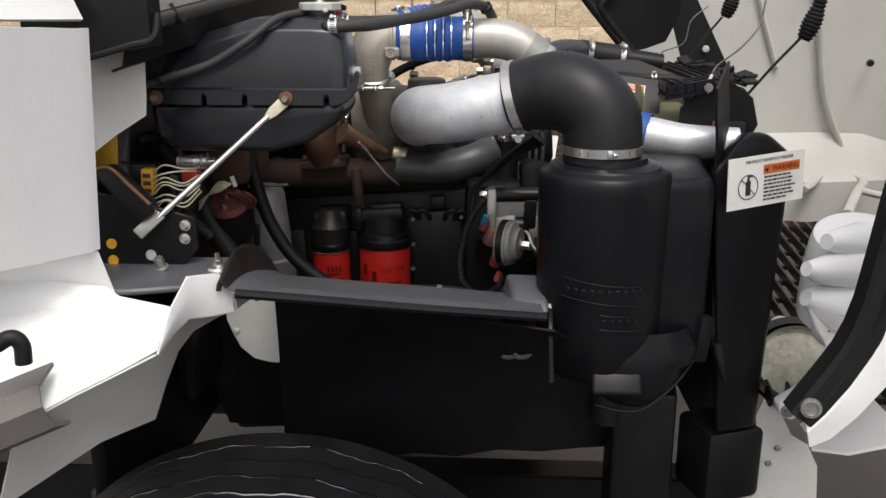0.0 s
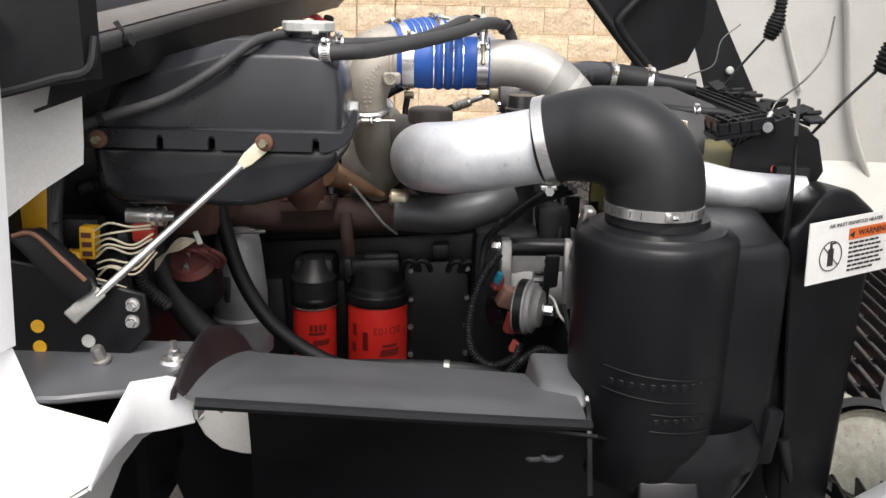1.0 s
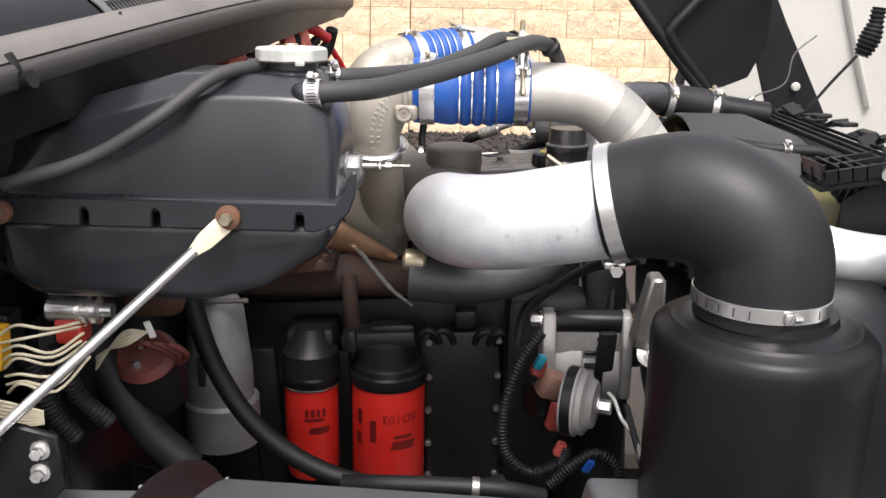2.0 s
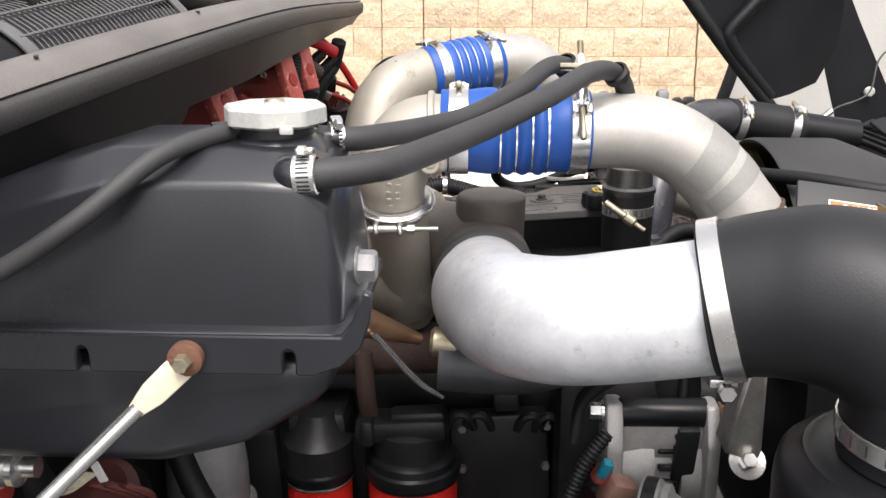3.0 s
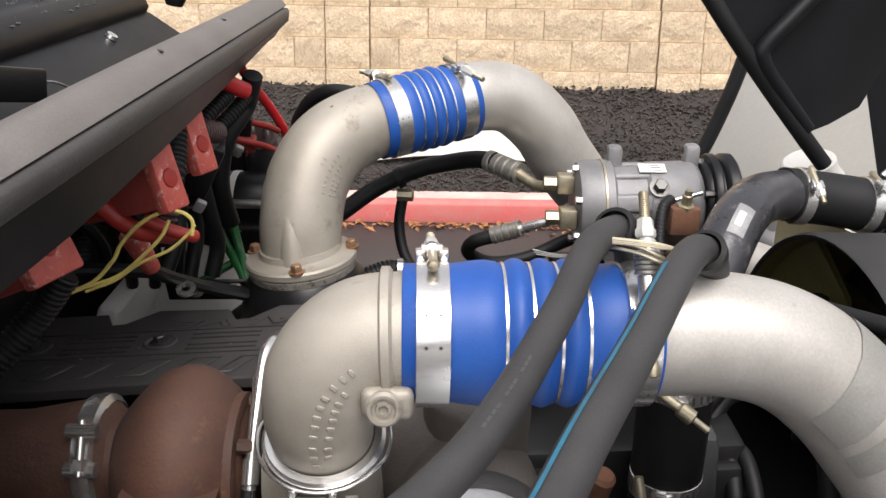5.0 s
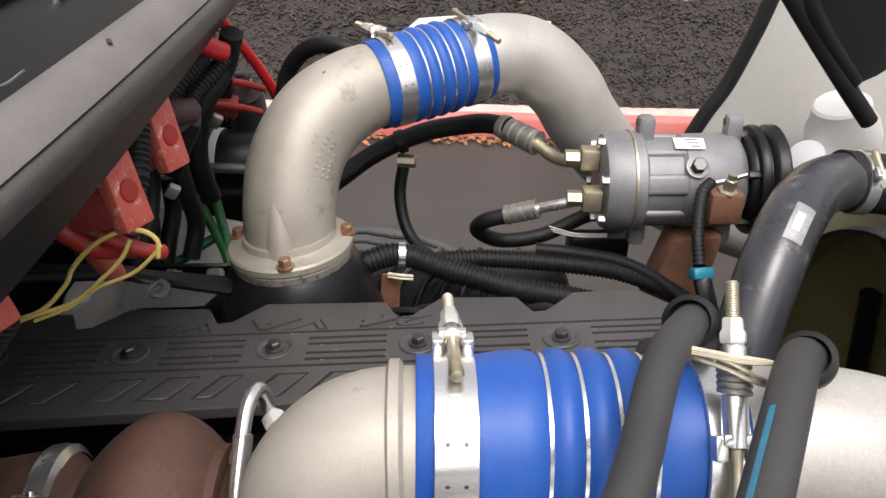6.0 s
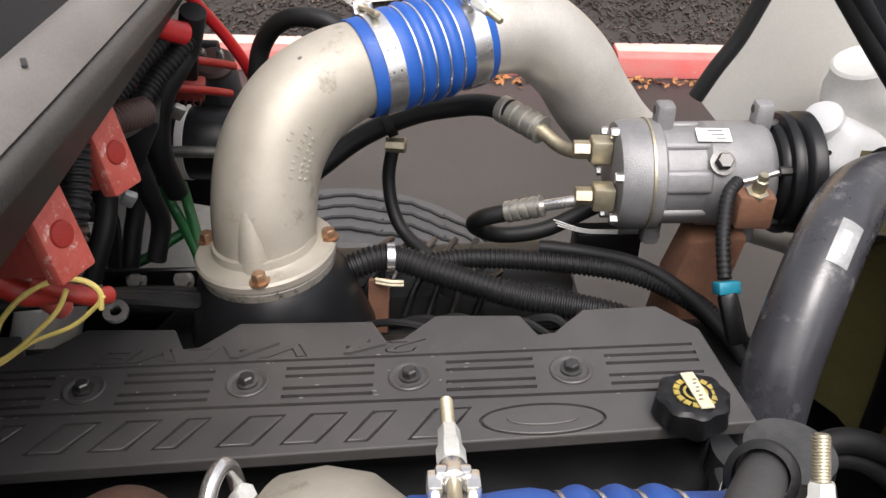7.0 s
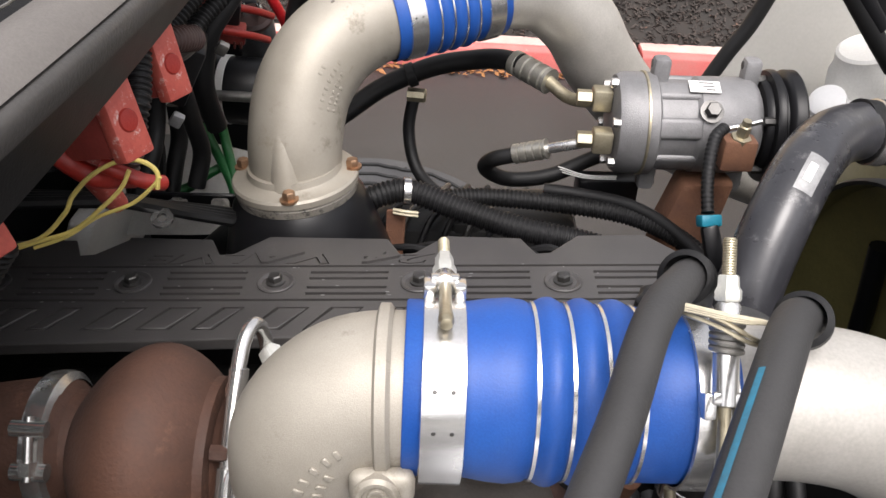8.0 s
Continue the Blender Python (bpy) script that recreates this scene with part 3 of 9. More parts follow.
def wheel(name, y_out, sign, label, rubber):
    cx, r, w = -0.335, 0.490, 0.275
    t = thing(name, (cx, y_out, G), label, "wheel", "front wheels")
    c = (cx, y_out, G + r)
    ax = (0, sign, 0)
    prof = [(0.30, 0.0), (0.42, -0.012), (0.478, 0.0), (0.494, 0.014)]
    n = 5
    for k in range(n):
        a = 0.02 + (w - 0.04) * k / n
        b = 0.02 + (w - 0.04) * (k + 1) / n
        prof += [(0.502 + 0.003 * math.sin(math.pi * (k + 0.5) / n), a + 0.003), (0.502 + 0.003 * math.sin(math.pi * (k + 0.5) / n), b - 0.003)]
        if k < n - 1:
            prof += [(0.486, b - 0.0022), (0.486, b + 0.0022)]
    prof += [(0.494, w - 0.014), (0.478, w), (0.42, w + 0.012), (0.30, w)]
    bm = B()
    segs = 220
    u, v2, d = basis(ax)
    loops = []
    for k, (rr, h) in enumerate(prof):
        wavy = 0.0055 if 0.025 < h < w - 0.025 and rr > 0.485 else 0.0
        loop = []
        for q in range(segs):
            ang = q * math.tau / segs
            o = h + wavy * (abs((q % 10) - 5) / 2.5 - 1) + (0.002 * math.sin(q * 2.1) if wavy else 0)
            loop.append(bm.verts.new(V(c) + (u * math.cos(ang) + v2 * math.sin(ang)) * (rr - 0.015) + d * o))
        loops.append(loop)
    for a, b in zip(loops, loops[1:]):
        for q in range(segs):
            e = (q + 1) % segs
            bm.faces.new((a[q], a[e], b[e], b[q]))
    ty = part("tyre", bm, rubber, t, "worn ribbed truck tyre with wavy grooves", 30)
    if rubber is not TYRE:
        for k in range(1, n):
            h = 0.02 + (w - 0.04) * k / n
            ring = [V(c) + (u * math.cos(q * math.tau / segs) + v2 * math.sin(q * math.tau / segs)) * 0.4908 + d * (h + 0.0055 * (abs((q % 10) - 5) / 2.5 - 1) + 0.002 * math.sin(q * 2.1)) for q in range(segs + 1)]
            bm = tube(B(), ring, 0.0052, 5, 1, cap=False, smooth_path=False)
            for q in range(0, segs, 10):
                tube(bm, [ring[q] + d * 0.001, ring[q] + (ring[q + 1] - ring[q]) * 0.7 - d * 0.016], 0.0028, 4, 1, smooth_path=False)
            part("tread_groove", bm, INK, ty, "dark wavy groove")
    else:
        pick = random.Random(11)
        for k in range(1, n):
            h = 0.02 + (w - 0.04) * k / n - 0.003
            q = 0
            while q < segs:
                run = pick.choice((5, 9, 12, 16))
                ring = [V(c) + (u * math.cos(i * math.tau / segs) + v2 * math.sin(i * math.tau / segs)) * 0.4885 + d * (h + 0.0055 * (abs((i % 10) - 5) / 2.5 - 1) + 0.002 * math.sin(i * 2.1)) for i in range(q, q + run + 1)]
                # thin pale line painting the light along one groove edge
                part("tread_edge", tube(B(), ring, 0.0012, 5, 1, smooth_path=False), TREADEDGE, ty, "pale groove edge, its caught light put into the colour")
                q += run + pick.choice((1, 2, 4))
    part("rim", lathe(B(), [(0.30, 0.01), (0.29, 0.03), (0.27, 0.06), (0.12, 0.05), (0.1, 0.02), (0.0, 0.02)], c, ax, 48, cap=False), WHITE, t)
    return t


wheel("truck_wheel", 1.06, 1, "black front truck tyre standing on the asphalt", TYRE)
wheel("truck_wheel", 2 * CY - 1.01, -1, "pale grey far front truck tyre standing on the asphalt", TYREPALE)


def frame_rail(y):
    t = thing("frame_rail", (0, y, 0.55), "black steel channel frame rail under the engine", "frame")
    part("web", box(B(), (-0.35, y, 0.445), (1.9, 0.008, 0.25)), SATIN, t)
    for z in (0.319, 0.571):
        part("rail_flange", box(B(), (-0.35, y + (0.036 if y < CY else -0.036), z), (1.9, 0.072, 0.008)), SATIN, t)
    for k in range(9):
        part("rail_bolt", hexbolt(B(), (-0.9 + 0.16 * k, y - 0.004 if y < CY else y + 0.004, 0.50 - 0.06 * (k % 2)), (0, -1 if y < CY else 1, 0), 0.011, 0.012, 0.016), BOLT, t)
    return t


frame_rail(1.78)
frame_rail(2 * CY - 1.78)
t = thing("front_axle", (-0.30, CY, 0.3), "black forged front axle beam between the wheels", "axle")
bm = tube(B(), [(-0.30, 1.33, 0.44), (-0.30, 1.5, 0.43), (-0.30, 1.75, 0.34), (-0.30, CY, 0.32), (-0.30, 2.66, 0.34), (-0.30, 2.9, 0.43), (-0.30, 3.08, 0.44)], 0.055, 12)
part("beam", bm, SATIN, t)
for y in (1.78, 2 * CY - 1.78):
    bm = B()
    for k in range(4):
        box(bm, (-0.3, y, 0.43 + 0.014 * k), (1.1 - 0.2 * k, 0.075, 0.012), None, 0.003, 1)
    part("leaf_spring", bm, SATIN, t)

# ---- block wall ----


def block_mesh(name, lx, hz, seed):
    r = random.Random(seed)
    bm = B()
    nx, nz = 8, 5
    g = []
    for j in range(nz + 1):
        row = []
        for i in range(nx + 1):
            edge = i in (0, nx) or j in (0, nz)
            d = -r.uniform(0.001, 0.009) if edge else -r.uniform(0.004, 0.024)
            jx = 0 if i in (0, nx) else r.uniform(-0.02, 0.02)
            jz = 0 if j in (0, nz) else r.uniform(-0.012, 0.012)
            row.append(bm.verts.new((-lx / 2 + lx * i / nx + jx, d, hz * j / nz + jz)))
        g.append(row)
    for j in range(nz):
        for i in range(nx):
            bm.faces.new((g[j][i], g[j][i + 1], g[j + 1][i + 1], g[j + 1][i]))
    back = [bm.verts.new(p) for p in ((-lx / 2, 0.2, 0), (lx / 2, 0.2, 0), (lx / 2, 0.2, hz), (-lx / 2, 0.2, hz))]
    bm.faces.new([g[0][i] for i in range(nx, -1, -1)] + [back[0], back[1]])
    bm.faces.new(g[nz][:] + [back[2], back[3]])
    bm.faces.new([g[j][0] for j in range(nz + 1)] + [back[3], back[0]])
    bm.faces.new([g[j][nx] for j in range(nz, -1, -1)] + [back[1], back[2]])
    bmesh.ops.recalc_face_normals(bm, faces=bm.faces[:])
    smooth(bm, 55)
    me = bpy.data.meshes.new(name)
    bm.to_mesh(me)
    bm.free()
    me.materials.append(BLOCK)
    return me


def build_wall():
    wall = thing("wall_north", (0, 7.45, 0.55), "tan split-face concrete block retaining wall", "wall", kind="structure")
    x0, x1, z0, h, courses = -4.6, 6.4, 0.57, 0.207, 14
    lean = math.tan(radians(6))
    part("wall_core", prism(B(), [(7.47, 0.4), (7.47 + 3.1 * lean, 3.5), (7.9, 3.5), (7.9, 0.4)], x0 - 6, x1 + 6, "yz"), MORTAR, wall)
    long_meshes = [block_mesh("block", 0.43, h - 0.0035, 40 + k) for k in range(9)]
    short_meshes = [block_mesh("block", 0.295, h - 0.0035, 60 + k) for k in range(4)]
    piers = [-3.22, -0.78, 1.515, 3.81]
    for c in range(courses):
        z = z0 + c * h
        y = 7.45 + (z - 0.5) * lean
        spots = [(p, True) for p in piers]
        edges = [x0] + [q for p in piers for q in (p - 0.155, p + 0.155)] + [x1]
        for a, b in zip(edges[0::2], edges[1::2]):
            n = max(1, round((b - a) / 0.44))
            w = (b - a) / n
            shift = w / 2 if c % 2 else 0
            xs = [a + w * k + shift for k in range(n + (0 if not shift else 0))]
            for k, q in enumerate(xs):
                lo, hi = q, min(q + w, b)
                if hi - lo > 0.1:
                    spots.append(((lo + hi) / 2, (hi - lo)))
            if shift:
                spots.append((a + shift / 2, shift))
        for cx, wid in spots:
            pier = wid is True
            me = rng.choice(short_meshes if pier else long_meshes)
            ob = bpy.data.objects.new("block", me)
            scene.collection.objects.link(ob)
            ob.parent = wall
            full = 0.295 if pier else 0.43
            ww = 0.30 if pier else wid
            ob.matrix_basis = pose(cx, y - 7.45 - (0.02 if pier else rng.uniform(-0.004, 0.004)), z - 0.55, 0, 0, 0) @ Matrix.Diagonal(((ww - 0.004) / full, 1, 1, 1))


# ---- engine ----
SL = 0.066           # the engine's slope towards its front


def ez(x):
    return 1.383 + (x + 0.055) * SL


def build_engine():
    e = thing("engine", (-0.2, CY, 0.6), "black six-cylinder diesel engine with a ribbed valve cover", "engine")
    tilt = (0, -math.degrees(math.atan(SL)), 0)
    box_ = lambda bm, c, s, b=0.0: box(bm, c, s, tilt, b)
    # block and head
    bm = box_(B(), (-0.26, 2.235, 0.86), (0.82, 0.36, 0.62), 0.02)
    blk = part("engine_block", bm, ENGINE, e)
    for k in range(6):
        part("block_rib", box_(B(), (-0.58 + 0.13 * k, 2.05, 0.9), (0.05, 0.03, 0.36), 0.01), ENGINE, blk)
    studs, pads = [], []
    bm = box_(B(), (-0.26, 2.215, 1.225), (0.80, 0.29, 0.15), 0.01)
    for k in range(6):
        pads.append((-0.58 + 0.135 * k, 2.065, 1.24 + SL * (k - 3) * 0.13))
        if k < 5:
            studs.append((-0.52 + 0.135 * k, 2.09, ez(-0.52 + 0.135 * k) - 0.10))
    head = part("cylinder_head", bm, ENGINE, e)
    for p in pads:
        part("head_pad", box_(B(), p, (0.07, 0.02, 0.1), 0.006), ENGINE, head)
    for p in studs:
        part("head_stud", lathe(B(), [(0.014, 0), (0.014, 0.025)], p, (0, 0, 1), 6), ENGINE, head)
    # valve cover with scalloped far edge
    L0, L1 = -0.64, 0.078
    poly = [(L0, 2.109), (L1, 2.137), (L1 - 0.014, 2.255), (0.034, 2.291)]
    for q in (-0.0325, -0.166, -0.345, -0.485):
        poly += [(q, 2.290), (q - 0.030, 2.258), (q - 0.044, 2.256), (q - 0.058, 2.285)]
    poly += [(L0, 2.284)]
    def laid(bm):
        for v in bm.verts:
            v.co.z += ez(v.co.x)
        return bm
    cover = part("valve_cover", laid(prism(B(), poly, -0.012, 0.0, "xy", 0.0016, 2)), COVER, e, "dusty black moulded valve cover")
    skirt = [(L0, 2.160), (L1 - 0.012, 2.184), (L1 - 0.03, 2.245), (L0, 2.245)]
    part("cover_skirt", laid(prism(B(), skirt, -0.078, -0.018, "xy", 0.004, 2)), ENGINE, cover)
    bolts = [-0.595, -0.46, -0.324, -0.189, -0.055]
    bm = B()
    spans = [(L0 + 0.01, bolts[0] - 0.03)] + [(a + 0.03, b - 0.03) for a, b in zip(bolts, bolts[1:])] + [(bolts[-1] + 0.03, L1 - 0.025)]
    for a, b in spans:
        for yy in (2.188, 2.198, 2.213, 2.223):
            mid = (a + b) / 2
            box_(bm, (mid, yy, ez(mid)), (b - a, 0.0040, 0.011))
    for yy in (2.178, 2.234):
        box_(bm, ((L0 + L1) / 2 - 0.01, yy, ez((L0 + L1) / 2 - 0.01)), (L1 - L0 - 0.03, 0.0036, 0.011))
    # moulded grooves round the ribs, the letters and the slanted emblem bars
    carve(cover, bm)
    for xb in bolts:
        n = (-SL, 0, 1)
        part("bolt_seat", lathe(B(), [(0.0180, 0), (0.0180, 0.0014), (0.0168, 0.0022), (0.0150, 0.0020), (0.0130, 0.0004), (0.0, 0.0004)], (xb, 2.206, ez(xb)), n, 28, cap=False), COVER, cover)
        bm = lathe(B(), [(0.0090, 0.0004), (0.0090, 0.0026), (0.0075, 0.003)], (xb, 2.206, ez(xb)), n, 20)
        lathe(bm, [(0.0066, 0.0026), (0.0066, 0.0080), (0.0054, 0.0092)], (xb, 2.206, ez(xb)), n, 6)
        part("cover_bolt", bm, BOLT, cover, "dark hex bolt")
    # relief letters, read from the far side
    for word, xw in (("24", -0.212), ("VALVE", -0.366)):
        for swell in (0.0009, 0.0):
            bm = text_mesh(word, 0.030, 0.0030 if swell else 0.0012, swell)
            bm.transform(Matrix.Diagonal((2.15, 0.8, 1, 1)) @ Matrix(((1, 0.25, 0, 0), (0, 1, 0, 0), (0, 0, 1, 0), (0, 0, 0, 1))))
            placed(bm, (xw, 2.2480, ez(xw) - (0.0 if swell else 0.0006)), (-1, 0, -SL), (0, -1, 0))
            if swell:
                bmesh.ops.remove_doubles(bm, verts=bm.verts[:], dist=1e-5)
                carve(cover, bm)
            else:
                part("letters", bm, COVER, cover)
    def slant(x, w, g):
        y0, y1, lean = 2.1345 - g, 2.1655 + g, 0.021
        return [(x - g * 1.4, y0), (x + w + g * 1.4, y0), (x + w + lean + g * 1.4, y1), (x + lean - g * 1.4, y1)]
    cut = B()
    for k in range(9):
        x, w = -0.188 - 0.049 * k, (0.026, 0.016, 0.026)[k % 3]
        prism(cut, slant(x, w, 0.0015), -0.0040, 0.004, "xy")
        part("emblem", laid(prism(B(), slant(x, w, -0.0007), -0.0045, 0.0004, "xy", 0.0006, 1)), COVER, cover, "raised slanted emblem bar")
    carve(cover, laid(cut))
    oval = lambda g: [(-0.085 + (0.048 + g) * math.cos(q * math.tau / 40), 2.150 + (0.0165 + g) * math.sin(q * math.tau / 40)) for q in range(40)]
    carve(cover, laid(prism(B(), oval(0.0016), -0.0040, 0.004, "xy")))
    part("emblem", laid(prism(B(), oval(-0.0010), -0.0045, 0.0004, "xy", 0.0006, 1)), COVER, cover, "raised oval emblem")
    carve_to = [(-0.085 + 0.028 * math.cos(q * math.tau / 40), 2.150 + 0.0075 * math.sin(q * math.tau / 40)) for q in range(40)]
    part("emblem", laid(prism(B(), carve_to, 0.0002, 0.0018, "xy", 0.0006, 1)), COVER, cover, "raised oval emblem middle")
    for f in cover.data.polygons:
        f.use_smooth = False
    wr = random.Random(5)
    for _ in range(48):
        x, y = wr.uniform(L0 + 0.02, L1 - 0.05), wr.choice((2.178, 2.188, 2.198, 2.213, 2.223, 2.234)) + wr.choice((-0.0025, 0.0025))
        part("paint_fleck", box_(B(), (x, y, ez(x) + 0.0001), (wr.uniform(0.0008, 0.004), wr.uniform(0.0004, 0.001), 0.0004)), PAPERGREY, cover)
    # oil filler cap
    bm = B()
    prof = [(0.0, 0.024), (0.0235, 0.024), (0.0268, 0.0215), (0.0288, 0.006), (0.026, 0.0)]
    lathe(bm, prof, (0.028, 2.146, ez(0.028)), (-SL, 0, 1), 40, cap=False)
    for v in bm.verts:
        d = V((v.co.x - 0.028, v.co.y - 2.146, 0))
        if d.length > 0.0225:
            a = math.atan2(d.y, d.x)
            v.co.x += d.x * 0.06 * math.cos(8 * a)
            v.co.y += d.y * 0.06 * math.cos(8 * a)
    capo = part("oil_cap", bm, SATIN, cover, "black lobed oil filler cap")
    z = ez(0.028) + 0.0245
    bm = B()
    for k in range(14):
        a = k * math.tau / 14
        box(bm, (0.028 + 0.0145 * math.cos(a), 2.146 + 0.0145 * math.sin(a), z), (0.0045, 0.005, 0.001), (0, 0, math.degrees(a)))
    lathe(bm, [(0.0095, 0), (0.0095, 0.0006), (0.0075, 0.0006), (0.0075, 0)], (0.028, 2.146, z), (0, 0, 1), 24, cap=False)
    part("print", bm, OLDYELLOW, capo, "yellow printed ring")
    part("tape", box(B(), (0.029, 2.147, z + 0.0016), (0.0105, 0.040, 0.0012), (0, 0, 9)), CREAM, capo, "strip of masking tape")
    bm = B()
    for k in range(6):
        box(bm, (0.029 + 0.001 * (k % 2), 2.136 + 0.0045 * k, z + 0.0024), (0.003, 0.0009, 0.0003), (0, 0, 9))
    part("ink_mark", bm, BOLT, capo)
    # oil cooler plate, filter head
    bm = box_(B(), (-0.11, 1.985, 1.0), (0.132, 0.03, 0.29), 0.006)
    plate = part("oil_cooler_cover", bm, ENGINE, e)
    for k in range(5):
        for xx in (-0.166, -0.054):
            part("cover_bolt", hexbolt(B(), (xx, 1.97, 0.89 + 0.06 * k + (xx + 0.11) * SL), (0, -1, 0), 0.006, 0.007), DULL, plate)
    bm = B()
    for xx in (-0.168, -0.145, -0.075, -0.052):
        tube(bm, [(xx - 0.018, 1.972, 1.125), (xx - 0.012, 1.965, 1.142), (xx, 1.963, 1.15), (xx + 0.012, 1.965, 1.142), (xx + 0.018, 1.972, 1.125)], 0.006, 8)
    box_(bm, (-0.108, 1.985, 1.165), (0.034, 0.03, 0.03), 0.004)
    part("lifting_lug", bm, ENGINE, e)
    bm = box_(B(), (-0.243, 1.935, 1.148), (0.118, 0.05, 0.03), 0.008)
    box_(bm, (-0.222, 1.93, 1.166), (0.07, 0.03, 0.016), 0.006)
    box_(bm, (-0.285, 1.93, 1.148), (0.018, 0.054, 0.036), 0.006)
    lathe(bm, [(0.05, -0.02), (0.05, 0.02), (0.03, 0.03)], (-0.233, 1.95, 1.12), (0, 0, 1), 28)
    part("filter_head", bm, ENGINE, e)
    bm = lathe(B(), [(0.045, -0.02), (0.046, 0.02), (0.03, 0.036), (0.022, 0.06)], (-0.360, 1.965, 1.09), (0, 0, 1), 24)
    box_(bm, (-0.36, 2.0, 1.12), (0.08, 0.08, 0.05), 0.01)
    part("fuel_filter_head", bm, ENGINE, e)
    # exhaust manifold and its ports
    bm = tube(B(), [(-0.62, 2.0, 1.225), (-0.4, 1.985, 1.23), (-0.2, 1.985, 1.235), (-0.06, 1.99, 1.24)], 0.034, 16)
    man = part("exhaust_manifold", bm, MANIFOLD, e, "sooty rust-brown cast exhaust manifold")
    for k in range(6):
        bm = B()
        xx = -0.6 + 0.105 * k
        tube(bm, [(xx, 1.99, 1.24 + 0.06 * (xx + 0.4)), (xx, 2.09, 1.235 + 0.06 * (xx + 0.4))], 0.026, 12, 4)
        part("port", bm, MANIFOLD, man)
    bm = box_(B(), (-0.365, 1.96, 1.262), (0.105, 0.07, 0.02), 0.004)
    for sx in (-0.04, 0.04):
        hexbolt(bm, (-0.365 + sx, 1.93, 1.272), (0, 0, 1), 0.007, 0.01)
    part("turbo_flange", bm, MANIFOLD, e)
    # intake horn flange under the far elbow
    base = V((-0.331, 2.372, 1.388))
    bm = prism(B(), [(-0.44, 2.25), (-0.25, 2.25), (-0.235, 2.36), (-0.255, 2.46), (-0.42, 2.46), (-0.455, 2.36)], 1.20, 1.30, "xy", 0.01, 2)
    lathe(bm, [(0.096, -0.10), (0.084, -0.055), (0.073, -0.022), (0.0655, -0.0125)], base, (-0.10, -0.025, 1), 48)
    part("intake_horn", bm, SATIN, e)
    # intake manifold along the far side, with its fuel lines
    bm = box_(B(), (-0.1, 2.365, 1.225), (0.56, 0.11, 0.10), 0.02)
    for k in range(5):
        box_(bm, (-0.3 + 0.11 * k, 2.345, 1.275), (0.035, 0.06, 0.02), 0.006)
    part("intake_manifold", bm, ENGINE, e)
    for k in range(5):
        x = -0.29 + 0.11 * k
        part("fuel_line", tube(B(), [(x, 2.30, 1.29), (x + 0.02, 2.32, 1.306), (x + 0.05, 2.345, 1.30), (x + 0.06, 2.37, 1.28)], 0.0032, 8, 6), BOLT, e)
    # black box and lines added to fill the dark gap on the far side
    bm = box_(B(), (-0.20, 2.50, 1.12), (0.42, 0.12, 0.34), 0.02)
    for k in range(4):
        box_(bm, (-0.34 + 0.1 * k, 2.47, 1.285), (0.04, 0.05, 0.03), 0.008)
    part("pump_housing", bm, ENGINE, e, "added black box standing for the engine's dark side")
    for k in range(7):
        x = -0.275 + 0.026 * k
        part("pump_line", tube(B(), [(x, 2.43, 1.27), (x + 0.015, 2.45, 1.302 + 0.004 * (k % 3)), (x + 0.04, 2.50, 1.308 - 0.003 * k), (x + 0.06, 2.56, 1.29)], 0.0042, 8, 6), (SATIN, RUBBER, BOLT)[k % 3], e)
    # gear housing and front
    bm = box_(B(), (0.13, 2.2, 1.0), (0.07, 0.42, 0.52), 0.02)
    lathe(bm, [(0.1, 0), (0.1, 0.02), (0.06, 0.03), (0.06, 0.05)], (0.165, 2.2, 1.06), (1, 0, 0), 32)
    part("gear_housing", bm, ENGINE, e)
    bm = box_(B(), (0.075, 2.09, 1.31), (0.05, 0.1, 0.08), 0.012)
    lathe(bm, [(0.036, -0.02), (0.036, 0.05)], (0.09, 2.15, 1.3), (0, 0, 1), 24)
    part("thermostat_housing", bm, PIPEDARK, e)
    # studs and injector bits between cover and manifold
    for p, r in (((-0.047, 2.108, 1.287), 0.011), ((-0.016, 2.045, 1.285), 0.009), ((0.03, 2.09, 1.27), 0.009), ((-0.1, 2.1, 1.285), 0.008)):
        bm = lathe(B(), [(r * 2, -0.02), (r * 2, -0.012), (r * 1.3, -0.01)], p, (0, 0, 1), 20)
        lathe(bm, [(r, -0.01), (r, 0.014), (r * 0.8, 0.017)], p, (0, 0, 1), 6)
        part("head_stud", bm, DULL, e)
    bm = lathe(B(), [(0.0125, -0.04), (0.0125, 0.03), (0.009, 0.034)], (-0.016, 2.043, 1.285), (0.2, -0.3, 1), 14)
    part("rusty_plug", bm, RUST, e, "rusty sender plug")
    for k in range(6):
        part("coolant_casting", tube(B(), [(0.0 + 0.02 * k, 2.08 + 0.01 * (k % 3), 1.26), (0.01 + 0.018 * k, 2.06, 1.24), (0.02 + 0.015 * k, 2.02, 1.2)], 0.011, 10, 5), PIPEDARK, e)
    return e


build_engine()


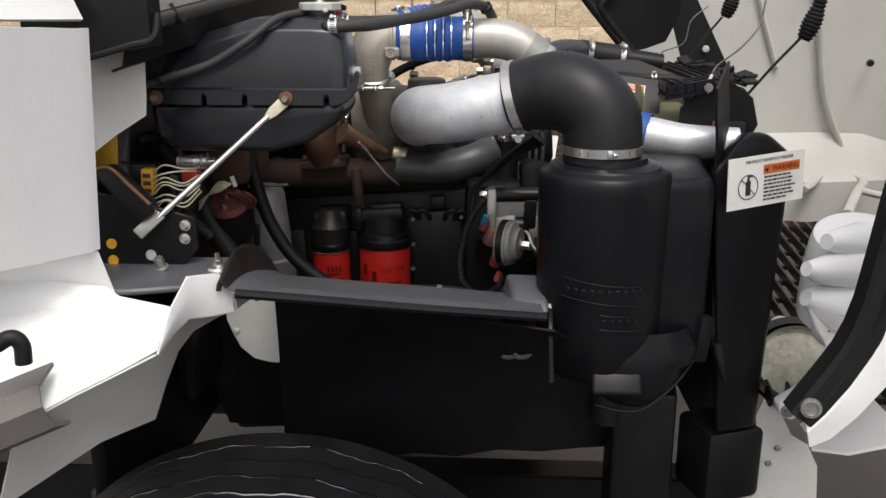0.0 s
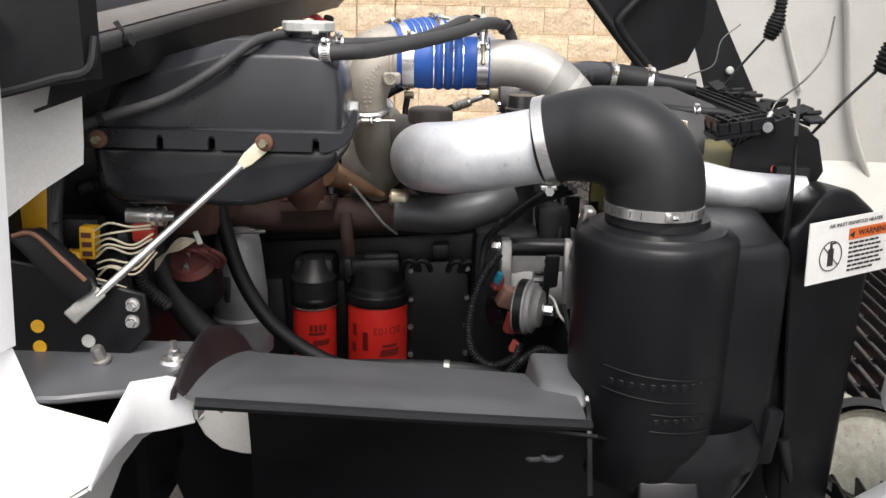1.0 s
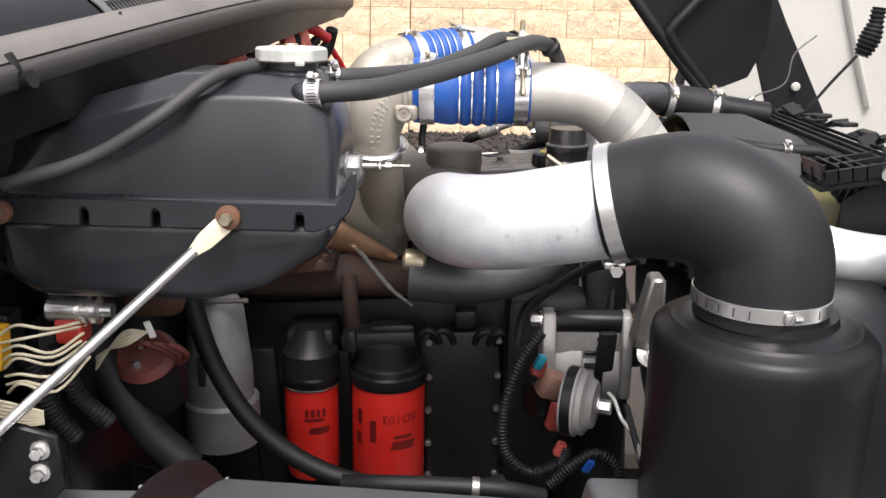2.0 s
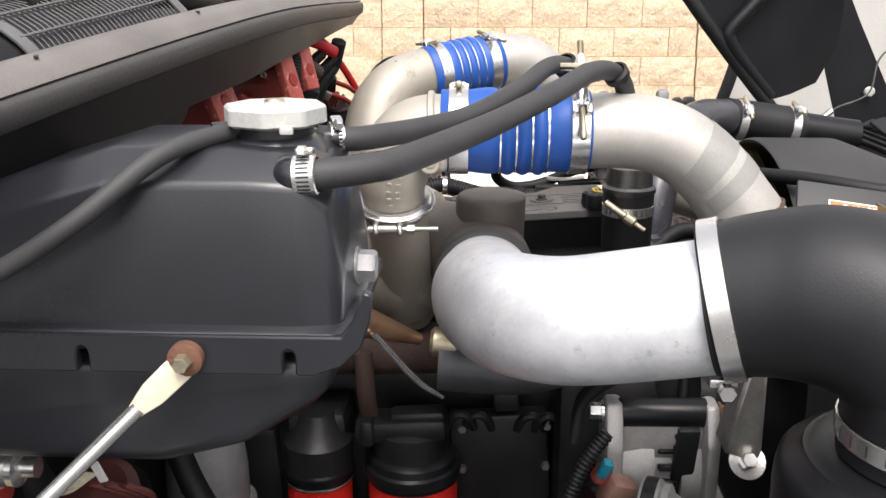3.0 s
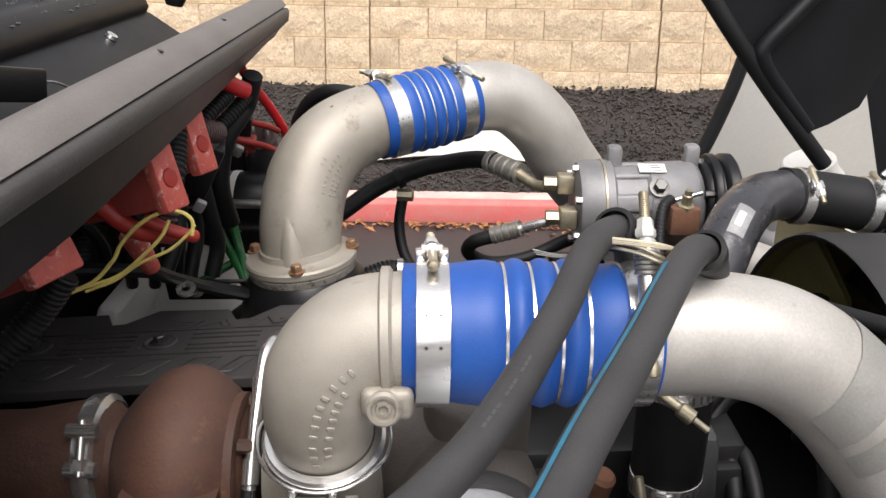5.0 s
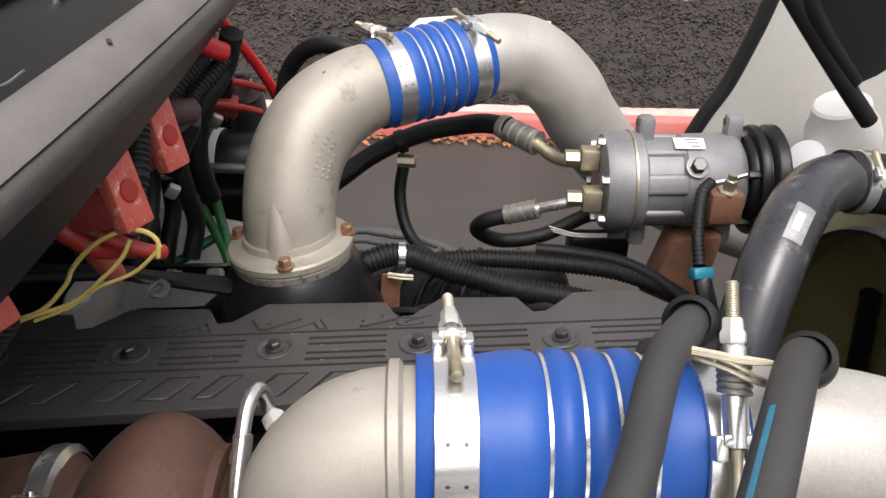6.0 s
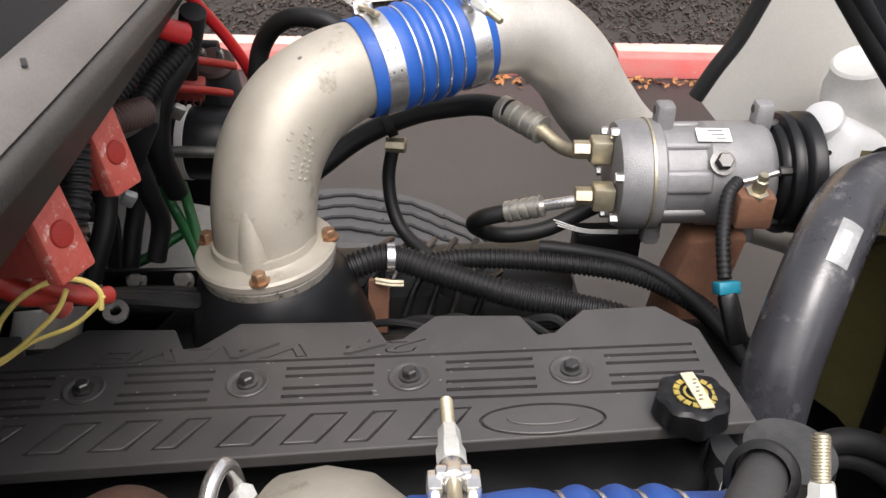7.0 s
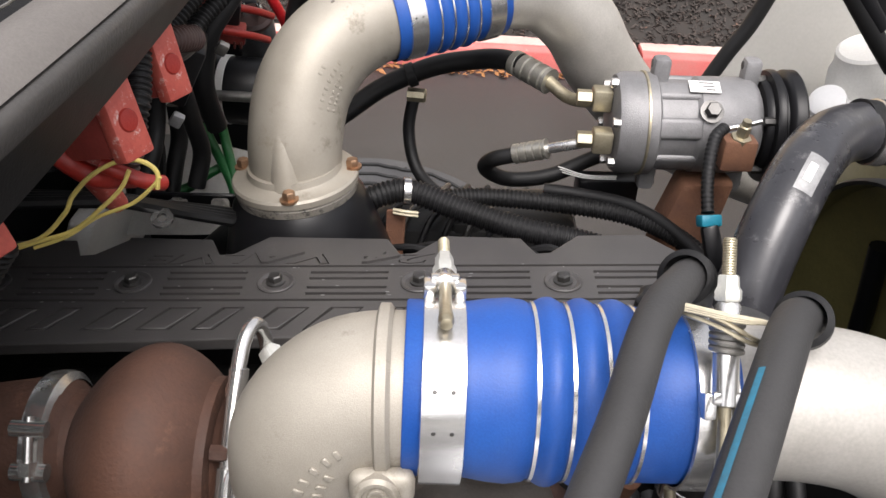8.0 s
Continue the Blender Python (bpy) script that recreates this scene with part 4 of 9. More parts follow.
def filter_can(name, x, y, top, r, h, label):
    t = thing(name, (x, y, top - h), label, "filter", "spin-on filters")
    bm = lathe(B(), [(r * 0.6, -h), (r * 0.93, -h), (r * 0.985, -h + 0.012), (r * 0.985, -0.012), (r * 0.95, -0.003)], (x, y, top), (0, 0, 1), 48)
    can = part("can", bm, RED, t, "glossy red painted can")
    bm = lathe(B(), [(r * 0.99, -0.004), (r * 1.05, 0.0), (r * 1.06, 0.009), (r * 1.05, 0.014), (r * 0.99, 0.017), (r * 0.96, 0.026), (r * 0.86, 0.031), (r * 0.55, 0.034)], (x, y, top), (0, 0, 1), 48)
    part("cap_ring", bm, SATIN, t, "black moulded top ring")
    part("seam", band(B(), (x, y, top - 0.004), (0, 0, 1), r * 0.985, 0.004, 0.002), STEEL if r < 0.05 else SATIN, t)
    # printed marks as bars on the round face
    def bar(a0, a1, z0, z1, lean=0.0):
        bm = B()
        n = 6
        vs = []
        for k in range(n + 1):
            a = radians(a0 + (a1 - a0) * k / n)
            for zz in (z0, z1):
                aa = a + (lean if zz == z1 else 0)
                vs.append(bm.verts.new((x + (r * 0.985 + 0.0008) * math.sin(aa), y - (r * 0.985 + 0.0008) * math.cos(aa), top + zz)))
        for k in range(n):
            bm.faces.new((vs[2 * k], vs[2 * k + 2], vs[2 * k + 3], vs[2 * k + 1]))
        part("printing", bm, DARKRED, can, "dark printed bar", recalc=False)
    if r > 0.05:
        # the number on the inverted can
        bm = text_mesh("BD103", 0.021, 0.0)
        for v in bm.verts:
            a = radians(24) - v.co.x / r
            v.co = V((x + (r * 0.985 + 0.0009) * math.sin(a), y - (r * 0.985 + 0.0009) * math.cos(a), top - 0.050 - v.co.y))
        part("letters", bm, DARKRED, can, "dark printed number", recalc=False)
        bar(14, 44, -0.085, -0.079)
        bar(8, 46, -0.104, -0.089, 0.08)
        bar(-24, -13, -0.092, -0.054)
        bar(-48, -38, -0.065, -0.04)
        bar(-52, -40, -0.1, -0.08)
    else:
        for k in range(4):
            bar(-4 + 12 * k, 4 + 12 * k, -0.05, -0.036)
        bar(-6, 36, -0.058, -0.052)
        bar(2, 46, -0.08, -0.068, 0.08)
    return t


filter_can("oil_filter", -0.231, 1.950, 1.075, 0.060, 0.26, "large red spin-on oil filter with black top ring")
filter_can("fuel_filter", -0.360, 1.965, 1.058, 0.0445, 0.165, "small red spin-on fuel filter under its head")


# ---- turbo and charge air ----
def build_turbo():
    t = thing("turbocharger", (-0.3, 1.95, 1.27), "brown cast turbocharger bolted on the exhaust manifold", "turbocharger")
    bm = lathe(B(), [(0.03 + 0.053 * math.sin(math.pi * (0.04 + 0.92 * q / 16)) ** 0.8, -0.062 + 0.11 * q / 16) for q in range(17)], (-0.365, 1.995, 1.352), (1, 0, 0), 56)
    tube(bm, [(-0.37, 1.93, 1.37), (-0.37, 1.93, 1.32), (-0.365, 1.955, 1.27)], 0.038, 18, 6)
    part("turbine_housing", bm, BROWN, t)
    bm = lathe(B(), [(0.038, 0), (0.04, 0.012), (0.04, 0.012), (0.047, 0.018), (0.049, 0.04), (0.042, 0.09), (0.042, 0.2)], (-0.42, 2.0, 1.355), (-1, 0.0, -0.05), 36)
    part("exhaust_outlet", bm, BROWN, t)
    part("v_band", lathe(B(), [(0.047, 0), (0.053, 0.004), (0.054, 0.011), (0.053, 0.018), (0.047, 0.022)], (-0.437, 2.002, 1.353), (-1, 0, -0.05), 36, cap=False), STEEL, t, "steel V-band clamp")
    bm = lathe(B(), [(0.0035, -0.022), (0.0035, 0.022)], (-0.446, 1.956, 1.391), (-0.05, 0.6, 0.8), 12)
    lathe(bm, [(0.0065, -0.018), (0.0065, -0.009)], (-0.446, 1.956, 1.391), (-0.05, 0.6, 0.8), 6)
    lathe(bm, [(0.006, -0.012), (0.006, 0.012)], (-0.446, 1.964, 1.402), (1, 0, 0), 14)
    part("v_band_bolt", bm, STEEL, t)
    part("v_band_trunnion", lathe(B(), [(0.0065, -0.012), (0.0065, 0.012)], (-0.446, 1.951, 1.374), (1, 0, 0), 14), STEEL, t)
    for k in range(6):
        a = k * math.tau / 6 + 0.2
        part("housing_bolt", hexbolt(B(), (-0.322, 1.995 + 0.053 * math.cos(a), 1.352 + 0.053 * math.sin(a)), (1, 0, 0), 0.006, 0.012), BROWN, t)
    part("backing_ring", lathe(B(), [(0.056, 0.0), (0.060, 0.003), (0.060, 0.012), (0.054, 0.014)], (-0.337, 1.995, 1.352), (1, 0, 0), 40), BROWN, t)
    # compressor housing and outlet up to the elbow
    bm = lathe(B(), [(0.05, -0.05), (0.078, -0.044), (0.087, -0.018), (0.087, 0.012), (0.075, 0.036), (0.06, 0.042)], (-0.236, 1.99, 1.368), (1, -0.25, 0.05), 40)
    part("compressor_housing", bm, CAST, t)
    bm = tube(B(), [(-0.232, 1.985, 1.285), (-0.235, 1.958, 1.317), (-0.237, 1.912, 1.390), (-0.2395, 1.874, 1.452)], lambda f: 0.0285 + 0.0075 * f, 32, 8)
    tube(bm, [(-0.218, 1.925, 1.345), (-0.222, 1.905, 1.385), (-0.224, 1.893, 1.41)], 0.005, 10, 4)
    part("outlet", bm, CAST, t)
    bm = lathe(B(), [(0.033, -0.006), (0.039, -0.0055), (0.0415, -0.003), (0.0405, 0.0), (0.0415, 0.003), (0.039, 0.0055), (0.034, 0.006)], (-0.2395, 1.868, 1.461), (0, -0.36, 0.93), 48, cap=False)
    vb = part("v_band", bm, STEEL, t, "bright steel V-band clamp with bolt")
    vn = V((0, -0.36, 0.93)).normalized()
    vf = V((0, -0.93, -0.36)).normalized()
    vc = V((-0.2395, 1.868, 1.461))
    part("wire_bail", tube(B(), [vc + (V((math.cos(radians(a)), 0, 0)) + vf * math.sin(radians(a))) * 0.0445 + vn * (0.004 if 20 < a < 200 else 0.0) for a in range(-40, 231, 15)], 0.0013, 8, 3), STEEL, vb, "thin bright wire bail")
    vp = vc + vf * 0.0475 + V((0.006, 0, -0.003))
    bm = lathe(B(), [(0.0028, -0.03), (0.0028, 0.045)], vp, (1, 0.0, 0.02), 10)
    lathe(bm, [(0.0055, 0.012), (0.0055, 0.02)], vp, (1, 0, 0.02), 6)
    lathe(bm, [(0.0045, 0.0), (0.0045, -0.03)], vp, (1, 0, 0.02), 12)
    part("bolt", bm, FERRULE, vb)
    for q in (-0.022, 0.004):
        part("trunnion", tube(B(), [vp + V((q, 0.007, 0.006)), vp + V((q, -0.003, 0.003)), vp + V((q, -0.005, -0.003)), vp + V((q, 0.004, -0.006))], 0.003, 10, 5), STEEL, vb)
    # inlet boot: dark casting bending to the silver pipe
    bm = tube(B(), [(-0.225, 1.985, 1.385), (-0.18, 1.975, 1.38), (-0.145, 1.945, 1.374), (-0.137, 1.91, 1.370), (-0.137, 1.885, 1.3675)], lambda f: 0.052 + 0.0055 * f, 36, 8)
    tube(bm, [(-0.134, 1.958, 1.33), (-0.133, 1.956, 1.40), (-0.132, 1.955, 1.436), (-0.132, 1.955, 1.449), (-0.132, 1.955, 1.4525)], lambda f: 0.042 if f < 0.6 else 0.042 * math.sqrt(max(0.02, 1 - ((f - 0.6) / 0.41) ** 2)), 28, 8)
    part("inlet_casting", bm, IRON, t)
    part("inlet_boot", lathe(B(), [(0.054, -0.009), (0.0590, -0.008), (0.0605, -0.005), (0.0605, 0.006), (0.0580, 0.010), (0.055, 0.012)], (-0.137, 1.876, 1.3675), (0.0, 1, 0.02), 48, cap=False), HOSE, t, "dark grey rubber sleeve")
    # brass fitting and wastegate cone
    bm = lathe(B(), [(0.012, 0), (0.017, 0.004), (0.017, 0.03), (0.013, 0.034)], (-0.200, 1.853, 1.300), (1, 0, -0.1), 20)
    part("brass_fitting", bm, ZINC, t)
    bm = lathe(B(), [(0.024, 0), (0.020, 0.02), (0.0065, 0.112)], (-0.298, 1.80, 1.352), (0.83, 0.5, -0.48), 20)
    part("heat_sleeve", bm, COPPER, t, "copper-stained conical sleeve")
    bm = B()
    for o in (0, 0.008):
        tube(bm, [(-0.26, 1.80 + o, 1.33), (-0.215, 1.82 + o, 1.265), (-0.185, 1.84, 1.235)], 0.0022, 6, 4)
    part("actuator_rod", bm, STEEL, t)
    # oil feed line
    bm = tube(B(), [(-0.297, 2.046, 1.40), (-0.299, 2.046, 1.425), (-0.302, 2.040, 1.443), (-0.306, 2.028, 1.447), (-0.309, 2.012, 1.438), (-0.310, 1.975, 1.405), (-0.311, 1.952, 1.375), (-0.313, 1.93, 1.34)], 0.0056, 14, 8)
    line = part("oil_feed_line", bm, STEEL, t, "braided steel oil line")
    for p, q in (((-0.309, 2.005, 1.431), (-0.0095, -0.6, -0.75)), ((-0.3107, 1.957, 1.382), (-0.01, -0.6, -0.78))):
        part("collar", lathe(B(), [(0.0055, 0), (0.0072, 0.001), (0.0072, 0.02), (0.0055, 0.021)], p, q, 16), STEEL, line)
    part("feed_nut", lathe(B(), [(0.0085, 0), (0.0085, 0.009), (0.0068, 0.011)], (-0.296, 2.040, 1.412), (0.5, -0.2, 0.9), 6), CAP, line, "plated fitting nut")
    part("sleeve", tube(B(), [(-0.312, 1.944, 1.362), (-0.314, 1.925, 1.33), (-0.315, 1.91, 1.29)], 0.0062, 12, 5), RUBBER, line, "dark rubber sleeve")
    bm = tube(B(), [(-0.29, 1.93, 1.25), (-0.287, 1.925, 1.2), (-0.285, 1.94, 1.15)], 0.012, 12, 5)
    part("oil_drain", bm, MANIFOLD, t)
    bm = tube(B(), [(-0.19, 1.86, 1.272), (-0.1, 1.86, 1.268), (-0.03, 1.865, 1.285), (0.01, 1.9, 1.3)], 0.034, 22, 8)
    part("coolant_casting", bm, PIPEDARK, t, "smooth dark grey cast pipe")
    return t


build_turbo()


def blue_hose(parent, a, b, r, humps, label, lead=0.34, tail=0.36):
    """Silicone sleeve from a to b with flat ends and rounded humps between wire rings."""
    a, b = V(a), V(b)
    L = (b - a).length
    d = (b - a).normalized()
    e, e2 = L * lead, L * tail
    prof = [(r, 0), (r + 0.001, 0.001), (r + 0.001, e * 0.5), (r + 0.0026, e * 0.66), (r + 0.0034, e * 0.82), (r + 0.0024, e * 0.94), (r + 0.0004, e - 0.0006)]
    w = (L - e - e2) / humps
    for k in range(humps):
        for q in range(1, 8):
            f = q / 8
            prof.append((r + 0.0005 + 0.0040 * math.sin(math.pi * f), e + w * (k + f)))
        prof.append((r, e + w * (k + 1)))
    prof += [(r + 0.001, L - e2 + 0.001), (r + 0.001, L - 0.001), (r, L)]
    h = part("hose", lathe(B(), prof, a, d, 56, cap=False), BLUE, parent, label, 60)
    for k in range(humps + 1):
        s = e + w * k
        part("wire_ring", lathe(B(), [(r - 0.001, s - 0.0015), (r + 0.0022, s - 0.0009), (r + 0.0022, s + 0.0009), (r - 0.001, s + 0.0015)], a, d, 56, cap=False), STEEL, h)
    return h


def build_near_charge():
    t = thing("charge_pipe", (-0.1, 1.87, 1.4), "cast elbow, blue hose and silver charge air pipe", "pipe", "charge air pipes")
    R = 0.0405
    cl, cr = V((-0.1870, 1.870, 1.54)), V((-0.028, 1.874, 1.54))
    path = [(-0.2395, 1.869, 1.460), (-0.2405, 1.862, 1.487), (-0.232, 1.862, 1.518), (-0.210, 1.866, 1.537), (-0.174, 1.868, 1.54)]
    el = part("cast_elbow", tube(B(), path, lambda f: R - 0.0075 * max(0, 1 - f * 2.4), 40, 8), CAST, t, "sand-cast aluminium elbow with raised marks")
    bm = lathe(B(), [(R, -0.0045), (R + 0.0036, -0.003), (R + 0.0036, 0.002), (R + 0.001, 0.004)], (-0.1960, 1.867, 1.5395), (1, 0.02, 0.03), 48, cap=False)
    part("bead", bm, CAST, el)
    bm = box(B(), (-0.1945, 1.8265, 1.514), (0.032, 0.012, 0.021), (0, 0, 0), 0.0055, 3)
    lathe(bm, [(0.0115, -0.006), (0.0115, 0.004), (0.0098, 0.006), (0.0078, 0.006), (0.0072, 0.0035), (0.0052, 0.0035), (0.0044, 0.005), (0.003, 0.005), (0.003, 0.002), (0.0, 0.002)], (-0.1965, 1.823, 1.513), (0, -1, 0.12), 22, cap=False)
    part("boss", bm, CAST, el)
    # raised casting marks as plain bars
    for row in range(2):
        for k in range(11 - 3 * row):
            c, d, nrm = tube_frame(path, 0.12 + 0.05 * k + 0.05 * row, (0.0 + 0.26 * row, -1, 0.0))
            m = Matrix((d, nrm.cross(d), nrm)).transposed()
            part("casting_mark", box(B(), c + nrm * (R - 0.0075 * max(0, 1 - (0.12 + 0.05 * k + 0.05 * row) * 2.4) + 0.0004), (0.0030, 0.0052, 0.0014), m, 0.0005, 1), CAST, el)
    blue_hose(t, cl, cr, 0.0435, 3, "ribbed blue silicone hose with wire rings", 0.397, 0.287)
    t_bolt_clamp(t, (-0.1680, 1.868, 1.54), cr - cl, 0.0448, (0, 0.174, 0.985), 0.0215, flip=-1)
    c = t_bolt_clamp(t, (-0.0405, 1.872, 1.54), cr - cl, 0.0448, (0, -0.84, 0.54), 0.02, spring=(0.029, 0.044), flip=-1, span=(-0.03, 0.081), grip=0.004, nut=(0.052, 0.064), rest=0.0062)
    for k in range(3):
        part("wire_tie", tube(B(), [(-0.066, 1.851, 1.611 + 0.0012 * k), (-0.046, 1.843, 1.612 + 0.001 * k), (-0.036, 1.842, 1.611 + 0.001 * k), (-0.024, 1.846, 1.608), (-0.012, 1.852, 1.600 - 0.0016 * k)], 0.0011, 6, 5), CREAM, c, "pale wire tie round the bolt")
    # silver pipe, bending forward and down, with a mitred joint and weld
    p = [(-0.045, 1.872, 1.54), (0.02, 1.873, 1.54), (0.065, 1.872, 1.528), (0.105, 1.868, 1.498), (0.14, 1.862, 1.456), (0.185, 1.85, 1.40), (0.235, 1.82, 1.365)]
    part("pipe", tube(B(), p, 0.0405, 44, 8), TUBE, t, "aluminised steel pipe, stained at its bend")
    for f0, f1, lab in ((0.36, 0.45, "sanded darker band"), (0.475, 0.53, "sanded band")):
        part("sanded_band", patch(p, 0.0405, f0, f1, -110, 120, 0.0007, rows=8, cols=44, skew=0.05), SANDED, t, lab, recalc=False)
    d = (V(p[5]) - V(p[3])).normalized()
    c = V((0.150, 1.860, 1.443))
    bm = B()
    u, w, dd = basis(d)
    ring = [c + (u * math.cos(k * math.tau / 60) + w * math.sin(k * math.tau / 60)) * 0.0410 + dd * rng.uniform(-0.001, 0.001) for k in range(61)]
    tube(bm, ring, 0.0027, 6, 1, cap=False, smooth_path=False)
    part("weld", bm, WELD, t, "rusty weld bead")
    blue_hose(t, (0.235, 1.82, 1.365), (0.33, 1.785, 1.352), 0.044, 3, "lower blue silicone hose")
    bm = tube(B(), [(0.32, 1.787, 1.353), (0.4, 1.76, 1.345), (0.5, 1.75, 1.345)], lambda f: 0.040 - 0.010 * f, 36, 6)
    part("cooler_neck", bm, GALV, t, "pale silver tapered intercooler neck")
    return t


build_near_charge()


def build_far_charge():
    t = thing("charge_pipe", (-0.2, 2.45, 1.38), "cast flanged elbow with blue hose and silver pipe", "pipe", "charge air pipes")
    R = 0.049
    base = V((-0.331, 2.372, 1.388))
    n = V((-0.10, -0.025, 1)).normalized()
    fl = part("flange", lathe(B(), [(0.0655, -0.0015), (0.0682, 0.0), (0.0686, 0.0065), (0.0665, 0.009), (0.056, 0.0105), (0.0515, 0.0135), (0.0495, 0.020)], base, n, 64), CAST, t)
    part("flange_ring", lathe(B(), [(0.058, -0.013), (0.0655, -0.012), (0.0670, -0.0035), (0.0655, -0.002)], base, n, 64), WORNCAST, fl, "lower ring with worn black paint")
    for dx, dy in ((0.003, -0.061), (0.0605, 0.006), (-0.0605, 0.016)):
        p = base + V((dx, dy, 0.10 * dx + 0.025 * dy + 0.011))
        bm = lathe(B(), [(0.0100, -0.003), (0.0100, -0.0005)], p, n, 20)
        lathe(bm, [(0.0068, -0.001), (0.0068, 0.0065), (0.0056, 0.008)], p, n, 6)
        part("flange_bolt", bm, COPPER, fl, "gold zinc hex bolt")
    path = [(-0.331, 2.374, 1.392), (-0.332, 2.383, 1.43), (-0.325, 2.405, 1.478), (-0.302, 2.432, 1.515), (-0.268, 2.458, 1.535), (-0.232, 2.476, 1.544)]
    el = part("cast_elbow", tube(B(), path, lambda f: R - 0.003 * f + 0.0035 * math.sin(math.pi * f), 44, 8), CAST, t, "beige sand-cast aluminium elbow")
    part("gusset", tube(B(), [(-0.334, 2.334, 1.392), (-0.336, 2.339, 1.415), (-0.339, 2.348, 1.442), (-0.342, 2.360, 1.468), (-0.344, 2.374, 1.486)], lambda f: 0.0175 - 0.008 * f, 18, 7), CAST, el)
    for row in range(4):
        for k in range((2, 8, 7, 5)[row]):
            c, d, nrm = tube_frame(path, 0.335 + 0.032 * k + (0.14 if row == 0 else 0.0), (0.32 + 0.26 * row, -0.8, 0.35 - 0.05 * row))
            m = Matrix((d, nrm.cross(d), nrm)).transposed()
            part("casting_mark", box(B(), c + nrm * (R + 0.0016), (0.0034, 0.0050, 0.002), m, 0.0006, 1), CAST, el)
    for f, face in ((0.72, (-0.2, -0.5, 0.8)), (0.3, (-0.5, -0.6, 0.3))):
        c, d, nrm = tube_frame(path, f, face)
        part("casting_pit", box(B(), c + nrm * (R + 0.0010), (0.004, 0.003, 0.0012), Matrix((d, nrm.cross(d), nrm)).transposed(), 0.0005, 1), IRON, el)
    a, b = V((-0.246, 2.469, 1.5407)), V((-0.1255, 2.5285, 1.5597))
    blue_hose(t, a, b, 0.0485, 3, "ribbed blue silicone hose with wire rings", 0.36, 0.30)
    t_bolt_clamp(t, a.lerp(b, 0.17), b - a, 0.0498, (0.0, 0.10, 1), 0.02, flip=-1)
    t_bolt_clamp(t, a.lerp(b, 0.86), b - a, 0.0498, (0.0, -0.12, 1), 0.02)
    p = [(-0.145, 2.519, 1.5565), (-0.105, 2.538, 1.562), (-0.062, 2.555, 1.553), (-0.018, 2.568, 1.515), (0.015, 2.583, 1.465), (0.07, 2.61, 1.40), (0.17, 2.64, 1.33), (0.36, 2.65, 1.26)]
    part("pipe", tube(B(), p, 0.0465, 44, 8), TUBE, t, "aluminised silver steel pipe")
    return t


build_far_charge()


# ---- air intake ----
def build_intake():
    t = thing("intake_pipe", (0.0, 1.62, 1.36), "bent galvanised intake pipe under the coolant tank", "pipe")
    p = [(-0.137, 1.882, 1.3675), (-0.137, 1.82, 1.377), (-0.137, 1.77, 1.388), (-0.130, 1.715, 1.399), (-0.11, 1.665, 1.407), (-0.068, 1.63, 1.415), (-0.01, 1.612, 1.428), (0.075, 1.596, 1.447)]
    part("pipe", tube(B(), p, lambda f: 0.0555 - 0.004 * max(0, 1 - f * 5), 48, 9), GALV, t, "blotchy galvanised tube")
    return t


build_intake()


def build_elbow():
    t = thing("rubber_elbow", (0.2, 1.55, 1.37), "thick black rubber elbow on the air cleaner", "hose")
    path = [(0.203, 1.53, 1.345), (0.204, 1.531, 1.385), (0.198, 1.536, 1.42), (0.176, 1.545, 1.447), (0.14, 1.563, 1.462), (0.098, 1.583, 1.459), (0.045, 1.599, 1.447)]
    rad = lambda f: 0.0675 + 0.003 * math.sin(math.pi * f) - 0.006 * max(0, f - 0.75) * 4
    part("elbow", tube(B(), path, rad, 48, 9), ELBOWRUB, t, "matt black moulded rubber")
    worm_clamp(t, (0.203, 1.53, 1.368), (0, 0, 1), 0.069, 175, 0.016)
    ax = V((-0.94, 0.23, -0.27))
    c2 = V((0.055, 1.5985, 1.4475))
    part("clamp", band(B(), c2, ax, 0.0650, 0.017, 0.0025), STEEL, t, "wide polished band clamp")
    # dark ring added to draw the shadow gap between pipe and clamp
    part("elbow_lip", lathe(B(), [(0.056, 0.0105), (0.0635, 0.010), (0.0645, 0.009), (0.0645, -0.012), (0.060, -0.013)], c2, ax, 48, cap=False), RUBBER, t, "black ring standing for the gap shade beside the clamp")
    bm = box(B(), c2 + V((0.004, 0.0, -0.068)), (0.024, 0.03, 0.008), None, 0.002)
    lathe(bm, [(0.004, -0.02), (0.004, 0.024)], c2 + V((0.004, -0.004, -0.071)), (0, 1, 0), 10)
    lathe(bm, [(0.007, 0.016), (0.007, 0.024)], c2 + V((0.004, -0.004, -0.071)), (0, -1, 0), 6)
    part("clamp_screw", bm, STEEL, t)
    return t


build_elbow()


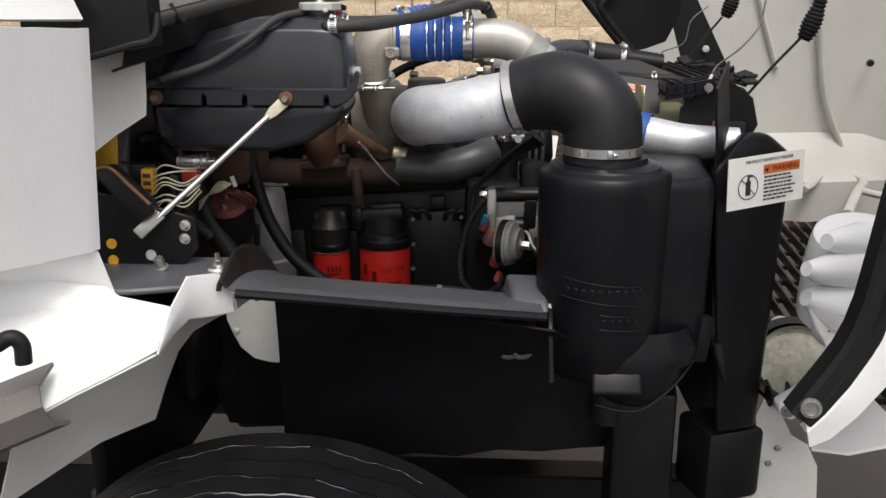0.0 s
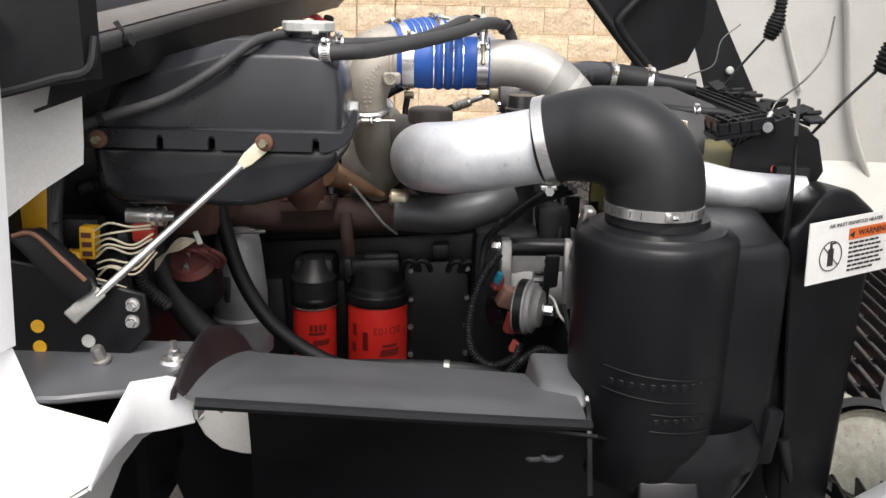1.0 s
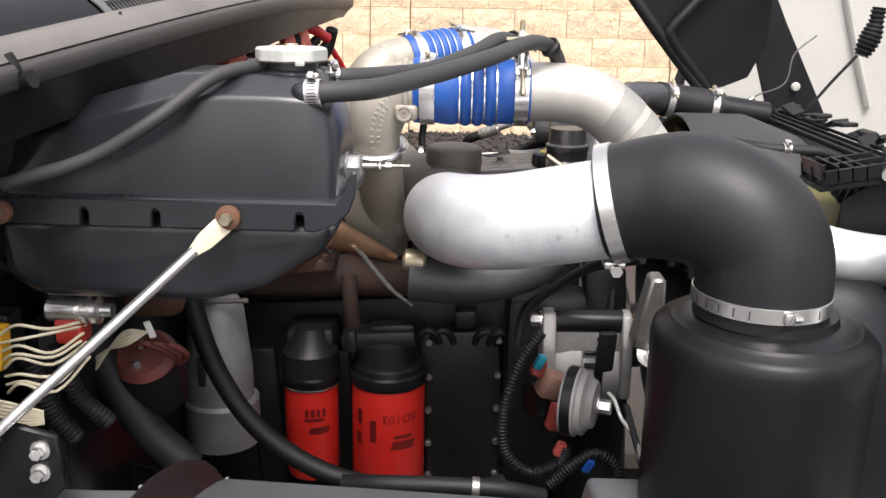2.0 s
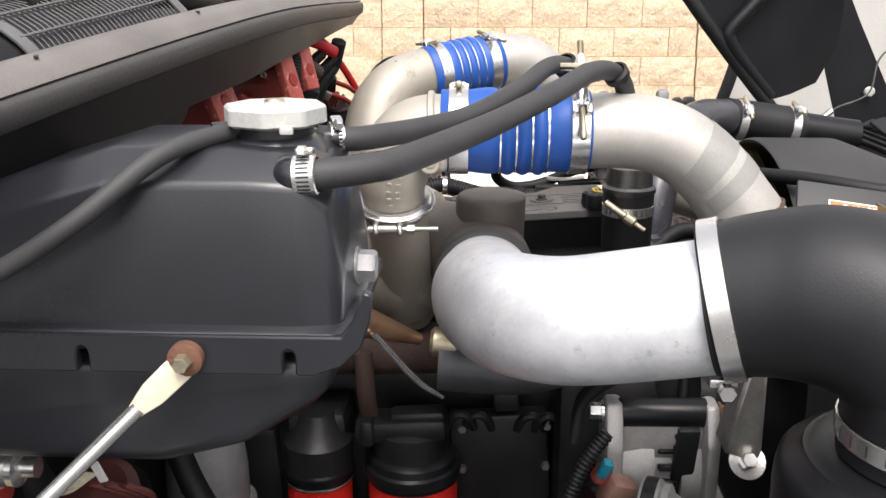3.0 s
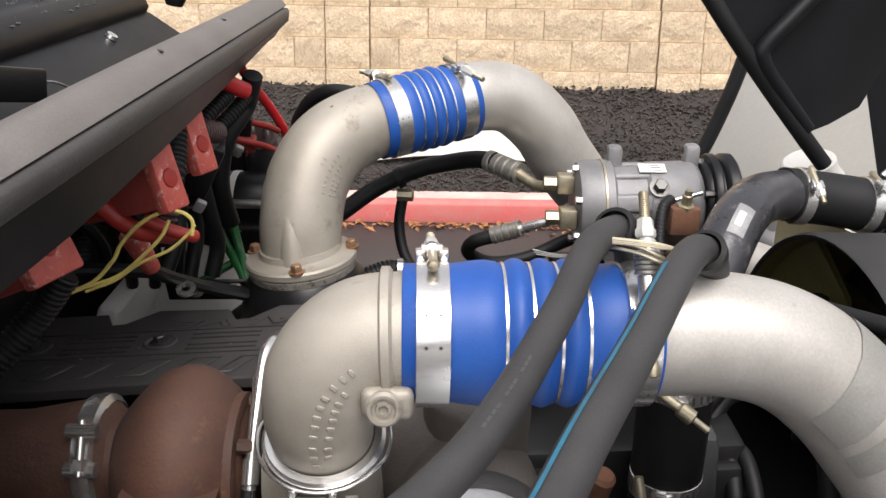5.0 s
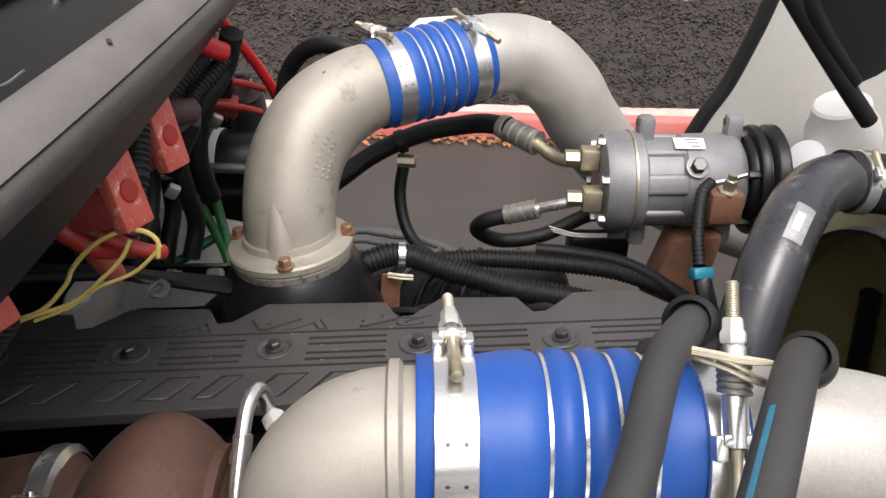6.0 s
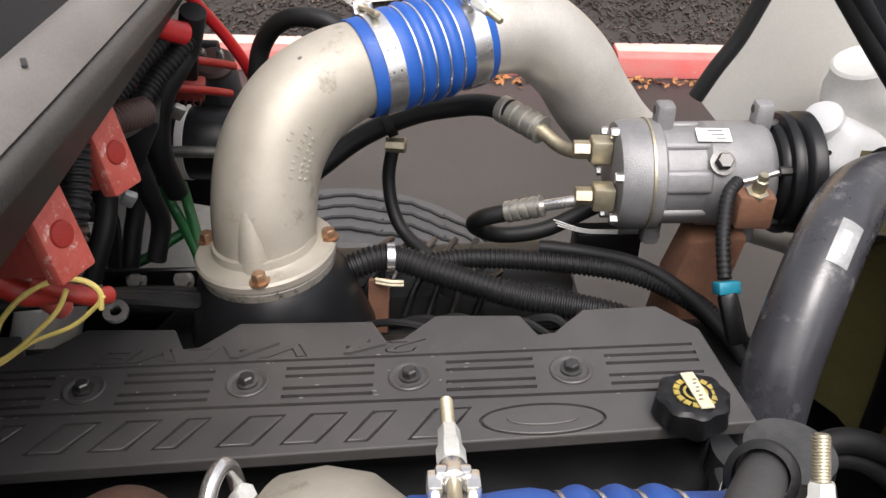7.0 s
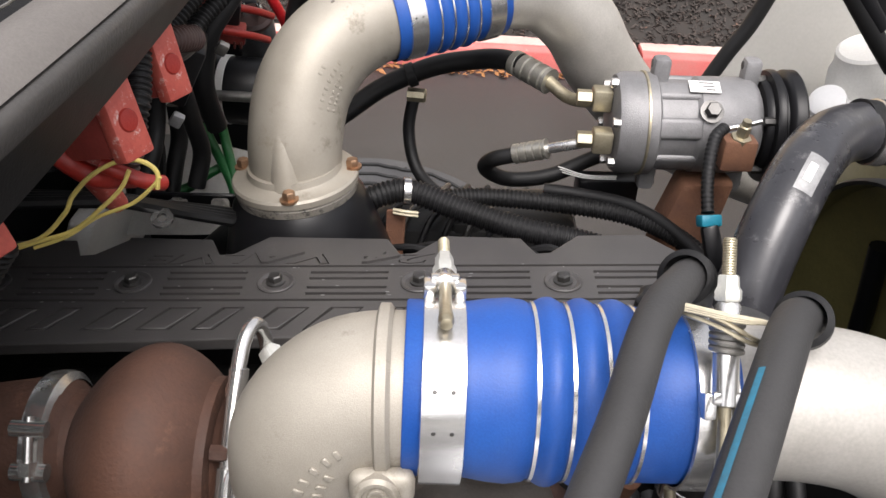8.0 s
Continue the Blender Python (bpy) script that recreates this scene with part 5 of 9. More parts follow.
def build_air_cleaner():
    t = thing("air_cleaner", (0.212, 1.53, 0.9), "tall matt black air cleaner canister", "air cleaner")
    c = (0.212, 1.535, 0)
    prof = [(0.0, 0.955), (0.09, 0.957), (0.101, 0.975), (0.1145, 1.04), (0.1165, 1.29), (0.1172, 1.302), (0.1165, 1.318), (0.1145, 1.327), (0.109, 1.333), (0.100, 1.336), (0.097, 1.3405), (0.092, 1.3415), (0.088, 1.344), (0.074, 1.346), (0.072, 1.355), (0.0, 1.355)]
    body = part("canister", lathe(B(), prof, c, (0, 0, 1), 72, cap=False), CANPLAST, t, "black moulded canister")
    # embossed bands and plain emblem bars
    bm = B()
    def ring(z, a0, a1, rr=0.0013):
        pts = [(c[0] + 0.1158 * math.sin(radians(a)), c[1] - 0.1158 * math.cos(radians(a)), z - 0.0002 * (a + 10)) for a in range(a0, a1 + 1, 4)]
        tube(bm, pts, rr, 6, 1, smooth_path=False)
    ring(1.152, -42, 46)
    ring(1.118, -42, 30)
    for k in range(10):
        a = radians(-36 + 7.4 * k)
        box(bm, (c[0] + 0.1152 * math.sin(a), c[1] - 0.1152 * math.cos(a), 1.136), (0.0085, 0.002, 0.011), (0, 0, math.degrees(a)), 0.0008, 1)
    ring(1.098, -6, 42)
    ring(1.072, -6, 42)
    for k in range(6):
        a = radians(-2 + 7 * k)
        box(bm, (c[0] + 0.115 * math.sin(a), c[1] - 0.115 * math.cos(a), 1.085), (0.008, 0.002, 0.008), (0, 0, math.degrees(a)), 0.0008, 1)
    part("emboss", bm, PLASTIC, body, "raised bands and bars")
    # box section towards the radiator
    bm = prism(B(), [(0.28, 1.475), (0.405, 1.515), (0.43, 1.75), (0.29, 1.72)], 0.975, 1.325, "xy", 0.02, 3)
    for v in bm.verts:
        if v.co.z > 1.2:
            v.co.z -= max(0, (v.co.x - 0.36)) * 0.1 + (1.6 - v.co.y) * 0.05
    part("inlet_duct", bm, CANPLAST, t, "black plastic inlet duct")
    # dust boot: a rounded foot that takes in the canister and the duct
    rings = []
    bm = B()
    for z, cx, rx, ry in ((1.05, 0.252, 0.128, 0.09), (1.01, 0.254, 0.142, 0.106), (0.985, 0.256, 0.136, 0.107), (0.960, 0.266, 0.114, 0.103), (0.940, 0.280, 0.098, 0.098), (0.920, 0.284, 0.080, 0.09), (0.908, 0.280, 0.062, 0.08), (0.902, 0.276, 0.045, 0.06)):
        loop = []
        for k in range(40):
            a = k * math.tau / 40
            ca, sa = math.cos(a), math.sin(a)
            loop.append(bm.verts.new((cx + rx * math.copysign(abs(ca) ** 0.88, ca), 1.54 + ry * math.copysign(abs(sa) ** 0.88, sa), z + 0.05 * max(0, cx + rx * ca - 0.30) / 0.1 * (1.0 if z < 0.98 else 0.0))))
        rings.append(loop)
    for a, b in zip(rings, rings[1:]):
        for k in range(40):
            bm.faces.new((a[k], a[(k + 1) % 40], b[(k + 1) % 40], b[k]))
    bm.faces.new(rings[-1])
    part("dust_boot", bm, CANPLAST, t, "rounded black foot of the canister", 60)
    # wedge added to shape the bright highlight of a rounded recess
    bm = prism(B(), [(1.415, 0.953), (1.435, 0.985), (1.47, 0.985), (1.47, 0.945), (1.42, 0.946)], 0.193, 0.281, "yz", 0.006, 3)
    part("foot_ledge", bm, CANPLAST, t, "small added ledge shaping the highlight of a recess")
    part("boot_seam", tube(B(), [(0.205, 1.452, 0.914), (0.25, 1.442, 0.908), (0.289, 1.445, 0.911), (0.33, 1.46, 0.936), (0.36, 1.475, 0.962), (0.385, 1.50, 0.985)], 0.0028, 8, 6), SATIN, t, "moulded seam")
    part("mounting_bracket", prism(B(), [(0.25, 1.53), (0.37, 1.53), (0.385, 1.63), (0.25, 1.63)], 0.60, 0.90, "xy", 0.012, 2), SATIN, t)
    part("side_lug", box(B(), (0.40, 1.52, 1.02), (0.03, 0.03, 0.09), (0, 8, 20), 0.008), CANPLAST, t)
    part("drain_valve", lathe(B(), [(0.024, 0), (0.03, 0.03), (0.03, 0.075), (0.02, 0.08)], (0.24, 1.55, 0.91), (0, 0, -1), 24), RUBBER, t)
    return t


build_air_cleaner()


def build_heat_shield():
    t = thing("recirculation_shield", (0.5, 1.6, 0.78), "tall black plastic shield beside the radiator", "shield")
    # front face outline, drawn along the shield and swept back
    out = [(0.056, 0.805), (0.030, 1.05), (0.0, 1.325), (0.05, 1.385), (0.075, 1.395), (0.11, 1.39), (0.168, 1.350), (0.171, 1.33), (0.160, 1.02), (0.152, 0.80)]
    d = V((0.153, 0.07, 0)).normalized()
    bm = B()
    fr = [bm.verts.new(V((0.402, 1.53, 0)) + d * a + V((0, 0, z))) for a, z in out]
    bk = [bm.verts.new(V((0.447, 1.74, 0)) + d * a + V((0, 0, z - (0.03 if z > 1.3 else 0)))) for a, z in out]
    bm.faces.new(fr)
    bm.faces.new(bk)
    for k in range(len(out)):
        j = (k + 1) % len(out)
        bm.faces.new((fr[k], fr[j], bk[j], bk[k]))
    bmesh.ops.recalc_face_normals(bm, faces=bm.faces[:])
    bmesh.ops.bevel(bm, geom=bm.edges[:], offset=0.012, segments=3, affect='EDGES', profile=0.5)
    part("panel", bm, CANPLAST, t)
    bm = B()
    rows = []
    for j in range(6):
        z = 1.25 + 0.22 * j / 5
        rows.append([(0.405 + 0.02 * i + 0.03 * math.sin(j * 0.9) * 0.3, 1.60 + 0.055 * i - 0.01 * j, z + 0.012 * i) for i in range(4)])
    part("rubber_flap", sheet(bm, rows, 0.005), RUBBER, t, "curled black rubber flap")
    part("lower_clip", tube(B(), [(0.437, 1.545, 1.0), (0.446, 1.536, 0.96), (0.455, 1.538, 0.93)], lambda f: 0.011 - 0.007 * f, 10, 5), RUBBER, t, "black rubber pull tab")
    part("lower_bracket", box(B(), (0.487, 1.64, 0.72), (0.13, 0.12, 0.16), (0, 0, 20), 0.015), SATIN, t)
    return t


build_heat_shield()


def build_sign():
    at = V((0.4975, 1.5458, 1.312))
    right = V((0.142, 0.072, 0.008)).normalized()
    up = V((-0.02, 0.0, 1))
    up = (up - right * up.dot(right)).normalized()
    nrm = right.cross(up)
    W, Hh = 0.174, 0.092
    t = thing("warning_label", at - up * Hh / 2, "white manifold heater warning label on the shield", "label")
    m = Matrix((right, up, nrm)).transposed()
    part("sheet", box(B(), at, (W, Hh, 0.0016), m), PAPER, t)

    def flat(x, y, w, h, lift=0.0014):
        return box(B(), at + right * x + up * y + nrm * lift, (w, h, 0.0006), m)
    def letters(body, size, x, y, sx, material, lift=0.0018):
        bm = text_mesh(body, size, 0.0002)
        bm.transform(Matrix.Diagonal((sx, 1, 1, 1)))
        return part("letters", placed(bm, at + right * x + up * y + nrm * lift, right, up), material, t)
    part("orange_band", flat(0.033, 0.0195, 0.083, 0.017), ORANGE, t)
    letters("AIR INLET MANIFOLD HEATER", 0.0078, 0.004, 0.0365, 1.02, INK)
    letters("WARNING", 0.0135, 0.041, 0.0195, 0.95, INK, 0.0024)
    bm = B()
    for k, (w, y) in enumerate(((0.055, 0.0), (0.066, 0.0), (0.06, 0.0), (0.07, 0.0), (0.064, 0.0), (0.068, 0.0), (0.05, 0.0))):
        x0 = -0.006
        yy = 0.0055 - 0.0068 * k
        x = x0
        while x < x0 + w:
            l = rng.uniform(0.005, 0.012)
            box(bm, at + right * (x + l / 2) + up * yy + nrm * 0.0014, (l, 0.0032, 0.0006), m)
            x += l + 0.0022
    part("text_bar", bm, INK, t, "small print as dark bars")
    bm = lathe(B(), [(0.0225, 0), (0.0225, 0.0007), (0.021, 0.0007), (0.021, 0)], at - right * 0.042 - up * 0.008 + nrm * 0.001, nrm, 40, cap=False)
    box(bm, at - right * 0.042 - up * 0.008 + nrm * 0.0016, (0.0014, 0.043, 0.0006), (m.to_4x4() @ pose(0, 0, 0, 0, 0, 45)).to_3x3())
    part("prohibition_ring", bm, INK, t)
    bm = box(B(), at - right * 0.042 - up * 0.010 + nrm * 0.0012, (0.011, 0.026, 0.0005), m)
    box(bm, at - right * 0.042 + up * 0.006 + nrm * 0.0012, (0.005, 0.006, 0.0005), m)
    box(bm, at - right * 0.039 + up * 0.0105 + nrm * 0.0012, (0.011, 0.0025, 0.0005), m)
    part("spray_can_symbol", bm, INK, t)
    bm = lathe(B(), [(0.0062, 0), (0.0062, 0.0005)], at - right * 0.0015 + up * 0.0185 + nrm * 0.0017, nrm, 3)
    part("alert_triangle", bm, INK, t)


build_sign()


# ---- coolant tank ----
def build_tank():
    t = thing("coolant_tank", (-0.4, 1.52, 1.36), "black plastic coolant surge tank with a zinc cap", "tank")
    bm = B()
    loops = []
    for x, zt, dy in ((-0.567, 1.530, 0.006), (-0.555, 1.541, 0.0), (-0.47, 1.567, 0.0), (-0.386, 1.5915, 0.0), (-0.290, 1.5915, 0.0), (-0.256, 1.5895, 0.0), (-0.238, 1.572, 0.008), (-0.230, 1.53, 0.014)):
        zt2 = zt - 0.021
        loops.append([bm.verts.new(p) for p in ((x, 1.449 + dy * 0.3, 1.465), (x, 1.459 + dy, zt2), (x, 1.486 + dy, zt - 0.0015), (x, 1.575 - dy, zt), (x, 1.596 - dy, zt2), (x, 1.602 - dy * 0.3, 1.465))])
    for a, b in zip(loops, loops[1:]):
        for k in range(6):
            j = (k + 1) % 6
            bm.faces.new((a[k], a[j], b[j], b[k]))
    bm.faces.new(loops[0])
    bm.faces.new(loops[-1])
    bmesh.ops.recalc_face_normals(bm, faces=bm.faces[:])
    sharp = [ed for ed in bm.edges if len(ed.link_faces) == 2 and ed.calc_face_angle(0) > 0.2]
    bmesh.ops.bevel(bm, geom=sharp, offset=0.0075, segments=4, affect='EDGES', profile=0.5, clamp_overlap=True)
    part("upper_shell", bm, TANK, t, "", 30)
    lo = [(-0.567, 1.456), (-0.562, 1.39), (-0.53, 1.369), (-0.36, 1.369), (-0.30, 1.385), (-0.24, 1.425), (-0.232, 1.456)]
    bm = prism(B(), lo, 1.452, 1.60, "xz")
    bmesh.ops.bevel(bm, geom=bm.edges[:], offset=0.022, segments=5, affect='EDGES', profile=0.5, clamp_overlap=True)
    part("lower_shell", bm, TANK, t, "", 50)
    # flange with slots in its lip
    poly = [(-0.577, 1.476), (-0.577, 1.451)]
    for x in (-0.466, -0.398, -0.262):
        poly += [(x - 0.004, 1.450), (x - 0.004, 1.464), (x - 0.0024, 1.4672), (x, 1.4682), (x + 0.0024, 1.4672), (x + 0.004, 1.464), (x + 0.004, 1.450)]
    poly += [(-0.246, 1.450), (-0.228, 1.457), (-0.215, 1.470), (-0.209, 1.487), (-0.207, 1.506), (-0.213, 1.508), (-0.220, 1.489), (-0.228, 1.477)]
    bm = prism(B(), poly, 1.434, 1.442, "xz", 0.0012, 1)
    prism(bm, [(-0.577, 1.4365), (-0.232, 1.4365), (-0.222, 1.46), (-0.222, 1.612), (-0.577, 1.612)], 1.464, 1.478, "xy", 0.0045, 3)
    part("flange", bm, TANK, t)
    for x in (-0.545, -0.328):
        bm = lathe(B(), [(0.0115, 0), (0.0115, 0.006), (0.008, 0.008)], (x, 1.434, 1.4625), (0, -1, 0), 20)
        part("grommet", bm, RUST, t, "rusty washer")
        part("flange_bolt", hexbolt(B(), (x, 1.427, 1.4625), (0, -1, 0), 0.006, 0.009), ZINC, t)
    bm = hexbolt(B(), (-0.231, 1.523, 1.497), (1, 0, 0), 0.012, 0.013, 0.014)
    part("sensor_plug", bm, PAPERGREY, t)
    # neck and cap
    c = (-0.283, 1.522, 0)
    part("neck", lathe(B(), [(0.037, 1.578), (0.031, 1.590), (0.026, 1.593), (0.026, 1.604)], c, (0, 0, 1), 36), TANK, t)
    bm = lathe(B(), [(0.0, 1.6155), (0.0075, 1.6155), (0.008, 1.6135), (0.019, 1.6125), (0.021, 1.6145), (0.0325, 1.614), (0.0345, 1.612), (0.0345, 1.602), (0.0315, 1.600), (0.0, 1.601)], c, (0, 0, 1), 64, cap=False)
    for v in bm.verts:
        d = V((v.co.x - c[0], v.co.y - c[1]))
        if d.length > 0.03:
            a = math.atan2(d.y, d.x)
            k = 0.07 * max(0, math.cos(8 * a)) - 0.03
            v.co.x += d.x * k
            v.co.y += d.y * k
    cap_ = part("cap", bm, CAP, t, "pale zinc-plated lobed pressure cap")
    part("rivet", lathe(B(), [(0.0, 1.6175), (0.0065, 1.6172), (0.0075, 1.6155)], c, (0, 0, 1), 24, cap=False), ZINC, cap_)
    bm = box(B(), (-0.268, 1.488, 1.601), (0.009, 0.004, 0.006), None, 0.001)
    part("tab", bm, CAP, cap_)
    # spigots
    part("spigot", tube(B(), [(-0.268, 1.486, 1.571), (-0.265, 1.476, 1.5728), (-0.261, 1.4698, 1.574), (-0.254, 1.469, 1.575)], lambda f: 0.0118 - 0.001 * f, 28, 8), TANK, t)
    part("spigot_collar", lathe(B(), [(0.0155, -0.004), (0.0150, 0.003), (0.0135, 0.006), (0.0120, 0.007)], (-0.267, 1.484, 1.5712), (0.35, -0.9, 0.2), 28, cap=False), TANK, t)
    part("spigot", lathe(B(), [(0.016, 0), (0.0085, 0.008), (0.0085, 0.03)], (-0.275, 1.557, 1.582), (0.95, 0.1, 0.05), 20), TANK, t)
    # lug at the neck for the overflow hose
    part("overflow_spigot", lathe(B(), [(0.0055, 0), (0.0055, 0.02)], (-0.305, 1.513, 1.598), (-0.9, -0.5, 0), 14), TANK, t)
    return t


build_tank()


def hose(name, pts, r, label, material=None, category="hose", segs=16, n=8, rings=None, group=""):
    t = thing(name, pts[0], label, category, group)
    part("tube", tube(B(), pts, r, segs, n, rings=rings), material or HOSE, t)
    return t


h = hose("overflow_hose", [(-0.312, 1.509, 1.597), (-0.345, 1.463, 1.588), (-0.39, 1.428, 1.552), (-0.45, 1.417, 1.517), (-0.527, 1.403, 1.493), (-0.6, 1.395, 1.462), (-0.68, 1.40, 1.425)], 0.0066, "thin grey overflow hose clipped to the coolant tank")
part("clip", band(B(), (-0.527, 1.403, 1.493), (-0.95, -0.1, -0.35), 0.0068, 0.009, 0.002, 24), RUBBER, h)
AE, BE = V((-0.011, 1.850, 1.606)), V((-0.060, 1.868, 1.611))
HOSE_A = [(-0.2575, 1.469, 1.5747), (-0.241, 1.469, 1.576), (-0.214, 1.483, 1.577), (-0.192, 1.508, 1.578), (-0.138, 1.60, 1.586), (-0.104, 1.67, 1.592), (-0.070, 1.735, 1.600), (-0.037, 1.80, 1.609), AE, (0.007, 1.872, 1.59), (0.02, 1.90, 1.55), (0.026, 1.92, 1.515)]
h = hose("heater_hose", HOSE_A, 0.0101, "grey rubber coolant hose with a faint blue stripe", segs=20)
worm_clamp(h, (-0.252, 1.4688, 1.5752), (1, -0.02, 0.06), 0.0118, 100, 0.015)
part("stripe", patch(HOSE_A, 0.0101, 0.06, 0.70, -40, -24, 0.0004, rows=40), STRIPE, h, "faint blue printed stripe", recalc=False)
HOSE_B = [(-0.262, 1.560, 1.584), (-0.225, 1.575, 1.582), (-0.155, 1.665, 1.584), (-0.105, 1.77, 1.598), (-0.078, 1.838, 1.610), BE, (-0.045, 1.892, 1.60), (-0.03, 1.925, 1.55), (-0.024, 1.94, 1.515)]
h = hose("heater_hose", HOSE_B, 0.0093, "grey rubber coolant hose leading over the blue hose", segs=20)
worm_clamp(h, (-0.249, 1.5645, 1.583), (0.9, 0.35, 0.0), 0.0108, 75, 0.011)
for k in range(12):
    if k not in (4, 8):
        part("printing", patch(HOSE_B, 0.0093, 0.33 + 0.0095 * k, 0.3375 + 0.0095 * k, 10, 19, 0.0004, rows=2), HOSEINK, h, "pale printed bar", recalc=False)
# hose clips and thin wire at the hose ends
for c, a in ((AE + V((0.008, 0.008, -0.004)), (0.4, 0.6, -0.6)), (BE + V((0.006, 0.01, -0.002)), (0.4, 0.6, -0.5))):
    tagged(single("hose_clip", lathe(B(), [(0.0105, -0.006), (0.0135, -0.004), (0.0135, 0.004), (0.0105, 0.006)], c, a, 28, cap=False), RUBBER, "black rubber lined hose clip", "clip", "hose clips"))
bm = B()
for k in range(2):
    tube(bm, [(-0.075, 1.862, 1.609 - 0.003 * k), (-0.05, 1.845, 1.611 - 0.004 * k), (-0.034, 1.838, 1.606 - 0.003 * k), (-0.022, 1.845, 1.596)], 0.0011, 6, 6)
single("clip_wire", bm, ZINC, "bent yellow zinc wire clip", "wire")

# rubber sleeve on the crankcase spigot behind the charge pipe
t = thing("breather_hose", (0.047, 2.03, 1.24), "black rubber riser hose with two steel clamps", "hose")
part("tube", lathe(B(), [(0.031, 1.10), (0.0315, 1.30), (0.032, 1.38), (0.0325, 1.436), (0.030, 1.438)], (0.045, 2.03, 0), (0, 0, 1), 36), RUBBER, t)
part("spigot", lathe(B(), [(0.029, 1.43), (0.034, 1.438), (0.034, 1.444), (0.030, 1.447), (0.028, 1.47)], (0.045, 2.03, 0), (0, 0, 1), 28), BOLT, t)
worm_clamp(t, (0.045, 2.03, 1.314), (0, 0, 1), 0.031, 200, 0.02)
worm_clamp(t, (0.045, 2.03, 1.415), (0, 0, 1), 0.0315, 200, 0.014)
for k, z in enumerate((1.338, 1.43)):
    bm = lathe(B(), [(0.0045, 0), (0.0045, 0.03), (0.007, 0.032), (0.007, 0.044), (0.003, 0.046), (0.003, 0.06)], (0.012, 2.0, z), (0.15 if k == 0 else 0.7, -0.35, -0.85 if k == 0 else -0.45), 10)
    part("t_bolt", bm, ZINC, t)

# ---- support strut, bracket and frame end ----
t = thing("support_strut", (-0.5, 1.3, 1.28), "bright steel strut with flattened ends", "strut")
a, b = V((-0.3560, 1.4155, 1.4345)), V((-0.515, 1.315, 1.287))
part("rod", tube(B(), [a, b], 0.0052, 14, 4), STEEL, t)
d = (a - b).normalized()
u = d.cross(V((0, 1, 0))).normalized()
m = Matrix((d, u.cross(d), u)).transposed()
bm = prism(B(), [(-0.004, -0.0048), (0.012, -0.0088), (0.034, -0.0095), (0.048, -0.008), (0.040, 0.0085), (0.030, 0.0092), (0.012, 0.0088), (-0.004, 0.0048)], -0.0022, 0.0022, "xz", 0.0012, 2)
bm.transform(Matrix.Translation(a) @ Matrix((d, d.cross(u), u)).transposed().to_4x4())
part("flat_end", bm, CREAM, t, "pale primed flattened end")
bm = box(B(), b + V((-0.012, -0.008, -0.008)), (0.05, 0.006, 0.02), Matrix((d, d.cross(u), u)).transposed(), 0.0028)
part("flat_end", bm, DULL, t)

t = thing("cab_bracket", (-0.55, 1.3, 1.2), "black steel angle bracket with worn edges", "bracket")
bm = prism(B(), [(-0.605, 1.362), (-0.600, 1.370), (-0.573, 1.374), (-0.515, 1.318), (-0.512, 1.300), (-0.532, 1.286), (-0.545, 1.293)], 1.292, 1.318, "xz", 0.004, 2)
part("plate", bm, SATIN, t)
part("lip", tube(B(), [(-0.598, 1.290, 1.368), (-0.573, 1.290, 1.371), (-0.545, 1.290, 1.344), (-0.516, 1.290, 1.315)], 0.0028, 8, 5), RUST, t, "rusty worn edge")
bm = prism(B(), [(-0.70, 1.34), (-0.60, 1.32), (-0.50, 1.295), (-0.462, 1.285), (-0.458, 1.235), (-0.49, 1.20), (-0.70, 1.19)], 1.330, 1.338, "xz", 0.002, 1)
part("frame_plate", bm, SATIN, t)
for x, z in ((-0.477, 1.272), (-0.479, 1.250)):
    part("plate_bolt", hexbolt(B(), (x, 1.330, z), (0, -1, 0), 0.006, 0.010, 0.009), STEEL, t)
part("plate_bolt", hexbolt(B(), (-0.509, 1.30, 1.208), (-0.2, -0.3, 1), 0.008, 0.018, 0.011), DULL, t)
for x, z in ((-0.537, 1.222), (-0.60, 1.24), (-0.60, 1.212)):
    part("hole_plug", lathe(B(), [(0.0085, 0), (0.0085, 0.002)], (x, 1.3295, z), (0, -1, 0), 20), CAP if x > -0.55 else YELLOW, t)

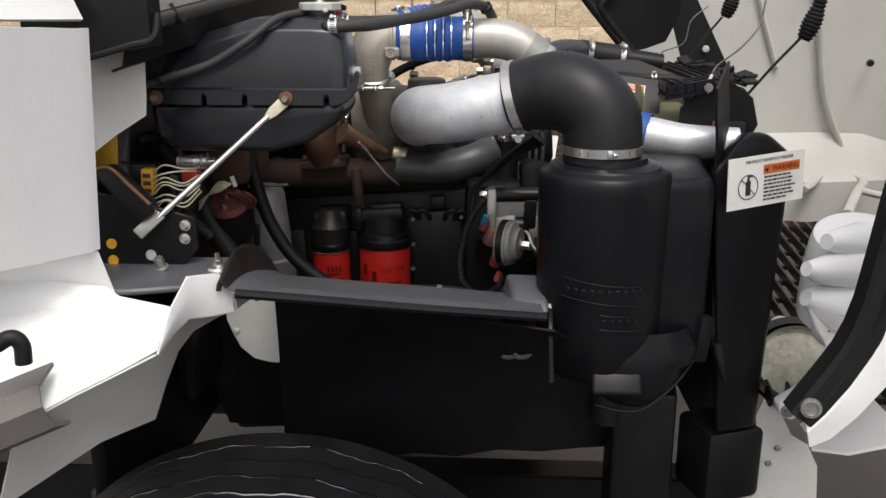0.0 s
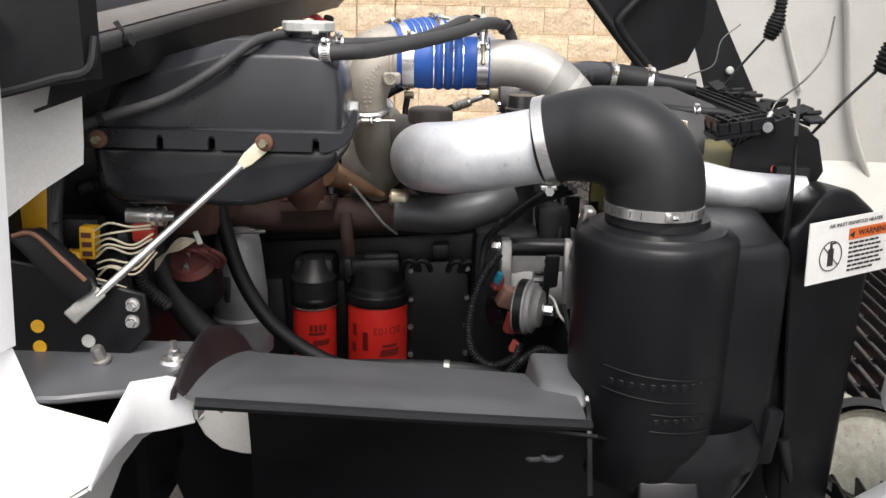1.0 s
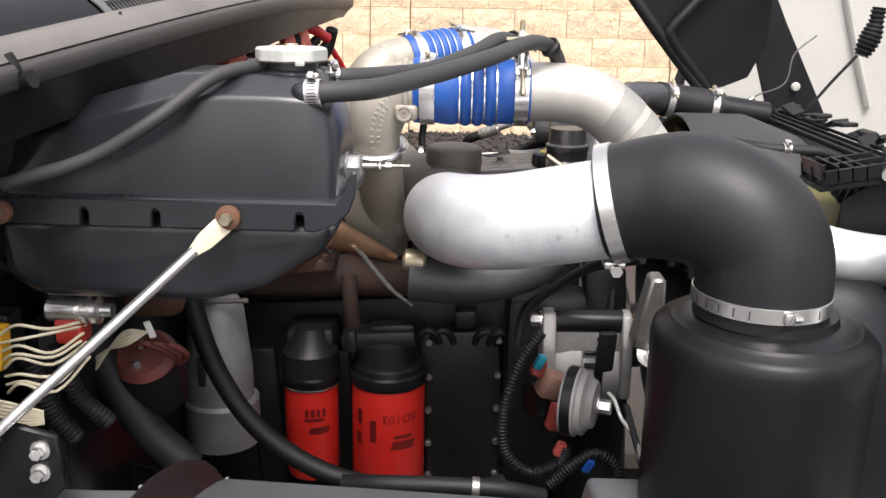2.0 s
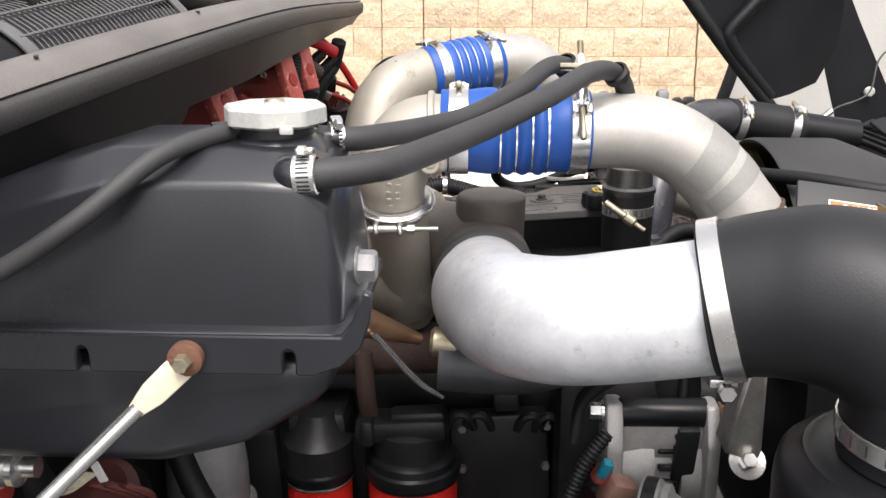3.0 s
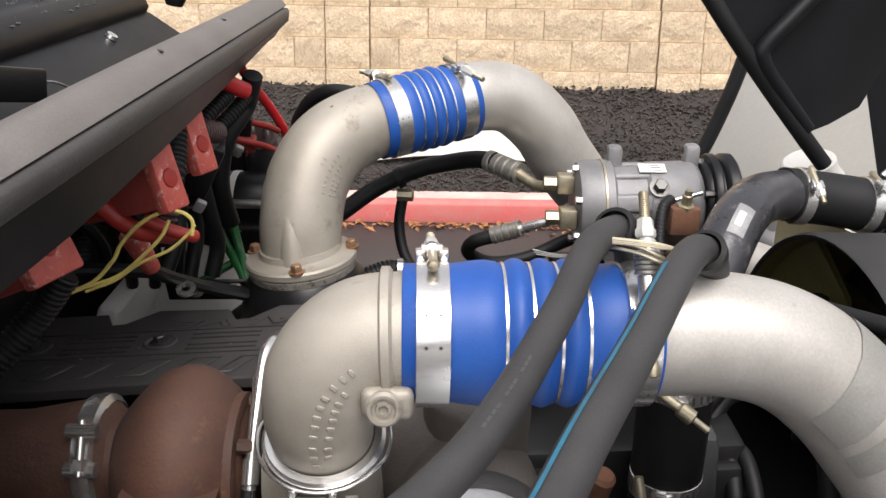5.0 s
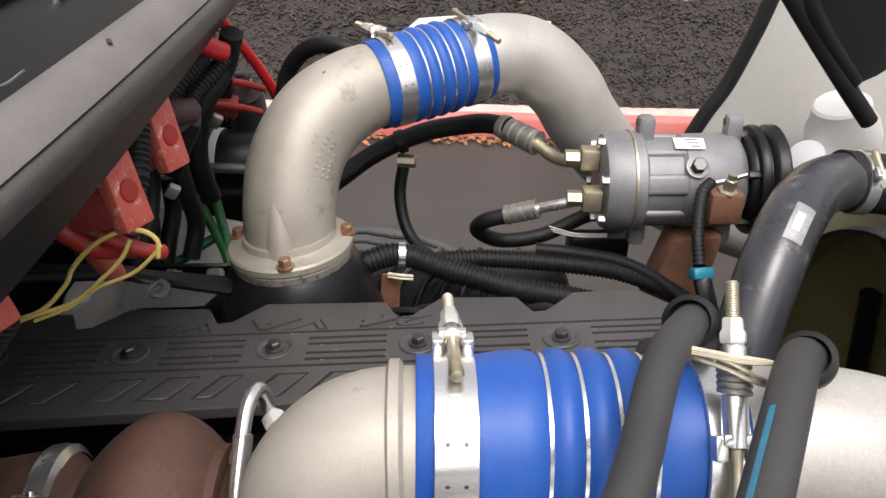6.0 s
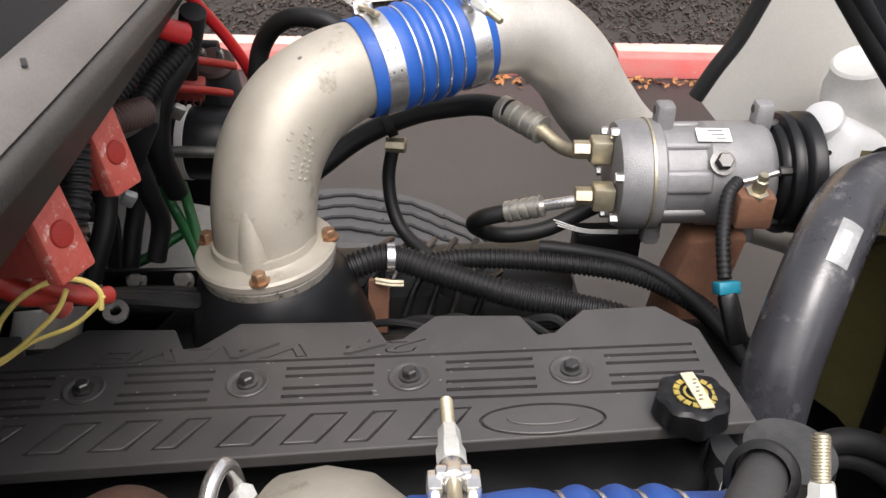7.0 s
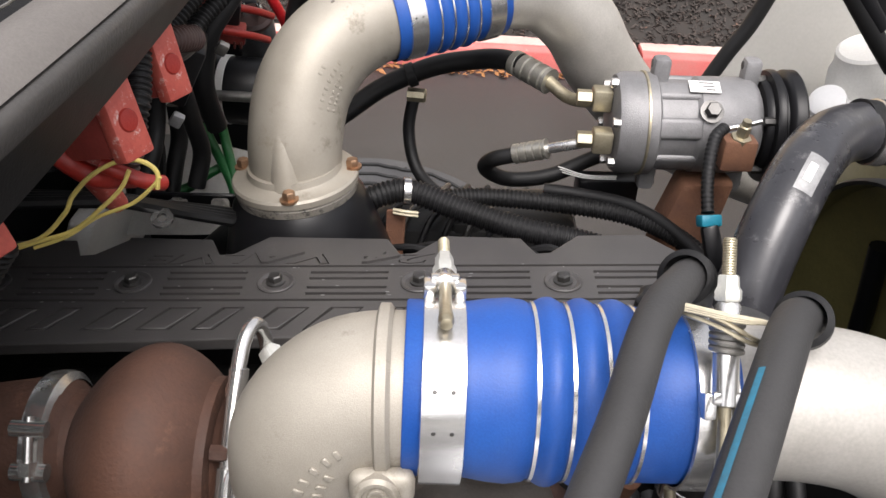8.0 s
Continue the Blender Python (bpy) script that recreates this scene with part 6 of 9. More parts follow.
# ---- splash shelf and inner fender ----
def build_shelf():
    t = thing("splash_shield", (-0.15, 1.35, 0.85), "black plastic inner fender splash shield with a broad ledge", "splash shield")
    rows = []
    for j in range(6):
        f = j / 5
        a, b = V((-0.364, 1.2045, 1.210)).lerp(V((-0.386, 1.535, 1.126)), f), V((0.097, 1.318, 1.140)).lerp(V((0.105, 1.590, 1.074)), f)
        rows.append([a.lerp(b, i / 12) - V((0, 0, 0.010 if j == 0 else 0.004 * math.sin(math.pi * f))) for i in range(13)])
    part("ledge", sheet(B(), rows, 0.004), SHELF, t, "grey-black ledge, its sky sheen put into the colour")
    # raised block at the front end
    bm = B()
    low = [(0.030, 1.590, 1.05), (0.046, 1.475, 1.086), (0.116, 1.44, 1.090), (0.124, 1.60, 1.05)]
    top = [(0.042, 1.580, 1.121), (0.055, 1.500, 1.110), (0.112, 1.465, 1.108), (0.117, 1.585, 1.118)]
    lo = [bm.verts.new(p) for p in low]
    hi = [bm.verts.new(p) for p in top]
    bm.faces.new(lo)
    bm.faces.new(hi)
    for k in range(4):
        j = (k + 1) % 4
        bm.faces.new((lo[k], lo[j], hi[j], hi[k]))
    bmesh.ops.recalc_face_normals(bm, faces=bm.faces[:])
    bmesh.ops.bevel(bm, geom=bm.edges[:], offset=0.008, segments=3, affect='EDGES', profile=0.5)
    part("end_block", bm, SHELF, t)
    # upturned ear at the rear end, a skin that curls up out of the ledge
    crest = [(1.205, 1.222), (1.25, 1.240), (1.30, 1.246), (1.34, 1.240), (1.38, 1.228), (1.42, 1.213), (1.46, 1.193), (1.50, 1.168), (1.525, 1.146), (1.538, 1.124)]
    low, high = [], []
    for y, z in crest:
        base = 1.2045 - (y - 1.2045) * 0.254
        rise = max(0.002, z - base)
        side = lambda x, h: (x, y, base + rise * h)
        low.append([(-0.334, y, base - 0.012), (-0.350, y, base + 0.0015), side(-0.361, 0.09), side(-0.369, 0.18), side(-0.376, 0.34)])
        high.append([side(-0.376, 0.34), side(-0.380, 0.56), side(-0.383, 0.80), side(-0.385, 0.95), side(-0.387, 1.0), side(-0.390, 0.95), side(-0.393, 0.6), side(-0.395, 0.0)])
    part("end_fillet", sheet(B(), low, 0.004), SHELF, t, "", 60)
    part("end_fin", sheet(B(), high, 0.004), REDFIN, t, "reddish ear, its dark shading put into the colour", 60)
    # skirt down to the wheel
    rows = []
    for j in range(6):
        z = 1.158 - 0.40 * j / 5
        x0 = -0.322 - 0.056 * (j / 5) ** 0.6
        rows.append([(x0 + (0.12 + 0.16 * j / 5 - x0) * i / 8, 1.262 + 0.11 * i / 8 + 0.24 * (j / 5) ** 0.6, 1.183 - 0.094 * i / 8 if j == 0 else z - (0.05 - 0.04 * j / 5) * i / 8 + (0.006 * math.sin(9.0 * i) if j == 5 else 0)) for i in range(9)])
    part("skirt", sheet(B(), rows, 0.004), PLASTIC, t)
    part("well_liner", sheet(B(), [[(-0.62, 1.66, 1.09), (-0.30, 1.63, 1.03)], [(-0.60, 1.67, 0.95), (-0.30, 1.64, 0.93)], [(-0.54, 1.68, 0.745), (-0.30, 1.65, 0.75)]], 0.004), PLASTIC, t, "black liner inside the wheel well")
    bm = tube(B(), [(-0.366, 1.203, 1.202), (-0.25, 1.231, 1.184), (-0.1, 1.268, 1.160), (0.1, 1.316, 1.131)], 0.0075, 8, 6)
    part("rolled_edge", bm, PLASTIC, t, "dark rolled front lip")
    for q in (0.0, 0.024):
        part("clip", tube(B(), [(0.03 + q, 1.47, 1.04), (0.034 + q, 1.462, 1.005), (0.05 + q, 1.462, 1.0), (0.062 + q, 1.47, 1.003)], 0.005, 8, 5), SHELF, t, "bent black clip")
    part("strap", tube(B(), [(0.104, 1.69, 1.16), (0.110, 1.613, 1.130), (0.113, 1.545, 1.109), (0.119, 1.474, 1.094), (0.117, 1.42, 1.06), (0.12, 1.40, 0.98)], 0.0045, 8, 6, flat=0.5), SATIN, t, "thin black strap edge")
    for p in ((0.1116, 1.613, 1.1315), (0.1126, 1.5457, 1.1093)):
        part("clip", box(B(), p, (0.012, 0.018, 0.012), (10, 10, 0), 0.002), DULL, t, "small plated clip")
    part("rivet", lathe(B(), [(0.006, 0), (0.004, 0.004)], (0.1197, 1.470, 1.0954), (-0.2, -1, 0.3), 12), STEEL, t)
    return t


build_shelf()

t = thing("mounting_tray", (-0.45, 1.33, 1.16), "black steel tray with a galvanised bolt", "bracket")
bm = prism(B(), [(-0.70, 1.19), (-0.52, 1.20), (-0.445, 1.225), (-0.412, 1.275), (-0.406, 1.29), (-0.410, 1.378), (-0.45, 1.376), (-0.70, 1.376)], 1.196, 1.206, "xy", 0.003, 1)
part("tray", bm, SHELF, t)
bm = lathe(B(), [(0.019, 0), (0.017, 0.004), (0.010, 0.007)], (-0.4235, 1.312, 1.206), (0, 0, 1), 24)
lathe(bm, [(0.0075, 0.006), (0.0075, 0.014), (0.004, 0.0145), (0.004, 0.026)], (-0.4235, 1.312, 1.206), (0, 0, 1), 6)
part("bolt", bm, STEEL, t)

# ---- fender tail and cab side ----
def build_fender():
    t = thing("white_fender", (-0.5, 1.1, 1.0), "white fibreglass fender and step skirt of the cab", "fender")
    # tail with a stepped flange
    rows = []
    line = [(-0.388, 1.230, 1.220), (-0.40, 1.216, 1.229), (-0.433, 1.192, 1.231), (-0.452, 1.165, 1.19), (-0.4600, 1.125, 1.142)]
    low = [(-0.378, 1.234, 1.165), (-0.41, 1.218, 1.163), (-0.4405, 1.206, 1.1625), (-0.4525, 1.175, 1.152), (-0.4610, 1.1225, 1.137)]
    for k in range(4):
        f = k / 3
        rows.append([V(a).lerp(V(b), f) + V((0.002, -0.004, 0)) * math.sin(math.pi * f) for a, b in zip(line, low)])
    part("tail_flange", sheet(B(), rows, 0.004), WHITE, t, "", 60)
    # shaded return of the wheel arch, from the outer edge in to the opening
    outer = [(-0.378, 1.235, 1.165), (-0.41, 1.219, 1.163), (-0.4405, 1.207, 1.1625), (-0.452, 1.18, 1.154), (-0.4605, 1.1245, 1.139), (-0.50, 1.085, 1.1265), (-0.549, 1.05, 1.1085), (-0.60, 0.99, 1.0915)]
    arch = [(-0.425, 1.40, 1.112), (-0.444, 1.33, 1.116), (-0.470, 1.30, 1.106), (-0.491, 1.28, 1.078), (-0.505, 1.25, 1.032), (-0.514, 1.22, 0.988), (-0.57, 1.15, 0.985), (-0.66, 1.02, 0.95)]
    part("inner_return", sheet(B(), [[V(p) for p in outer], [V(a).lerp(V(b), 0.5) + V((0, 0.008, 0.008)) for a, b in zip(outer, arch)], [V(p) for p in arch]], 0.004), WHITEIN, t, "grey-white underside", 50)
    # side of the wheel well behind the tail, and the flange that closes it
    side = [[(-0.378, 1.236, 1.165), (-0.381, 1.40, 1.14), (-0.391, 1.578, 1.10)], [(-0.380, 1.238, 1.190), (-0.384, 1.40, 1.148), (-0.391, 1.58, 1.10)]]
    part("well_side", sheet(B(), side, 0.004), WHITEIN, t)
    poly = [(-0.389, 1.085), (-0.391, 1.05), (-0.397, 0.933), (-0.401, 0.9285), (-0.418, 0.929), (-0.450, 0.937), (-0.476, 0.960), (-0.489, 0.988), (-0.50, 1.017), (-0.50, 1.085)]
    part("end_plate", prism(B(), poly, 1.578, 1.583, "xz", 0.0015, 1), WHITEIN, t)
    part("rivet", lathe(B(), [(0.007, 0), (0.0045, 0.003), (0, 0.004)], (-0.481, 1.577, 0.995), (0, -1, 0), 14, cap=False), WHITEIN, t)
    # broad top
    rows = [[(-0.4595, 1.1245, 1.141), (-0.50, 1.085, 1.125), (-0.549, 1.05, 1.107), (-0.60, 0.99, 1.09), (-0.72, 0.90, 1.06)],
            [(-0.4555, 1.148, 1.168), (-0.51, 1.13, 1.165), (-0.56, 1.10, 1.16), (-0.63, 1.05, 1.15), (-0.76, 0.95, 1.13)],
            [(-0.4515, 1.1665, 1.19), (-0.52, 1.185, 1.19), (-0.59, 1.17, 1.19), (-0.68, 1.12, 1.19), (-0.80, 1.02, 1.19)],
            [(-0.545, 1.20, 1.195), (-0.56, 1.20, 1.21), (-0.62, 1.17, 1.23), (-0.70, 1.10, 1.25), (-0.82, 1.0, 1.26)],
            [(-0.560, 1.192, 1.268), (-0.585, 1.16, 1.275), (-0.64, 1.12, 1.283), (-0.72, 1.05, 1.29), (-0.84, 0.95, 1.295)]]
    part("skirt_top", sheet(B(), rows, 0.004), WHITE, t)
    return t


build_fender()

t = thing("cab_corner", (-0.6, 1.15, 1.2), "white painted cab corner panel with a folded edge", "cab panel")
rows = []
for z in (1.272, 1.35, 1.46, 1.56, 1.582):
    k = (z - 1.27) / 0.31
    rows.append([(-0.561 + 0.018 * k, 1.192, z), (-0.567 + 0.018 * k, 1.172, z), (-0.60 + 0.022 * k, 1.12, z + 0.003), (-0.605 + 0.022 * k, 1.108, z + 0.003), (-0.66 + 0.03 * k, 1.02, z + 0.01), (-0.80 + 0.03 * k, 0.85, z + 0.02)])
part("panel", sheet(B(), rows, 0.006), WHITE, t)
rows = [[(-0.556, 1.21, 1.59), (-0.61, 1.12, 1.592), (-0.80, 0.86, 1.61)], [(-0.60, 1.24, 1.66), (-0.64, 1.13, 1.67), (-0.82, 0.88, 1.69)], [(-0.70, 1.28, 1.95), (-0.72, 1.15, 1.95), (-0.86, 0.9, 1.95)]]
part("pillar", sheet(B(), rows, 0.006), WHITE, t)
for x, y, z, mm in ((-0.5625, 1.175, 1.503, DULL), (-0.5725, 1.17, 1.343, INK)):
    part("rivet", lathe(B(), [(0.0045, 0), (0.003, 0.002)], (x + 0.004, y - 0.004, z), (0.4, -1, 0), 12), mm, t)
bm = sheet(B(), [[(-0.62, 1.30, 1.55), (-0.575, 1.33, 1.55), (-0.53, 1.36, 1.55)], [(-0.62, 1.30, 1.46), (-0.578, 1.33, 1.465), (-0.534, 1.36, 1.47)], [(-0.615, 1.30, 1.382), (-0.577, 1.33, 1.415), (-0.537, 1.36, 1.443)]], 0.004)
part("inner_panel", bm, WHITEIN, t)
# hook and seal channel on the skirt
t = thing("step_bracket", (-0.62, 0.95, 1.0), "worn dark grey channel end beneath the skirt", "bracket")
rows = []
for q in range(5):
    f = q / 4
    o = V((-0.80, 0.88, 1.03)).lerp(V((-0.572, 1.0, 1.10)), f)
    rows.append([o + V((0.0, 0.05, 0.055)), o + V((0.004, 0.0, 0.045)), o + V((0.012, -0.012, 0.02)), o + V((0.018, 0.0, -0.015)), o + V((0.02, 0.04, -0.03))])
part("channel", sheet(B(), rows, 0.006), COWL, t)
single("rubber_hook", tube(B(), [(-0.566, 0.972, 1.187), (-0.566, 0.972, 1.212), (-0.576, 0.968, 1.222), (-0.592, 0.962, 1.214)], 0.0105, 10, 6), RUBBER, "black rubber hold-down hook on the white skirt", "hook")


# ---- cowl and windscreen base ----
def lip(y):
    """Front edge of the cowl: x and z at y."""
    f = min(1, max(0, (y - 1.36) / 0.75))
    if y < 1.36:
        return (-0.492 + 0.2 * (y - 1.36), 1.616 + 0.115 * (y - 1.36))
    return (-0.492 + 0.108 * math.sin(f * math.pi / 2) - 0.02 * max(0, y - 2.3), 1.616 + 0.062 * math.sin(f * math.pi / 2) - 0.01 * max(0, y - 2.3))


def build_cowl():
    t = thing("windscreen_cowl", (-0.45, CY, 1.55), "weathered grey-black plastic cowl lip below the windscreen", "cowl")
    ys = [1.25 + (2.67 - 1.25) * k / 24 for k in range(25)]
    # lip steps in tone: pale top, mid-grey rim, near-black face
    prof = [(-0.043, -0.020), (-0.037, -0.006), (-0.027, 0.003), (-0.013, 0.0035), (0.0, -0.003), (0.006, -0.011)]
    rows = [[(lip(y)[0] + a, y, lip(y)[1] + b) for a, b in prof] for y in ys]
    part("lip_top", sheet(B(), rows, 0.003), COWL, t, "paler grey-brown rounded top", 60)
    ys2 = [1.26 + (2.66 - 1.26) * k / 24 for k in range(25)]
    prof = [(0.003, -0.013), (0.009, -0.0135), (0.0115, -0.018), (0.0095, -0.032), (0.002, -0.037)]
    rows = [[(lip(y)[0] + a, y, lip(y)[1] + b) for a, b in prof] for y in ys2]
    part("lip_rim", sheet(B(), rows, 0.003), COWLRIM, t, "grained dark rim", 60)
    prof = [(0.001, -0.034), (-0.006, -0.05), (-0.014, -0.078), (-0.03, -0.084)]
    def drop(y):
        return 1.0 - 0.62 * min(1, max(0, (y - 1.9) / 0.7))
    rows = [[(lip(y)[0] + a, y, lip(y)[1] - 0.034 + (b + 0.034) * drop(y)) for a, b in prof] for y in ys2]
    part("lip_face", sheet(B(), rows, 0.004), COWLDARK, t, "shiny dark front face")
    for y in (1.62, 1.953, 2.16, 2.295, 2.467, 2.59):
        x, z = lip(y)
        pts = [(x + a - 0.0012, y, z - 0.034 + (b + 0.034) * drop(y)) for a, b in ((-0.0035, -0.045), (-0.006, -0.052), (-0.0095, -0.064), (-0.0135, -0.078))]
        part("drain_slot", tube(B(), pts, lambda f: 0.0022 + 0.0016 * f, 10, 4), INK, t, "dark drain slot")
    for y in (1.55, 1.789, 2.1, 2.33):
        x, z = lip(y)
        part("lip_hole", box(B(), (x - 0.012, y, z + 0.0036), (0.003, 0.012, 0.0012), (0, 5, 25)), INK, t)
    bm = tube(B(), [(-0.47, 1.375, 1.592), (-0.5, 1.38, 1.585), (-0.56, 1.37, 1.565), (-0.62, 1.36, 1.555)], 0.008, 10, 6)
    tube(bm, [(-0.488, 1.372, 1.612), (-0.482, 1.372, 1.597), (-0.492, 1.37, 1.58), (-0.5, 1.372, 1.57)], 0.005, 8, 5)
    part("torn_seal", bm, RUBBER, t, "torn black rubber seal")
    # black end flap at the near corner
    rows = []
    for z in (1.70, 1.65, 1.60, 1.565, 1.555):
        rows.append([(-0.468, 1.268, z), (-0.478, 1.25, z), (-0.53, 1.243, z - (0.01 if z < 1.6 else 0)), (-0.58, 1.243, z - (0.022 if z < 1.6 else 0)), (-0.66, 1.25, z - (0.03 if z < 1.6 else 0))])
    part("end_flap", sheet(B(), rows, 0.004), SATIN, t, "glossy black end flap")
    part("flap_seal", tube(B(), [(-0.466, 1.258, 1.60), (-0.472, 1.248, 1.566), (-0.505, 1.242, 1.556), (-0.55, 1.238, 1.543), (-0.60, 1.238, 1.532), (-0.66, 1.245, 1.524)], 0.005, 8, 6), RUBBER, t, "torn rubber seal")
    # trough behind the lip
    rows = [[(lip(y)[0] - 0.036, y, lip(y)[1] - 0.010), (lip(y)[0] - 0.06, y, lip(y)[1] - 0.05), (-0.60, y, 1.585), (-0.66, y, 1.60), (-0.70, y, 1.68), (-0.73, y, 1.74)] for y in [1.3 + 0.18 * k for k in range(10)]]
    part("trough", sheet(B(), rows, 0.004), SATIN, t)
    rows = [[(-0.73, y, 1.735), (-0.95, y, 1.98), (-1.15, y, 2.3)] for y in [1.25 + 0.19 * k for k in range(11)]]
    part("windscreen", sheet(B(), rows, 0.005), DARKGLASS, t, "dark windscreen glass")
    # curved drum of the air box with its moulded vent grid
    tip = V((0.2, 1, 0.12)).normalized()

    def at(y):
        return V((-0.537 + 0.2 * (y - 1.85), y, 1.604 + 0.12 * (y - 1.85)))
    part("air_box", lathe(B(), [(0.06, 0), (0.09, 0.004), (0.097, 0.012), (0.097, 0.20)], at(1.44), tip, 48), SATIN, t, "glossy dark drum of the air box")
    part("vent_drum", lathe(B(), [(0.09, 0), (0.09, 0.23), (0.05, 0.24)], at(1.63), tip, 40), INK, t)

    def on(a, y, r=0.0985):
        return at(y) + V((r * math.sin(a), 0, r * math.cos(a)))
    y0, y1 = 1.632, 1.862
    for k in range(8):
        a = radians(-45 + 120 * k / 7)
        part("vent_bar", tube(B(), [on(a, y0), on(a, y1)], 0.0014, 6, 2, smooth_path=False), MESH, t)
    for k in range(35):
        y = y0 + (y1 - y0) * k / 34
        part("vent_slat", tube(B(), [on(radians(-45 + 120 * q / 12), y + 0.004 * math.sin(q * 0.4), 0.0945) for q in range(13)], 0.0008, 4, 1, smooth_path=False), COWLRIM, t)
    for y in (y0, y1):
        part("vent_frame", sheet(B(), [[on(radians(-50 + 130 * q / 14), y - 0.008, 0.099), on(radians(-50 + 130 * q / 14), y + 0.004, 0.0995), on(radians(-50 + 130 * q / 14), y + 0.006, 0.092)] for q in range(15)], 0.002), MESH, t, "grey moulded vent frame")
    # ridge panel and wiper
    rows = [[(-0.455, y, 1.615), (-0.50, y, 1.642), (-0.535, y, 1.666), (-0.541, y, 1.668)] for y in (1.9, 2.05, 2.2, 2.35, 2.48, 2.52)]
    part("cowl_panel", sheet(B(), rows, 0.004), COWLDARK, t, "glossy dark cowl panel")
    rows = [[(-0.540, y, 1.667), (-0.536, y, 1.674), (-0.541, y, 1.688), (-0.556, y, 1.699), (-0.575, y, 1.702), (-0.60, y, 1.695), (-0.68, y, 1.70)] for y in (1.7, 1.95, 2.1, 2.25, 2.4, 2.52)]
    part("cowl_roll", sheet(B(), rows, 0.004), COWLDARK, t, "wet rolled edge of the cowl", 60)
    part("screw", lathe(B(), [(0.007, 0), (0.006, 0.004), (0, 0.005)], (-0.5235, 2.341, 1.659), (0.55, 0, 0.8), 14, cap=False), STEEL, t)
    bm = B()
    for _ in range(150):
        q = rng.uniform(0, 1)
        lathe(bm, [(rng.uniform(0.001, 0.0032), 0), (0, 0.0014)], (-0.545 - 0.05 * q, rng.uniform(1.9, 2.5), 1.6915 + 0.0115 * math.sin(q * 2.2)), (0, 0, 1), 6, cap=False)
    part("water_drops", bm, DARKGLASS, t, "small water drops")
    w = thing("windscreen_wiper", (-0.55, 2.1, 1.62), "black steel wiper arm on the cowl", "wiper")
    a, b = V((-0.53, 1.77, 1.731)), V((-0.472, 2.045, 1.674))
    d = (b - a).normalized()
    u = d.cross(V((0, 0, 1))).normalized()
    bm = box(B(), (a + b) / 2 + V((-0.006, 0, -0.012)), ((b - a).length, 0.022, 0.026), Matrix((d, u, d.cross(u) * -1)).transposed(), 0.003)
    part("arm", bm, SATIN, w)
    part("rivet", lathe(B(), [(0.006, 0), (0, 0.004)], (-0.486, 1.969, 1.690), (0.7, 0, 0.7), 14, cap=False), BOLT, w)
    single("cowl_wire", tube(B(), [(-0.50, 2.0, 1.66), (-0.478, 2.06, 1.662), (-0.47, 2.09, 1.652), (-0.48, 2.15, 1.645)], 0.0012, 6, 8), DULL, "thin grey washer tube lying on the cowl", "wire")
    bm = lathe(B(), [(0.012, 0), (0.016, 0.01), (0.016, 0.03), (0.008, 0.045)], (-0.55, 2.68, 1.66), (0.2, 0, 1), 16)
    single("wiper_pivot", bm, SATIN, "black wiper pivot at the cowl end", "wiper pivot")
    return t


build_cowl()

# ---- firewall and junction blocks ----
t = thing("firewall", (-0.6, CY, 0.7), "dark painted firewall behind the engine", "firewall", kind="structure")
part("panel", box(B(), (-0.68, CY, 1.1), (0.03, 1.7, 0.95), None, 0.01), SATIN, t)
part("step_panel", box(B(), (-0.62, 2.62, 1.2), (0.03, 0.5, 0.25), (0, 20, 0), 0.008), WHITEIN, t)


def junction(at, size, tilt, label):
    t = thing("battery_junction", at, label, "junction block", "junction blocks")
    at = V(at)
    R = Euler([radians(a) for a in tilt]).to_matrix()
    part("base", box(B(), at + R @ V((-0.055, 0, -0.006)), (0.11, size[1] * 0.9, size[2] * 0.72), R, 0.006), REDBODY, t)
    cov = part("cover", box(B(), at + R @ V((0.0, 0, 0)), (0.014, size[1], size[2]), R, 0.003), PINK, t, "dusty faded red cover")
    part("dimple", lathe(B(), [(0.0095, -0.001), (0.008, 0.0012), (0.0, 0.0022)], at + R @ V((0.0072, 0, -0.004)), R @ V((1, 0, 0)), 24, cap=False), REDRUB, cov)
    part("stud", lathe(B(), [(0.004, 0), (0.004, 0.03)], at + R @ V((-0.02, -size[1] * 0.62, 0.01)), R @ V((0.6, -1, 0)), 10), STEEL, t)
    return t


junction((-0.408, 2.110, 1.572), (0.05, 0.030, 0.066), (0, -17, -24), "lower dusty red junction block under the cowl")
junction((-0.405, 2.213, 1.577), (0.05, 0.029, 0.066), (0, -15, -24), "upper dusty red junction block under the cowl")
junction((-0.46, 1.97, 1.56), (0.05, 0.05, 0.06), (0, -25, -20), "grimy red junction block close to the tank")

corr = lambda nm, pts, r, lab, mt=None, g="": hose(nm, pts, r, lab, mt or RUBBER, "conduit", 12, 10, (0.0052, r * 0.13), g)
corr("wire_conduit", [(-0.430, 2.225, 1.580), (-0.424, 2.24, 1.578), (-0.419, 2.26, 1.575), (-0.413, 2.28, 1.571), (-0.408, 2.31, 1.562)], 0.0125, "brown corrugated conduit at the junction", BROWNCON, "conduits")
corr("wire_conduit", [(-0.416, 2.185, 1.592), (-0.414, 2.17, 1.572), (-0.413, 2.16, 1.561), (-0.415, 2.153, 1.550)], 0.0115, "black corrugated conduit between the red blocks", None, "conduits")
corr("wire_conduit", [(-0.415, 2.153, 1.550), (-0.416, 2.148, 1.540), (-0.418, 2.143, 1.528), (-0.425, 2.14, 1.51)], 0.0120, "brown corrugated conduit below the black one", BROWNCON, "conduits")
